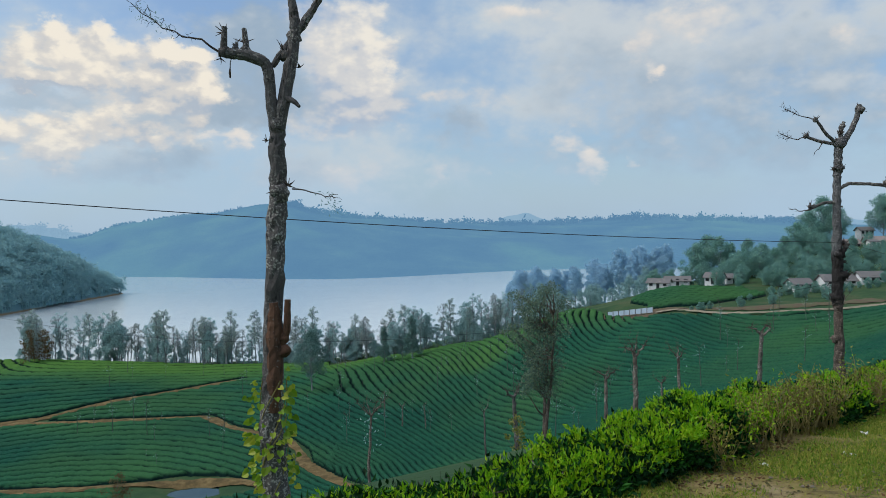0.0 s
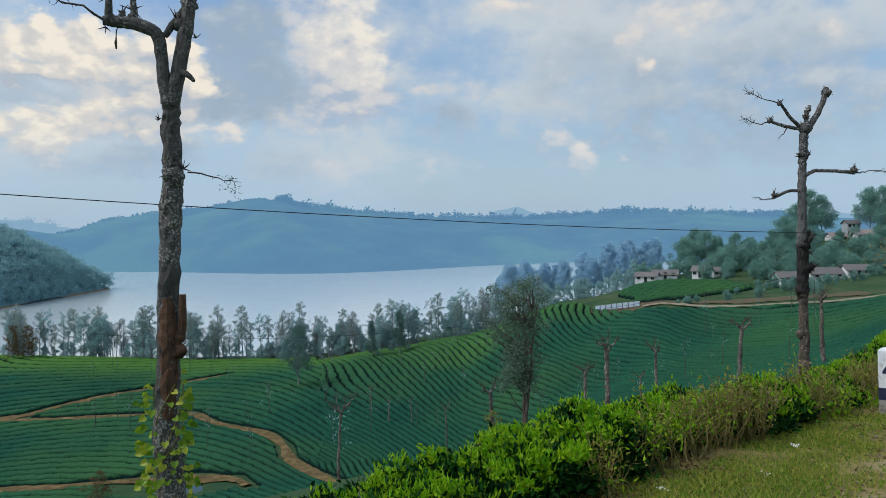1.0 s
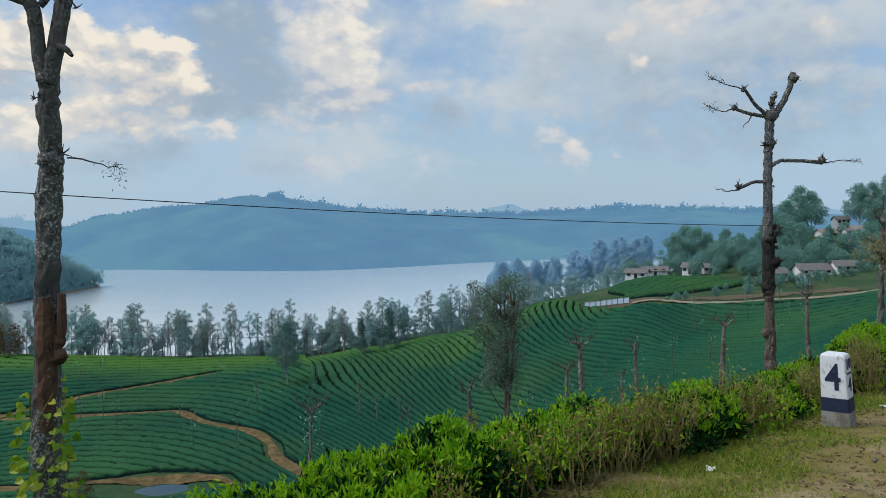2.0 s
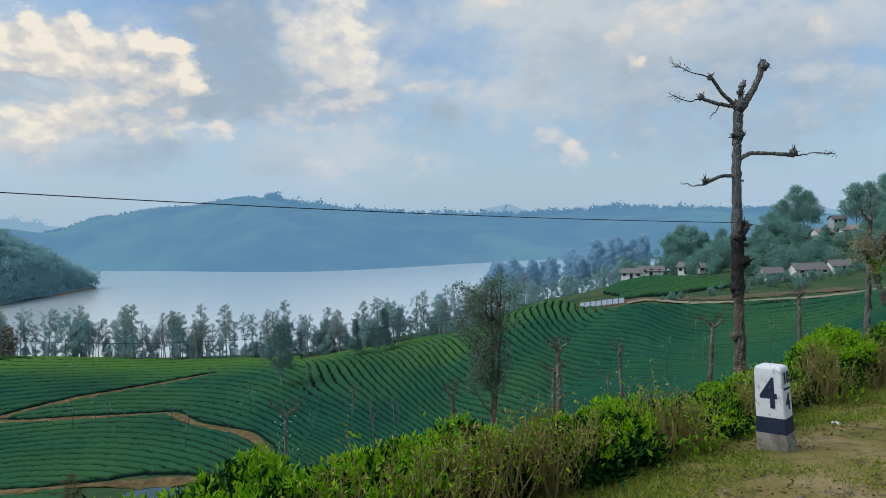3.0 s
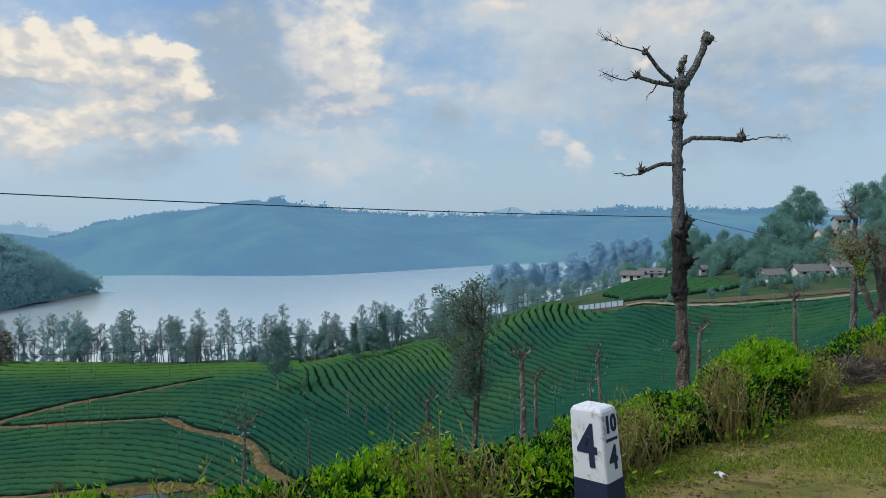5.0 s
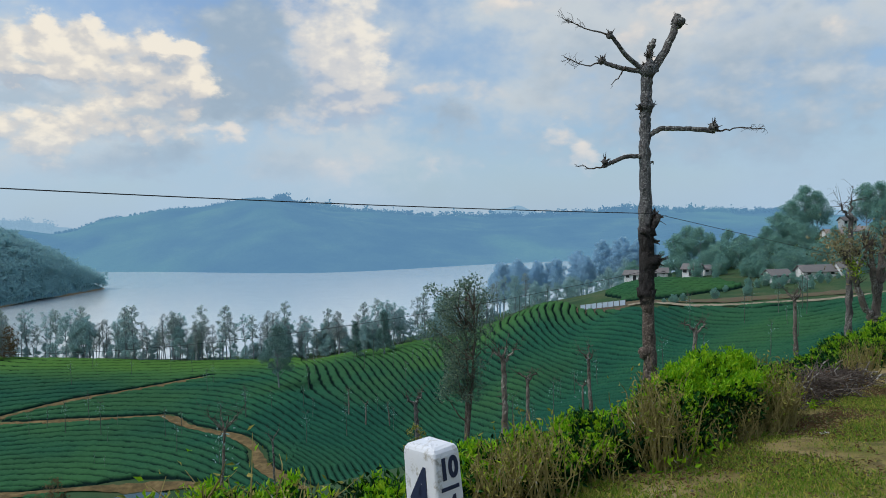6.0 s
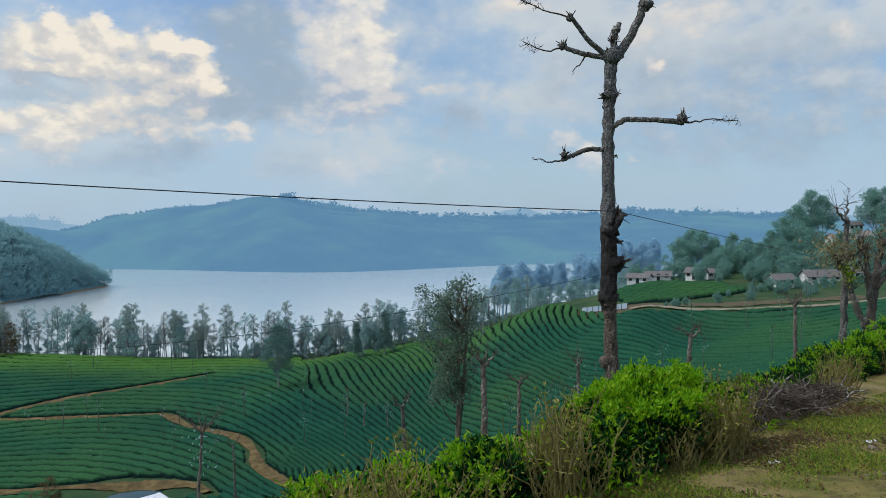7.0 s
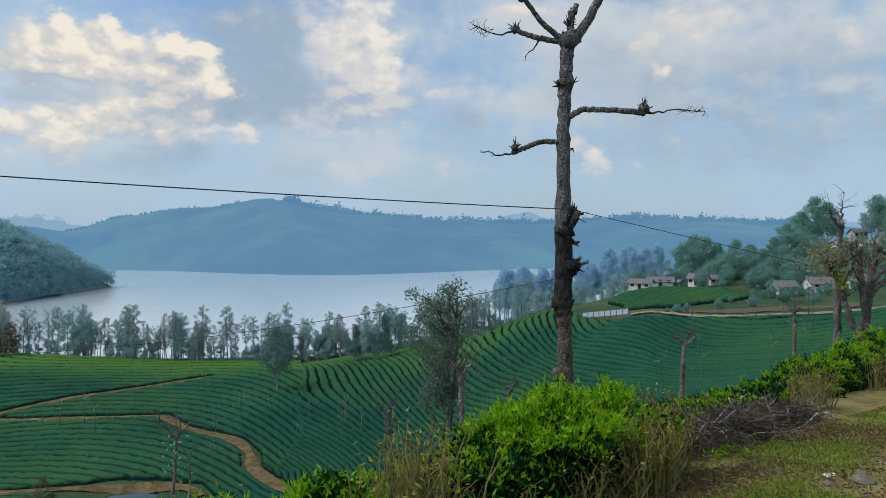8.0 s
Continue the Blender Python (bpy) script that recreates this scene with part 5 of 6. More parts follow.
def tree_b():
    rng = np.random.default_rng(72)
    x0, y0 = 8.87, 16.2
    ob = thing("lopped_tree", "tall lopped roadside tree with bare side limbs", "tree", (x0, y0, -1.01))
    g = land1(x0, y0) + 1.01
    b = Build()
    limb(b, [(0.0, g - 0.3, 0.15), (0.0, -0.27, 0.132), (0.0, 0.26, 0.114), (-0.02, 1.06, 0.106), (-0.05, 1.39, 0.135), (-0.02, 1.94, 0.130), (-0.04, 2.55, 0.120), (-0.04, 3.17, 0.104), (-0.03, 3.78, 0.096), (-0.02, 4.38, 0.088), (0.0, 4.66, 0.105), (0.02, 5.08, 0.095), (0.06, 5.40, 0.12)], rng, (0, 0.03), 60, 14, 0.008, 0.07)
    for p, r in (((-0.05, 0, 1.40), 0.13), ((0.02, -0.02, 1.95), 0.13), ((-0.04, 0, 2.45), 0.12), ((0.0, 0, 4.66), 0.10), ((0.06, 0, 5.3), 0.13), ((-0.08, 0, 0.35), 0.10)):
        knuckle(b, p, r, rng)
    for p, n, l, u in (((0.12, -0.02, 2.72), 26, 0.2, 0.6), ((0.14, 0, 1.95), 20, 0.2, 0.4), ((-0.12, 0, 1.35), 10, 0.14, 0.5), ((-0.12, 0, 2.68), 6, 0.1, 0.7), ((0.1, 0, 2.3), 10, 0.13, 0.5),
                       ((-0.1, 0, 4.62), 14, 0.14, 0.5), ((0.1, 0, 4.66), 8, 0.12, 0.4), ((0.05, 0, 5.5), 16, 0.16, 1.4), ((-0.02, 0, 5.35), 10, 0.13, 0.6), ((0.1, 0, 3.7), 4, 0.1, 0.5), ((-0.1, 0, 4.0), 5, 0.08, 0.3)):
        spikes(b, p, n, l, rng, u)
        if n > 9:
            spikes(b, p, n, l * 0.8, rng, u, 0.022)
    limb(b, [(0.04, 2.5, 0.05), (0.12, 2.66, 0.06), (0.17, 2.78, 0.04)], rng, (-0.05, -0.1), 8)
    limb(b, [(0.02, 1.9, 0.05), (0.13, 1.96, 0.07), (0.20, 2.0, 0.04)], rng, (-0.04, -0.1), 8)
    for _ in range(46):
        z, a = rng.uniform(1.15, 2.75), rng.uniform(0, 6.28)
        spikes(b, (0.1 * math.cos(a) - 0.03, 0.1 * math.sin(a), z), 4, 0.075, rng, -0.3, 0.007)
    part("trunk", b, M_SHAGGY, ob)
    for rows, dep, tip, tn, tu in (
            ([(0.09, 5.25, 0.095), (0.33, 5.59, 0.082), (0.51, 5.93, 0.076), (0.60, 6.25, 0.072)], (0, 0.1), (0.60, 0.1, 6.15), 10, 0.6),
            ([(-0.01, 5.27, 0.055), (-0.36, 5.51, 0.046), (-0.66, 5.87, 0.038)], (0, -0.2), (-0.66, -0.2, 5.85), 6, 0.8),
            ([(-0.01, 5.25, 0.055), (-0.45, 5.36, 0.046), (-0.77, 5.5, 0.042)], (0, 0.15), (-0.73, 0.14, 5.50), 10, 1.2),
            ([(0.0, 4.14, 0.055), (0.25, 4.27, 0.052), (0.68, 4.24, 0.046), (1.13, 4.19, 0.056)], (0, -0.15), (1.10, -0.15, 4.24), 20, 1.0),
            ([(-0.07, 3.79, 0.048), (-0.36, 3.80, 0.044), (-0.61, 3.71, 0.045), (-0.80, 3.62, 0.036)], (0, -0.1), (-0.76, -0.1, 3.70), 12, 1.0),
            ([(0.06, 5.34, 0.065), (0.07, 5.59, 0.062), (0.16, 5.83, 0.046)], (0, 0.02), (0.1, 0, 5.7), 8, 1.0)):
        b = Build()
        limb(b, [(x, z, r * 0.85) for x, z, r in rows], rng, dep, len(rows) * 6, 9, 0.004)
        spikes(b, tip, tn, 0.16, rng, tu)
        knuckle(b, tip, rows[-1][2] * 1.3, rng)
        part("limb", b, M_BARK, ob)
    b = Build()
    for pts, nn, ln in (([(-0.66, -0.2, 5.85), (-0.97, -0.2, 5.94), (-1.45, -0.25, 6.12)], 10, 0.17), ([(-0.75, 0.15, 5.47), (-1.01, 0.15, 5.42), (-1.33, 0.2, 5.57)], 10, 0.17),
                        ([(1.13, -0.15, 4.19), (1.46, -0.15, 4.21), (1.98, -0.15, 4.21)], 8, 0.13), ([(-0.78, -0.1, 3.63), (-1.0, -0.1, 3.60), (-1.24, -0.1, 3.64)], 4, 0.06), ([(-0.35, 0, 5.36), (-0.45, 0, 5.2), (-0.6, 0, 5.05)], 2, 0.05)):
        pts = np.array(pts)
        tube(b, dense(pts, [1] * 3, 9, rng, 0.012)[0], np.linspace(0.016, 0.006, 9), 4)
        spray(b, pts[1], pts[2], nn, ln, rng)
        if nn > 6:
            spray(b, pts[1], pts[2], nn, ln * 0.7, rng, 0.004)
    part("twig", b, M_TWIG_DARK, ob, "bare feathery twigs")
    return ob


tree_b()


def tree_c():
    rng = np.random.default_rng(73)
    x0, y0 = 20.65, 29.0
    ob = thing("lopped_tree", "stout forked tree lopped to knuckles with dead leaf", "tree", (x0, y0, -2.18))
    g = land1(x0, y0) + 2.18
    b = Build()
    limb(b, [(0.0, g - 0.4, 0.26), (-0.02, -0.3, 0.22), (0.0, 0.3, 0.19)], rng, (0, 0), 12, 12)
    part("trunk", b, M_BARK_GREY, ob)
    for rows, dep in (([(-0.02, 0.0, 0.2), (-0.5, 0.84, 0.18), (-0.89, 1.77, 0.16), (-1.23, 2.61, 0.15)], (0, -0.3)), ([(0.05, 0.0, 0.23), (0.13, 1.03, 0.23), (0.31, 2.14, 0.2), (0.57, 3.07, 0.13)], (0, 0.2)),
                      ([(0.1, 0.84, 0.18), (-0.15, 1.96, 0.16), (-0.25, 2.9, 0.09)], (0, -0.2)), ([(0.22, 1.5, 0.15), (1.13, 2.51, 0.12), (1.67, 3.1, 0.09)], (0, 0.3)), ([(0.3, 2.0, 0.12), (0.75, 2.6, 0.1), (0.95, 3.4, 0.06)], (0, -0.3)), ([(-0.9, 1.8, 0.12), (-0.55, 2.4, 0.09), (-0.45, 3.0, 0.05)], (-0.2, -0.4))):
        b = Build()
        limb(b, [(x, z, r * 0.62) for x, z, r in rows], rng, dep, len(rows) * 5, 9, 0.02)
        e = rows[-1]
        for k in (0.55, 0.8, 1.0):
            p = (rows[0][0] * (1 - k) + e[0] * k + rng.normal() * 0.1, dep[1] * k, rows[0][1] * (1 - k) + e[1] * k)
            spikes(b, p, 18, 0.5, rng, 1.3, 0.016)
        knuckle(b, (e[0], dep[1], e[1]), e[2] * 0.9, rng)
        part("limb", b, M_BARK_GREY, ob)
    for nm, mat, c, k, s, lab in (("dead_leaf", M_STRAW, (-1.25, -0.3, 2.75), 620, (0.42, 0.4, 0.3), "brown shrivelled leaves"), ("dead_leaf", M_STRAW, (0.9, -0.2, 3.1), 420, (0.5, 0.4, 0.4), "brown shrivelled leaves"), ("fresh_leaf", M_VINE, (-0.95, -0.5, 2.05), 90, (0.14, 0.12, 0.22), "yellow-green fresh leaves")):
        b = Build()
        leaves(b, rng.standard_normal((k, 3)) * s + c, rng.standard_normal((k, 3)) + (0, 0, 0.5), 0.16, 0.06, rng)
        part(nm, b, mat, ob, lab)


tree_c()


def pollard(x, y, h, r, arms, seed, mat, label, leafy=0, spread=0.5):
    """A lopped shade tree: a bare pole with stubs and twigs at its head."""
    rng = np.random.default_rng(seed)
    g = land1(x, y)
    ob = thing("lopped_tree", label, "tree", (x, y, g), "lopped shade trees")
    b = Build()
    top = np.array([rng.normal() * h * 0.03, rng.normal() * h * 0.03, h])
    p = bend((0, 0, -0.5), top, 16, rng, h * 0.004)
    tube(b, dense(p, [1] * 16, 34, rng, r * 0.06)[0], np.linspace(r * 1.2, r * 0.7, 34), 9, rng, 0.13)
    for _ in range(5):
        i = int(rng.integers(5, 15))
        spikes(b, p[i], 3, r * 2.5, rng, 0.3, r * 0.12)
    part("trunk", b, mat, ob)
    for k in range(arms):
        a = 2 * np.pi * k / arms + rng.uniform(0, 1) + 0.5
        b = Build()
        e = top + np.array([math.cos(a), math.sin(a) * 0.6, rng.uniform(0.5, 1.1)]) * h * 0.22 * spread * rng.uniform(0.7, 1.3)
        q = bend(top - (0, 0, r), e, 9, rng, r * 0.35)
        tube(b, q, np.linspace(r * 0.55, r * 0.22, 9), 7, rng, 0.22)
        spikes(b, e, 9, h * 0.12, rng, 0.6, r * 0.10)
        spikes(b, q[4], 5, h * 0.08, rng, 0.6, r * 0.10)
        spray(b.twigs, e, e + (e - top) * 0.7 + (0, 0, 0.1), 5, h * 0.08, rng, r * 0.06)
        part("limb", b, mat, ob)
    if leafy:
        b = Build()
        c = rng.standard_normal((leafy, 3)) * (h * 0.07, h * 0.07, h * 0.12) + top - (0, 0, h * 0.15)
        leaves(b, c, rng.standard_normal((leafy, 3)), 0.2, 0.09, rng)
        part("leaf", b, M_CROWN, ob)
    return ob


def top_h(x, y, z):
    return max(2.0, z - land1(x, y))


for x, y, z, r, arms, sd, mat, lf, lab in (
        (7.35, 30.5, -3.5, 0.125, 4, 81, M_BARK_GREY, 0, "thick lopped tree with forked grey head"),
        (-5.9, 37.3, -7.9, 0.08, 6, 82, M_BARK_GREY, 30, "slim lopped tree with spreading pale twigs"),
        (3.4, 47.0, -9.2, 0.17, 3, 83, M_BARK, 0, "dark lopped tree stump leaning on the slope"),
        (13.0, 41.3, -5.6, 0.11, 3, 84, M_BARK_GREY, 10, "slender lopped tree with a small bare head"),
        (21.2, 49.5, -5.4, 0.17, 3, 85, M_BARK_GREY, 0, "pale mottled lopped tree with forked arms"),
        (37.0, 67, -5.4, 0.2, 4, 86, M_BARK_GREY, 0, "grey lopped tree with bent side arms"),
        (10.7, 52.4, -9.0, 0.15, 3, 87, M_BARK_GREY, 0, "crooked pale lopped tree with bare arms"),
        (0.2, 24, -5.0, 0.035, 2, 88, M_BARK, 0, "thin bare sapling on the bank"),
        (13.8, 48, -8.6, 0.08, 3, 89, M_BARK_GREY, 8, "thin bare sapling with a forked top"),
        (-13, 152, -35.5, 0.16, 3, 90, M_BARK_GREY, 40, "thin pale shade tree among the tea"),
        (-17.6, 160, -34.5, 0.15, 3, 91, M_BARK_GREY, 60, "thin pale shade tree among the tea"),
        (-7.5, 150, -35.0, 0.12, 2, 92, M_BARK_GREY, 50, "thin pale shade tree among the tea")):
    pollard(x, y, top_h(x, y, z), r, arms, sd, mat, lab, lf, 0.62 if y < 45 else 0.5)
# dark pole tree behind the forked one
pollard(21.0, 31.5, top_h(21.0, 31.5, 1.7), 0.12, 2, 93, M_BARK, "dark straight lopped pole tree with one arm", 0, 0.45)

# saplings scattered over the fields
rng = np.random.default_rng(101)
SAP = [pollard(-30, 170, 5.5, 0.06, 2, 94, M_SAPLING, "thin young shade tree among the tea", 26, 0.5), pollard(-60, 190, 6.5, 0.065, 3, 95, M_SAPLING, "thin pale young shade tree among the tea", 40, 0.5), pollard(30, 120, 4.5, 0.05, 2, 96, M_SAPLING, "thin bare young shade tree among the tea", 14, 0.5)]
for i in range(64):
    q = rng.uniform(-0.6, 0.55)
    d = rng.uniform(128, np.interp(q, [-0.6, 0, 0.15, 0.3, 0.55], [232, 200, 178, 140, 132]))
    if q > 0.1:
        d = rng.uniform(95, 138)
    x, y = 3 + q * d, 2 + d
    if min(near_line(x, y, TRACK1), near_line(x, y, TRACK2)) < 3:
        continue
    plant(SAP[int(rng.integers(0, 3))], x, y, rng, 0.6, 1.2)
for q in np.linspace(-0.18, 0.17, 26):
    d = float(np.interp(q, [-0.2, 0, 0.17], [205, 196, 172])) + rng.uniform(-9, 6)
    plant(SAP[0], 3 + q * d, 2 + d, rng, 0.7, 1.15)


# ------------------------------------------------------------------ the milestone
def text_mesh(words, size, sx, bold=0.006):
    cu = bpy.data.curves.new("numeral", "FONT")
    cu.body, cu.size, cu.extrude, cu.align_x, cu.align_y, cu.offset = words, size, 0.0012, "CENTER", "CENTER", bold
    o = new("numeral", cu)
    bpy.context.view_layer.update()
    me = bpy.data.meshes.new_from_object(o.evaluated_get(bpy.context.evaluated_depsgraph_get()))
    bpy.data.objects.remove(o)
    me.transform(Matrix.Diagonal((sx, 1, 1, 1)))
    me.materials.clear()
    me.materials.append(M_NAVY)
    return me


def stone_block(b, w, d, z0, z1, taper0, taper1, rng, crown=0.0, steps=9):
    """A cast block with rounded arrises and a worn surface: w along local x, d along local y."""
    ring = []
    for sx, sy in ((1, 1), (-1, 1), (-1, -1), (1, -1)):
        for a in np.linspace(0, np.pi / 2, 4):
            base = {(1, 1): 0, (-1, 1): np.pi / 2, (-1, -1): np.pi, (1, -1): 1.5 * np.pi}[(sx, sy)]
            ring.append((sx, sy, math.cos(base + a), math.sin(base + a)))
    rr = 0.016
    levels = [(z0 + (z1 - z0) * k / steps, 1.0) for k in range(steps + 1)]
    if crown:
        levels += [(z1 + crown * 0.45, 0.965), (z1 + crown * 0.8, 0.88), (z1 + crown, 0.70), (z1 + crown * 1.06, 0.3)]
    vs, fs = [], []
    for z, f in levels:
        t = min(1, (z - z0) / (z1 - z0))
        k = (taper0 + (taper1 - taper0) * t) * f
        for sx, sy, c, s in ring:
            vs.append((sx * (w / 2 * k - rr) + rr * c + rng.normal() * 0.0005, sy * (d / 2 * k - rr) + rr * s + rng.normal() * 0.0005, z + (rng.normal() * 0.0015 if f < 1 else 0)))
    m = len(ring)
    for i in range(len(levels) - 1):
        for j in range(m):
            fs.append((i * m + j, i * m + (j + 1) % m, (i + 1) * m + (j + 1) % m, (i + 1) * m + j))
    fs += [tuple(range((len(levels) - 1) * m, len(levels) * m)), tuple(reversed(range(m)))]
    b.add(vs, fs)


def milestone():
    rng = np.random.default_rng(7)
    ob = thing("milestone", "white and navy painted kilometre stone on the verge", "milestone")
    # local x runs towards the valley, local y along the road; the broad face looks back along the road
    turn = Matrix(((RN[0], RS[0], 0), (RN[1], RS[1], 0), (0, 0, 1))).to_4x4()
    turn = Matrix(((-RN[0], RS[0], 0), (-RN[1], RS[1], 0), (0, 0, 1))).to_4x4()
    ob.matrix_world = Matrix.Translation((5.28, 7.27, -0.106)) @ Matrix.Rotation(radians(-3.6), 4, "Y") @ turn
    w, d = 0.25, 0.172
    b = Build()
    stone_block(b, w + 0.008, d + 0.008, -0.25, 0.118, 1.06, 1.03, rng)
    part("cement_foot", b, M_CEMENT, ob, "bare stained cement foot")
    b = Build()
    stone_block(b, w + 0.004, d + 0.004, 0.118, 0.256, 1.03, 1.0, rng)
    part("navy_band", b, M_NAVY, ob, "navy painted band")
    b = Build()
    stone_block(b, w, d, 0.256, 0.655, 1.0, 0.93, rng, 0.04)
    part("white_head", b, M_WHITE, ob, "chipped white painted head")
    # numerals: the broad face, then the road face
    o = new("numeral", text_mesh("4", 0.365, 0.80, 0.0065))
    o.parent, o["label"] = ob, "large navy numeral four"
    o.matrix_basis = Matrix.Translation((0.0, -d / 2 * 0.973 - 0.002, 0.455)) @ pose(0, 0, 0, 88.6, 0, 0)
    side = Matrix.Rotation(radians(90), 4, "Z")
    for words, z, size in (("10", 0.590, 0.135), ("4", 0.385, 0.195)):
        o = new("numeral", text_mesh(words, size, 0.85))
        o.parent, o["label"] = ob, "small navy numerals"
        o.matrix_basis = Matrix.Translation((w / 2 * (0.985 - 0.05 * (z - 0.3) / 0.4) + 0.0015, 0.0, z)) @ side @ pose(0, 0, 0, 88.6, 0, 0)
    b = Build()
    b.add([(-0.055, -0.008, -0.001), (0.055, -0.010, -0.001), (0.056, 0.008, -0.001), (-0.054, 0.010, -0.001), (-0.055, -0.008, 0.002), (0.055, -0.010, 0.002), (0.056, 0.008, 0.002), (-0.054, 0.010, 0.002)], [(0, 3, 2, 1), (4, 5, 6, 7), (0, 1, 5, 4), (1, 2, 6, 5), (2, 3, 7, 6), (3, 0, 4, 7)])
    o = part("numeral", b, M_NAVY, ob, "navy fraction bar")
    o.matrix_basis = Matrix.Translation((w / 2 * 0.953 + 0.0015, 0.0, 0.502)) @ side @ pose(0, 0, 0, 88.6, 0, 0)


milestone()


# ------------------------------------------------------------------ the hedge along the verge
def dome(rng, n, p=3.2, low=-0.05):
    v = rng.standard_normal((n, 3))
    v[:, 2] = np.abs(v[:, 2]) * 1.1
    r = (np.abs(v[:, 0]) ** p + np.abs(v[:, 1]) ** p + np.abs(v[:, 2]) ** p) ** (1 / p)
    return v / r[:, None]


def place_frame(s, n):
    x, y = along(s, n)
    return Matrix.Translation((x, y, land1(x, y) + 0.03)) @ Matrix(((RS[0], RN[0], 0), (RS[1], RN[1], 0), (0, 0, 1))).to_4x4()


def tea_bush(s, n, length, depth, height, seed, label, old=2600, young=1500, lift=0.0):
    rng = np.random.default_rng(seed)
    ob = thing("tea_bush", label, "bush", group="tea hedge")
    ob.matrix_world = Matrix.Translation((0, 0, lift)) @ place_frame(s, n)
    leggy = 0.5 if height > 0.42 else 0.25
    old, young = int(old * 1.35), int(young * (1.25 if height > 0.5 else 0.62))
    half = np.array([length / 2, depth / 2, height])
    ph = rng.uniform(0, 6.28, 6)

    def lump(u):
        return 1 + 0.10 * np.sin(u[:, 0] * 5.1 + ph[0]) + 0.09 * np.sin(u[:, 1] * 6.0 + ph[1] + u[:, 2] * 3) + 0.06 * np.sin(u[:, 2] * 8 + ph[2] + u[:, 0] * 7)

    b = Build()
    for k in range(16):
        a = rng.uniform(0, 6.28)
        foot = np.array([math.cos(a) * length * 0.16 * rng.uniform(0.2, 1), math.sin(a) * depth * 0.16, -0.12])
        e = dome(rng, 1)[0] * half * rng.uniform(0.6, 0.9)
        tube(b, bend(foot, e, 7, rng, 0.02), np.linspace(0.016, 0.005, 7), 5, cap=False)
        spray(b, foot * 0.4 + e * 0.6, e, 4, 0.18, rng, 0.004)
    part("branch", b, M_TWIG_DARK, ob)
    if height > 0.42:
        b = Build()
        for _ in range(int(26 * length)):
            x, y = rng.uniform(-0.46, 0.46) * length, -depth * rng.uniform(0.22, 0.46)
            e = (x + rng.normal() * 0.06, y * rng.uniform(0.7, 1.15), height * rng.uniform(0.45, 0.8))
            r = rng.uniform(0.004, 0.010)
            tube(b, bend((x, y * 0.8, -0.1), e, 6, rng, 0.012), np.linspace(r, r * 0.5, 6), 4, cap=False)
        part("stem", b, M_TWIG, ob, "bare leggy stems under the leaf")
    b = Build()
    u = dome(rng, old * 3)
    u = u[u[:, 2] > leggy + 0.16 * rng.standard_normal(len(u))][:old]
    old = len(u)
    heads = max(20, old // 26)
    hu = u[rng.integers(0, old, heads)]
    hf = rng.uniform(0.70, 1.0, heads)
    pick = rng.integers(0, heads, old)
    u = hu[pick]
    p = u * half * (lump(u) * hf[pick])[:, None] + rng.standard_normal((old, 3)) * (0.05, 0.05, 0.04)
    nrm = u / half
    nrm /= np.linalg.norm(nrm, axis=1)[:, None]
    ax = nrm * 0.7 + rng.standard_normal((old, 3)) * 0.6 + (0, 0, 0.05)
    leaves(b, p, ax, 0.066, 0.029, rng, 0.22)
    inner = dome(rng, old // 2) * half * rng.uniform(0.25, 0.78, (old // 2, 1)) + (0, 0, 0.02)
    leaves(b, inner, rng.standard_normal((old // 2, 3)), 0.11, 0.06, rng, 0.2)
    part("leaf", b, M_TEA_OLD, ob, "glossy dark green leaves")
    b = Build()
    u = dome(rng, young * 3)
    u = u[u[:, 2] > 0.80 + 0.12 * rng.standard_normal(len(u))][:young]
    m = len(u)
    heads = max(16, m // 12)
    hu = u[rng.integers(0, m, heads)]
    hf = rng.uniform(0.92, 1.12, heads)
    pick = rng.integers(0, heads, m)
    u = hu[pick]
    p = u * half * (lump(u) * hf[pick])[:, None] + rng.standard_normal((m, 3)) * (0.035, 0.035, 0.028)
    for _ in range(3):
        ax = rng.standard_normal((m, 3)) * 0.7 + (0, 0, 0.9) + u * 0.25
        leaves(b, p + rng.standard_normal((m, 3)) * 0.012, ax, 0.052, 0.020, rng, 0.12)
    part("young_leaf", b, M_TEA_NEW, ob, "bright yellow-green young leaves")
    return ob


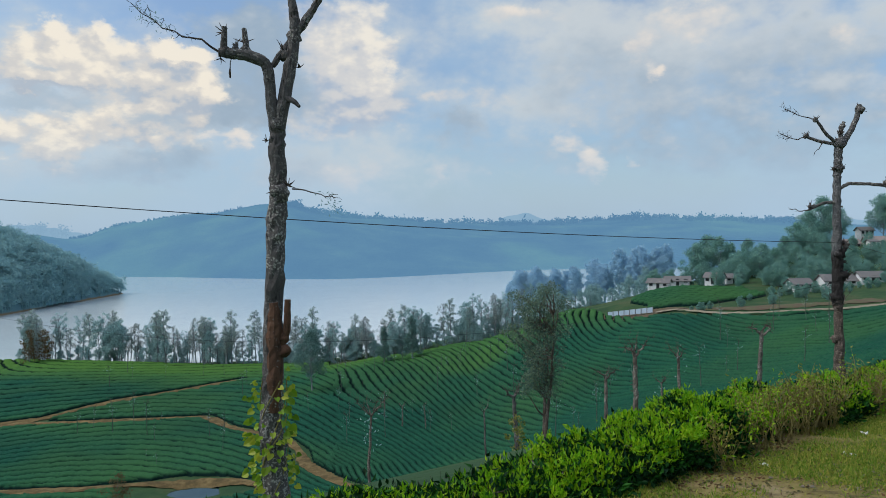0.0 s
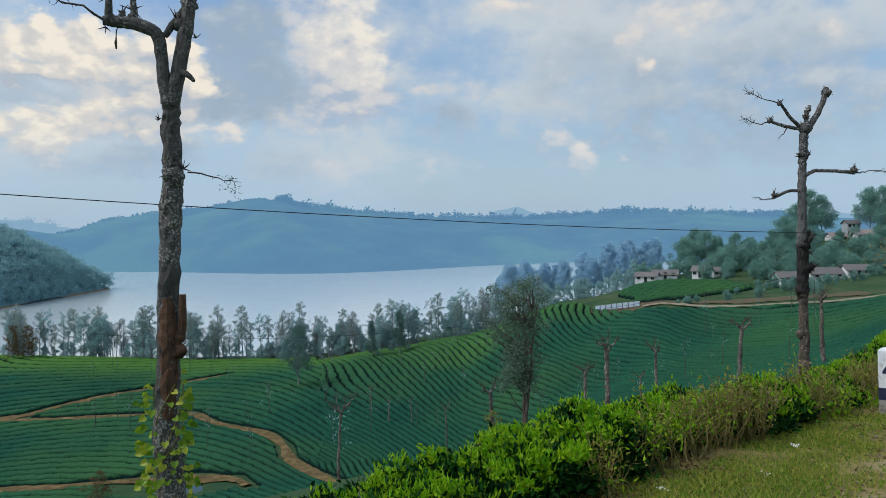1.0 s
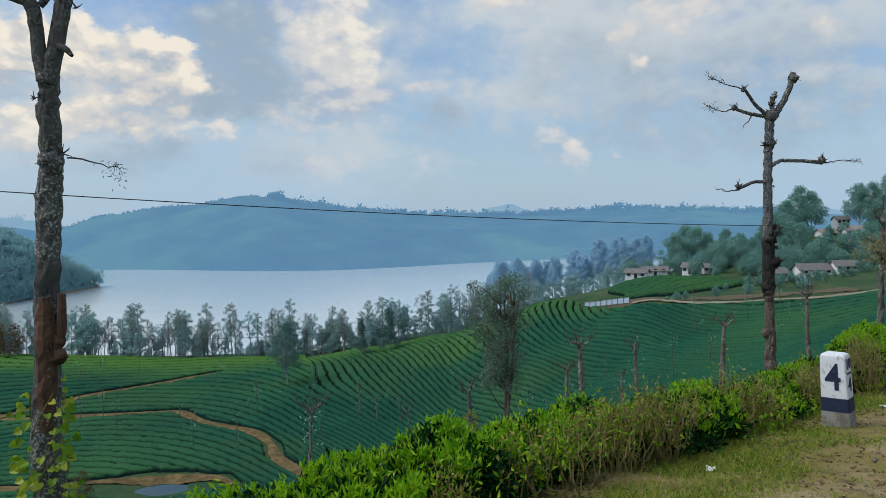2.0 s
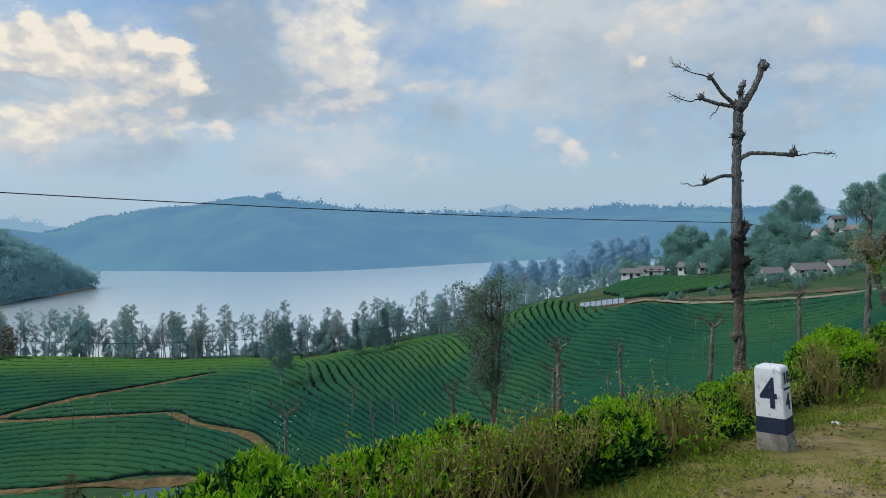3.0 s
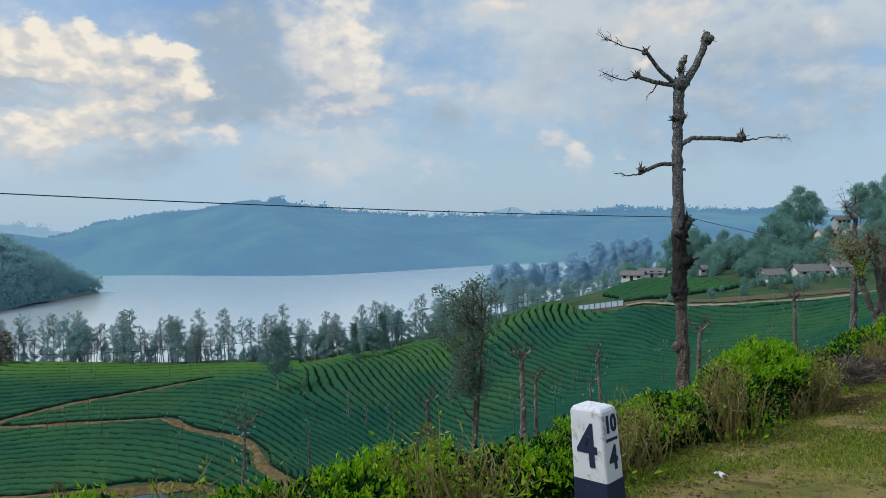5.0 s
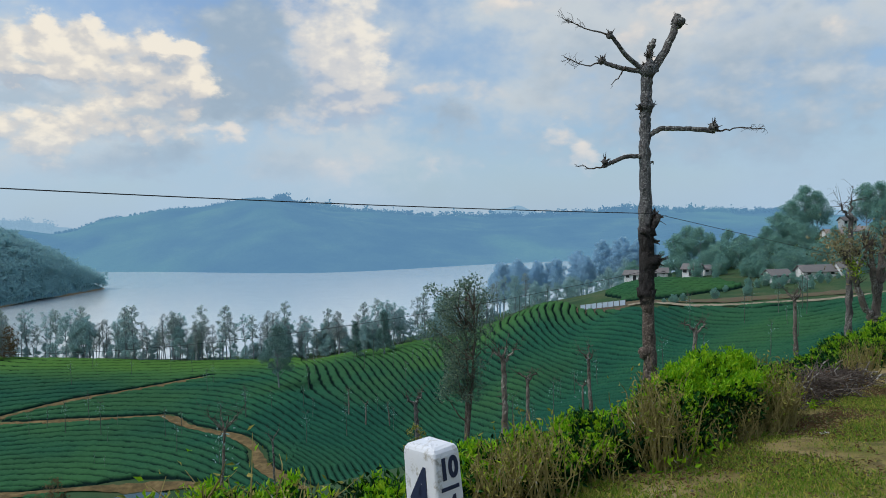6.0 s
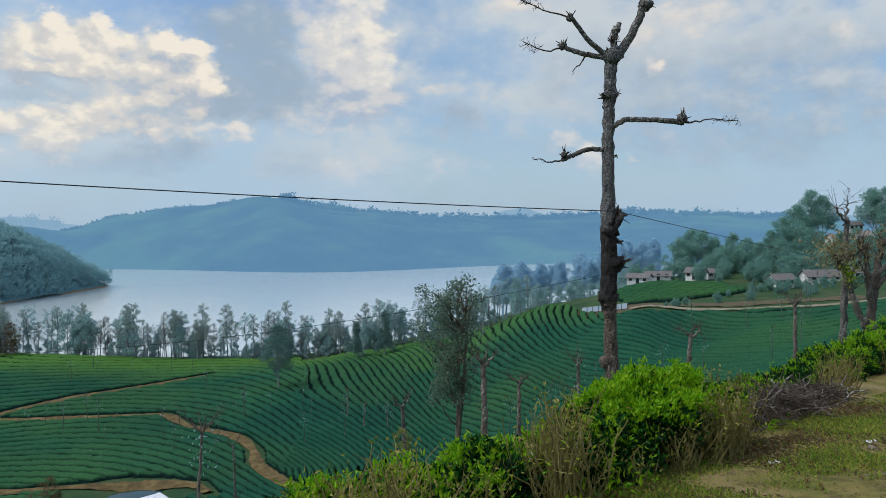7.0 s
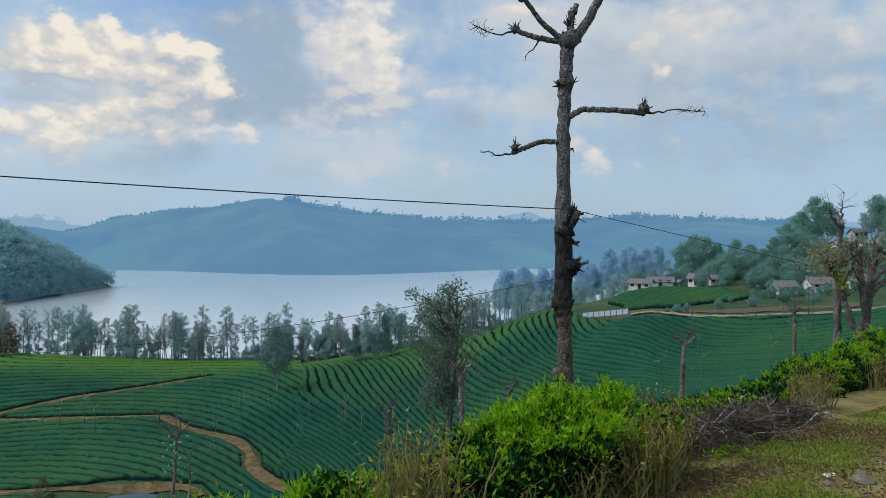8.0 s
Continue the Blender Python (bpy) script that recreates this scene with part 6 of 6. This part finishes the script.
def dry_shrub(s, n, length, depth, height, seed, label, stems=90, leafn=260, fresh=0, mat=None):
    rng = np.random.default_rng(seed)
    ob = thing("dry_shrub", label, "shrub", group="dry shrubs in the hedge")
    ob.matrix_world = place_frame(s, n)
    b = Build()
    tips = []
    for _ in range(stems):
        f = np.array([rng.uniform(-0.5, 0.5) * length * 0.8, rng.uniform(-0.5, 0.5) * depth * 0.8, -0.08])
        h = height * rng.uniform(0.55, 1.08)
        e = f + np.array([rng.normal() * 0.13, rng.normal() * 0.10, h])
        q = bend(f, e, 6, rng, 0.024)
        r = rng.uniform(0.004, 0.011)
        tube(b, q, np.linspace(r, r * 0.45, 6), 4, cap=False)
        for i in (3, 4, 5):
            if rng.uniform() < 0.8:
                t = q[i] + rng.standard_normal(3) * (0.06, 0.06, 0.04) + (0, 0, 0.09)
                tube(b, bend(q[i], t, 3, rng, 0.008), [0.0035, 0.003, 0.0015], 3, cap=False)
                tips.append(t)
        tips.append(e)
    part("stem", b, mat or M_TWIG, ob, "thin dry woody stems")
    tips = np.array(tips)
    if leafn:
        b = Build()
        k = rng.integers(0, len(tips), leafn)
        leaves(b, tips[k] + rng.standard_normal((leafn, 3)) * 0.035, rng.standard_normal((leafn, 3)) + (0, 0, 0.3), 0.042, 0.017, rng)
        part("dry_leaf", b, M_DRYLEAF, ob, "small olive and straw leaves")
    if fresh:
        b = Build()
        k = rng.integers(0, len(tips), fresh)
        leaves(b, tips[k] * (1, 1, 0.96) + rng.standard_normal((fresh, 3)) * 0.05, rng.standard_normal((fresh, 3)) + (0, 0, 0.6), 0.05, 0.02, rng)
        part("fresh_leaf", b, M_TEA_NEW, ob, "fresh green leaves")
    return ob


G1 = "dense clipped tea bush with bright young tips"
G2 = "dark glossy tea bush in the verge hedge"
G3 = "tall rounded tea bush with yellow-green top"
D1 = "dry olive twiggy shrub filling a hedge gap"
D2 = "thicket of bare brown stems in the hedge"
for k, (s, n, l, d, h, o, y, lab) in enumerate((
        (-3.2, 2.95, 1.4, 0.96, 0.34, 1600, 900, G1),
        (-1.9, 2.95, 1.4, 0.96, 0.34, 1800, 1000, G1),
        (-0.6, 3.0, 1.4, 0.96, 0.24, 2300, 1700, G1),
        (0.5, 2.95, 1.3, 0.96, 0.16, 2600, 1900, G1),
        (1.5, 2.9, 1.3, 0.9, 0.14, 3200, 1900, G1),
        (2.5, 2.85, 1.3, 0.9, 0.21, 3600, 1900, G1),
        (3.45, 2.8, 1.25, 0.92, 0.34, 3600, 1900, G1),
        (4.4, 2.85, 1.2, 0.92, 0.42, 3600, 2000, G1),
        (5.3, 3.0, 1.2, 0.9, 0.33, 3600, 2000, G2),
        (6.15, 3.0, 1.1, 0.9, 0.35, 3600, 2000, G2),
        (7.25, 2.75, 1.25, 0.85, 0.36, 5200, 1800, G2),
        (8.35, 3.05, 0.9, 0.72, 0.28, 2200, 1000, G2),
        (9.35, 2.75, 1.15, 0.72, 0.25, 3300, 1300, G2),
        (10.35, 2.95, 1.1, 0.8, 0.29, 2800, 1600, G1),
        (11.4, 2.9, 1.2, 0.75, 0.32, 3200, 1500, G2),
        (12.45, 2.85, 1.0, 0.8, 0.44, 4000, 800, G3),
        (13.25, 2.95, 1.1, 0.95, 0.64, 5000, 2900, G3),
        (14.1, 3.0, 0.95, 0.9, 0.58, 3600, 2200, G3),
        (17.8, 4.5, 1.5, 1.0, 0.10, 2200, 1700, G1),
        (19.2, 4.4, 1.5, 1.0, 0.12, 2400, 1700, G1),
        (20.5, 4.1, 1.5, 1.1, 0.24, 3600, 1100, G3),
        (21.7, 4.1, 1.6, 1.2, 0.44, 4200, 1100, G3),
        (23.0, 4.1, 1.7, 1.3, 0.58, 4200, 700, G3),
        (24.5, 4.1, 1.9, 1.3, 0.68, 4000, 700, G3),
        (26.2, 4.1, 2.0, 1.3, 0.74, 3600, 600, G3),
        (28.0, 4.1, 2.2, 1.4, 0.78, 3200, 500, G3))):
    tea_bush(s, n, l, d, h, 200 + k, lab, o, y)
for k, (s, n, l, d, h, st, lf, fr, lab) in enumerate((
        (4.0, 2.35, 0.25, 0.25, 0.42, 18, 170, 40, D1),
        (4.75, 2.45, 0.4, 0.35, 0.56, 22, 200, 160, D1),
        (5.4, 2.55, 0.6, 0.45, 0.56, 50, 360, 160, D1),
        (5.95, 2.55, 0.6, 0.45, 0.60, 76, 420, 120, D2),
        (6.45, 2.5, 0.35, 0.38, 0.64, 66, 420, 60, D1),
        (6.95, 2.5, 0.14, 0.14, 0.66, 16, 60, 0, D2),
        (8.0, 2.5, 0.5, 0.4, 0.62, 60, 260, 130, D1),
        (8.35, 2.4, 0.4, 0.35, 0.50, 44, 220, 60, D1),
        (9.75, 2.45, 0.35, 0.4, 0.52, 60, 240, 20, D2),
        (10.3, 2.6, 0.5, 0.45, 0.56, 90, 420, 20, D1),
        (11.1, 2.6, 0.25, 0.3, 0.40, 24, 120, 60, D2),
        (11.75, 2.5, 0.5, 0.42, 0.74, 130, 460, 20, D1),
        (12.5, 2.4, 0.7, 0.3, 0.36, 16, 40, 40, D2),
        (13.3, 2.45, 0.7, 0.3, 0.46, 44, 90, 10, D2),
        (13.95, 2.5, 0.7, 0.45, 0.60, 130, 420, 20, D2),
        (14.55, 2.75, 0.5, 0.6, 0.66, 110, 420, 20, D2),
        (14.95, 3.0, 0.35, 0.5, 0.56, 50, 240, 0, D1),
        (19.0, 3.25, 0.45, 0.4, 0.50, 46, 70, 0, D2),
        (19.5, 3.35, 0.5, 0.4, 0.60, 60, 90, 0, D2),
        (22.2, 3.3, 0.6, 0.5, 0.7, 50, 120, 0, D2))):
    dry_shrub(s, n, l, d, h, 300 + k, lab, st, lf, fr)


def brush_pile(s, n, length, depth, height, seed):
    rng = np.random.default_rng(seed)
    ob = thing("brush_pile", "heap of cut dark brushwood beside the hedge", "brushwood")
    ob.matrix_world = place_frame(s, n)
    b = Build()
    for _ in range(620):
        c = np.array([rng.uniform(-0.5, 0.5) * length, rng.normal() * depth * 0.2, 0])
        top = height * (1 - (2 * abs(c[0]) / length) ** 2 * 0.75) * (1 - min(1, abs(c[1]) / depth) * 0.6)
        c[2] = rng.uniform(-0.05, 1) * top
        v = rng.standard_normal(3) * (1, 0.8, 0.3)
        v /= np.linalg.norm(v)
        L = rng.uniform(0.15, 0.55)
        r = rng.uniform(0.003, 0.009)
        tube(b, bend(c - v * L / 2, c + v * L / 2, 5, rng, 0.025), np.linspace(r, r * 0.4, 5), 4, cap=False)
    part("stick", b, M_TWIG_DARK, ob)
    b = Build()
    for _ in range(46):
        c = np.array([rng.uniform(-0.48, 0.48) * length, rng.normal() * depth * 0.2 - 0.1, 0])
        c[2] = height * (1 - (2 * abs(c[0]) / length) ** 2 * 0.75) * rng.uniform(0.5, 1.05)
        v = rng.standard_normal(3) * (1, 0.7, 0.45)
        v /= np.linalg.norm(v)
        L = rng.uniform(0.3, 0.8)
        r = rng.uniform(0.005, 0.010)
        tube(b, bend(c - v * L / 2, c + v * L / 2, 6, rng, 0.03), np.linspace(r, r * 0.45, 6), 5, cap=False)
    part("stick", b, M_BARK_GREY, ob, "pale bleached sticks")
    b = Build()
    k = 900
    p = rng.standard_normal((k, 3)) * (length * 0.28, depth * 0.22, 0.07) + (0, 0, 0.07)
    leaves(b, p, rng.standard_normal((k, 3)), 0.05, 0.02, rng)
    part("dead_leaf", b, M_RUST, ob, "brown dead leaves")


brush_pile(16.0, 3.0, 2.0, 0.9, 0.42, 401)
brush_pile(17.7, 3.15, 1.5, 0.8, 0.26, 402)


# grass and fallen leaf on the verge
def verge_grass():
    rng = np.random.default_rng(61)
    b = Build()
    N = 200000
    s = rng.uniform(2.0, 26, N)
    n = 0.8 + 1.95 * rng.beta(1.5, 1.05, N)
    x, y = along(s, n)
    patch = 0.5 * (n - 1.5) + np.sin(x * 2.6 + 1.1 * np.sin(y * 1.9)) + np.sin(y * 3.1 + 0.9 * np.sin(x * 3.7)) + 0.5 * np.sin(x * 7.1 + 2 * np.sin(y * 6.3)) + 0.8 * rng.standard_normal(N)
    ok = patch + 0.9 * np.sin(x * 0.9 + 1.2 * np.sin(y * 0.7 + 1)) > 0.30 + 0.6 * np.clip((s - 12) / 3, 0, 1)
    x, y, s = x[ok], y[ok], s[ok]
    m = len(x)
    z = land(x, y) + 0.045
    p = np.stack([x, y, z], 1)
    ax = rng.standard_normal((m, 3)) * 0.55 + (0, 0, 0.8)
    leaves(b, p, ax, 0.05, 0.009, rng, 0.4)
    tagged(part("grass", b, M_GRASS), "short patchy yellow-green grass on the verge", "grass", kind="stuff")
    b = Build()
    N = 9000
    s = rng.uniform(2.5, 24, N)
    n = np.where(rng.uniform(0, 1, N) < 0.6, 2.55 - np.abs(rng.standard_normal(N)) * 0.35, rng.uniform(0.8, 2.5, N))
    s = np.concatenate([s, rng.uniform(12, 22, 14000)])
    n = np.concatenate([n, 2.75 - np.abs(rng.standard_normal(14000)) * 0.75])
    N = len(s)
    x, y = along(s, n)
    p = np.stack([x, y, land(x, y) + 0.062], 1)
    leaves(b, p, rng.standard_normal((N, 3)) * (1, 1, 0.2), 0.042, 0.018, rng, 0.15)
    tagged(part("leaf_litter", b, M_RUST), "scattered brown fallen leaves and twigs", "leaf litter", kind="stuff")
    b = Build()
    N = 1300
    s = 2.5 + 21 * rng.uniform(0, 1, N) ** 1.3
    n = 0.6 + 1.9 * rng.beta(1.0, 1.8, N)
    x, y = along(s, n)
    z = land(x, y) + 0.055
    for i in range(N):
        r = rng.uniform(0.004, 0.012) * rng.choice((1, 1, 1, 1.8))
        c = np.array([x[i], y[i], z[i]])
        tube(b, [c - (0, 0, r * 0.6), c, c + (0, 0, r * 0.6)], [r * 0.6, r, r * 0.5], 5, rng, 0.2)
    tagged(part("gravel", b, M_ROCK), "loose grey stones and gravel on earth", "gravel", kind="stuff")
    # seedlings and weeds at the hedge foot
    b = Build()
    for s0, n0, k, h in ((8.55, 2.35, 60, 0.30), (8.2, 2.3, 40, 0.24), (9.35, 2.35, 50, 0.25), (9.75, 2.25, 30, 0.16), (12.3, 2.35, 40, 0.2), (7.6, 2.35, 30, 0.3), (15.6, 2.7, 40, 0.16), (11.6, 2.3, 30, 0.18)):
        x, y = along(s0 + rng.normal(size=k) * 0.18, n0 + rng.normal(size=k) * 0.09)
        p = np.stack([x, y, land(x, y) + rng.uniform(0.05, h, k)], 1)
        leaves(b, p, rng.standard_normal((k, 3)) + (0, 0, 0.5), 0.075, 0.03, rng)
    tagged(part("weeds", b, M_TEA_NEW), "low green seedlings at the hedge foot", "weeds", kind="stuff")


verge_grass()


def litter(s, n, size, seed, label):
    rng = np.random.default_rng(seed)
    x, y = along(s, n)
    b = Build()
    g = np.linspace(-1, 1, 5)
    vs = [(u * size, v * size * 0.6, 0.012 + 0.006 * math.sin(3 * u + seed) * math.cos(2.5 * v) + rng.normal() * 0.003) for u in g for v in g]
    vs += [(u, v, w - 0.004) for u, v, w in vs]
    fs = []
    for i in range(4):
        for j in range(4):
            q = (i * 5 + j, i * 5 + j + 1, (i + 1) * 5 + j + 1, (i + 1) * 5 + j)
            fs += [tuple(reversed(q)), tuple(k + 25 for k in q)]
    b.add(vs, fs)
    ob = tagged(part("litter", b, M_PAPER), label, "litter")
    ob.matrix_world = Matrix.Translation((x, y, land1(x, y) + 0.05)) @ Euler((0, 0, rng.uniform(0, 6))).to_matrix().to_4x4()


for s, n, z, sd in ((6.4, 2.0, 0.06, 1), (5.2, 1.75, 0.05, 2), (14.0, 2.0, 0.055, 3), (19.6, 2.5, 0.06, 4), (10.4, 1.9, 0.05, 5), (4.3, 2.1, 0.045, 6), (15.5, 1.72, 0.06, 7)):
    litter(s, n, z, sd, "crumpled scrap of white paper on the verge")


def field_stone(s, n, r, seed):
    rng = np.random.default_rng(seed)
    x, y = along(s, n)
    bm = bmesh.new()
    bmesh.ops.create_icosphere(bm, subdivisions=2, radius=r)
    for v in bm.verts:
        v.co *= 1 + 0.22 * noise.noise(v.co * 9 + Vector((seed, 0, 0)))
        v.co.z *= 0.6
    me = bpy.data.meshes.new("stone")
    bm.to_mesh(me)
    bm.free()
    me.materials.append(M_ROCK)
    ob = tagged(new("stone", me), "rough grey stone lying on the verge", "stone", "stones on the verge")
    ob.location = (x, y, land1(x, y) + 0.05 + r * 0.25)


for k, (s, n, r) in enumerate(((15.45, 1.45, 0.085), (15.75, 1.55, 0.05), (15.2, 1.62, 0.04))):
    field_stone(s, n, r, k)


# ------------------------------------------------------------------ houses
def box(b, x0, x1, y0, y1, z0, z1):
    b.add([(x0, y0, z0), (x1, y0, z0), (x1, y1, z0), (x0, y1, z0), (x0, y0, z1), (x1, y0, z1), (x1, y1, z1), (x0, y1, z1)],
          [(0, 3, 2, 1), (4, 5, 6, 7), (0, 1, 5, 4), (1, 2, 6, 5), (2, 3, 7, 6), (3, 0, 4, 7)])


def house(q, d, w, dep, hw, hr, turn, roof_mat, label, lift=0.0, openings=3):
    x, y = 3 + q * d, 2 + d
    ob = thing("house", label, "house", group="hillside houses")
    z = land1(x, y) + lift
    ob.matrix_world = Matrix.Translation((x, y, z)) @ Euler((0, 0, radians(turn))).to_matrix().to_4x4()
    b = Build()
    box(b, -w / 2, w / 2, -dep / 2, dep / 2, -3.0, hw)
    b.add([(-w / 2, -dep / 2, hw), (-w / 2, dep / 2, hw), (-w / 2, 0, hw + hr), (-w / 2 + 0.2, -dep / 2, hw), (-w / 2 + 0.2, dep / 2, hw), (-w / 2 + 0.2, 0, hw + hr)], [(0, 2, 1), (3, 4, 5), (0, 3, 5, 2), (2, 5, 4, 1)])
    b.add([(w / 2, -dep / 2, hw), (w / 2, dep / 2, hw), (w / 2, 0, hw + hr), (w / 2 - 0.2, -dep / 2, hw), (w / 2 - 0.2, dep / 2, hw), (w / 2 - 0.2, 0, hw + hr)], [(0, 1, 2), (3, 5, 4), (0, 2, 5, 3), (2, 1, 4, 5)])
    part("wall", b, M_WALL, ob)
    b = Build()
    e, t = 0.5, 0.16
    for sg in (-1, 1):
        y1, z1 = sg * (dep / 2 + e), hw - e * hr / (dep / 2)
        b.add([(-w / 2 - e, 0, hw + hr + t), (w / 2 + e, 0, hw + hr + t), (w / 2 + e, y1, z1 + t), (-w / 2 - e, y1, z1 + t), (-w / 2 - e, 0, hw + hr + 0.01), (w / 2 + e, 0, hw + hr + 0.01), (w / 2 + e, y1, z1), (-w / 2 - e, y1, z1)],
              [(0, 1, 2, 3), (4, 7, 6, 5), (3, 2, 6, 7), (0, 3, 7, 4), (1, 5, 6, 2)])
    part("roof", b, roof_mat, ob)
    for k in range(openings):
        xx = -w / 2 + w * (k + 0.5) / openings
        if k == openings // 2:
            b = Build()
            box(b, xx - 0.45, xx + 0.45, -dep / 2 - 0.03, -dep / 2 + 0.05, 0.0, 2.0)
            part("door", b, M_DARK, ob, "dark door")
        else:
            b = Build()
            box(b, xx - 0.5, xx + 0.5, -dep / 2 - 0.03, -dep / 2 + 0.05, 0.9, 1.9)
            wd = part("window", b, M_DARK, ob, "dark window")
            b = Build()
            box(b, xx - 0.6, xx + 0.6, -dep / 2 - 0.1, -dep / 2 + 0.02, 0.78, 0.9)
            part("sill", b, M_WALL, wd)
    return ob


house(0.280, 204, 6.0, 4, 1.9, 1.0, -30, M_ROOF, "long low white house with grey roof", 1.0)
house(0.306, 210, 7, 4, 1.5, 1.1, -14, M_ROOF, "low house with a long grey roof", 1.0)
house(0.360, 202, 4.6, 4, 2.1, 1.2, -38, M_ROOF, "small white gabled house above the terrace", 0.6)
house(0.384, 206, 5, 4, 1.7, 1.0, 5, M_ROOF, "small house with a brown-grey roof")
house(0.480, 182, 5.0, 4, 2.0, 1.2, 5, M_ROOF, "small white house under trees")
house(0.536, 184, 9, 4.5, 1.8, 1.4, 0, M_ROOF, "row of white rooms under grey roof")
house(0.582, 182, 6, 4, 1.8, 1.2, -4, M_ROOF, "low white house behind bare trees")
house(0.556, 246, 6, 4, 2.0, 1.3, 6, M_ROOF_RED, "house with a red roof on the hill", -0.8)
house(0.592, 242, 6.5, 4, 2.2, 1.4, -12, M_ROOF_RED, "white house with tiled gables up the hill", -1.0)
house(0.588, 236, 2.6, 2.4, 1.9, 0.5, 0, M_ROOF, "tiny white outhouse on the slope", 0.0, 1)
house(0.578, 272, 5, 4, 2.3, 1.2, 0, M_ROOF, "white house half hidden by trees", 2.5)


def sheeting():
    """The long pale sheet fence at the head of the field."""
    ob = thing("sheet_fence", "long pale blue sheet fence on dark posts", "fence")
    x0, y0, x1, y1 = 37.4, 173.0, 46.0, 163.6
    z0, z1 = land1(x0, y0), land1(x1, y1)
    n = 8
    for k in range(n):
        a, c = k / n, (k + 0.97) / n
        b = Build()
        p = [(x0 + (x1 - x0) * t, y0 + (y1 - y0) * t) for t in (a, c)]
        z = [z0 + (z1 - z0) * t for t in (a, c)]
        hgt = 1.2
        b.add([(p[0][0], p[0][1], z[0] + 0.35), (p[1][0], p[1][1], z[1] + 0.35), (p[1][0], p[1][1], z[1] + 0.35 + hgt), (p[0][0], p[0][1], z[0] + 0.35 + hgt),
               (p[0][0], p[0][1] + 0.05, z[0] + 0.35), (p[1][0], p[1][1] + 0.05, z[1] + 0.35), (p[1][0], p[1][1] + 0.05, z[1] + 0.35 + hgt), (p[0][0], p[0][1] + 0.05, z[0] + 0.35 + hgt)],
              [(0, 1, 2, 3), (4, 7, 6, 5), (0, 4, 5, 1), (3, 2, 6, 7), (0, 3, 7, 4), (1, 5, 6, 2)])
        part("sheet", b, M_BLUE, ob)
    for k in range(n + 1):
        t = k / n
        x, y = x0 + (x1 - x0) * t, y0 + (y1 - y0) * t - 0.1
        b = Build()
        tube(b, [(x, y, land1(x, y) - 0.4), (x, y, z0 + (z1 - z0) * t + 1.75)], [0.07, 0.07], 6)
        part("post", b, M_BARK, ob)


sheeting()


# ------------------------------------------------------------------ power line
def wire(p0, p1, sag, label, r=0.007):
    p0, p1 = np.array(p0), np.array(p1)
    t = np.linspace(0, 1, 60)[:, None]
    p = p0 * (1 - t) + p1 * t
    p[:, 2] -= sag * 4 * (t * (1 - t))[:, 0]
    b = Build()
    tube(b, p, np.full(60, r), 6)
    tagged(part("power_line", b, M_WIRE), label, "cable")


HOOK = (8.9, 15.95, 1.78)
wire(HOOK, (-31.0, -3.0, 5.9), 0.73, "thin black overhead wire tied to a tree")
wire((8.9, 16.05, 0.81), (-31.0, 29.8, 1.62), 2.56, "slack thin wire slung low across the slope", 0.004)
wire(HOOK, (34.0, 38.0, -2.53), 0.02, "thin black overhead wire running to the houses", 0.005)
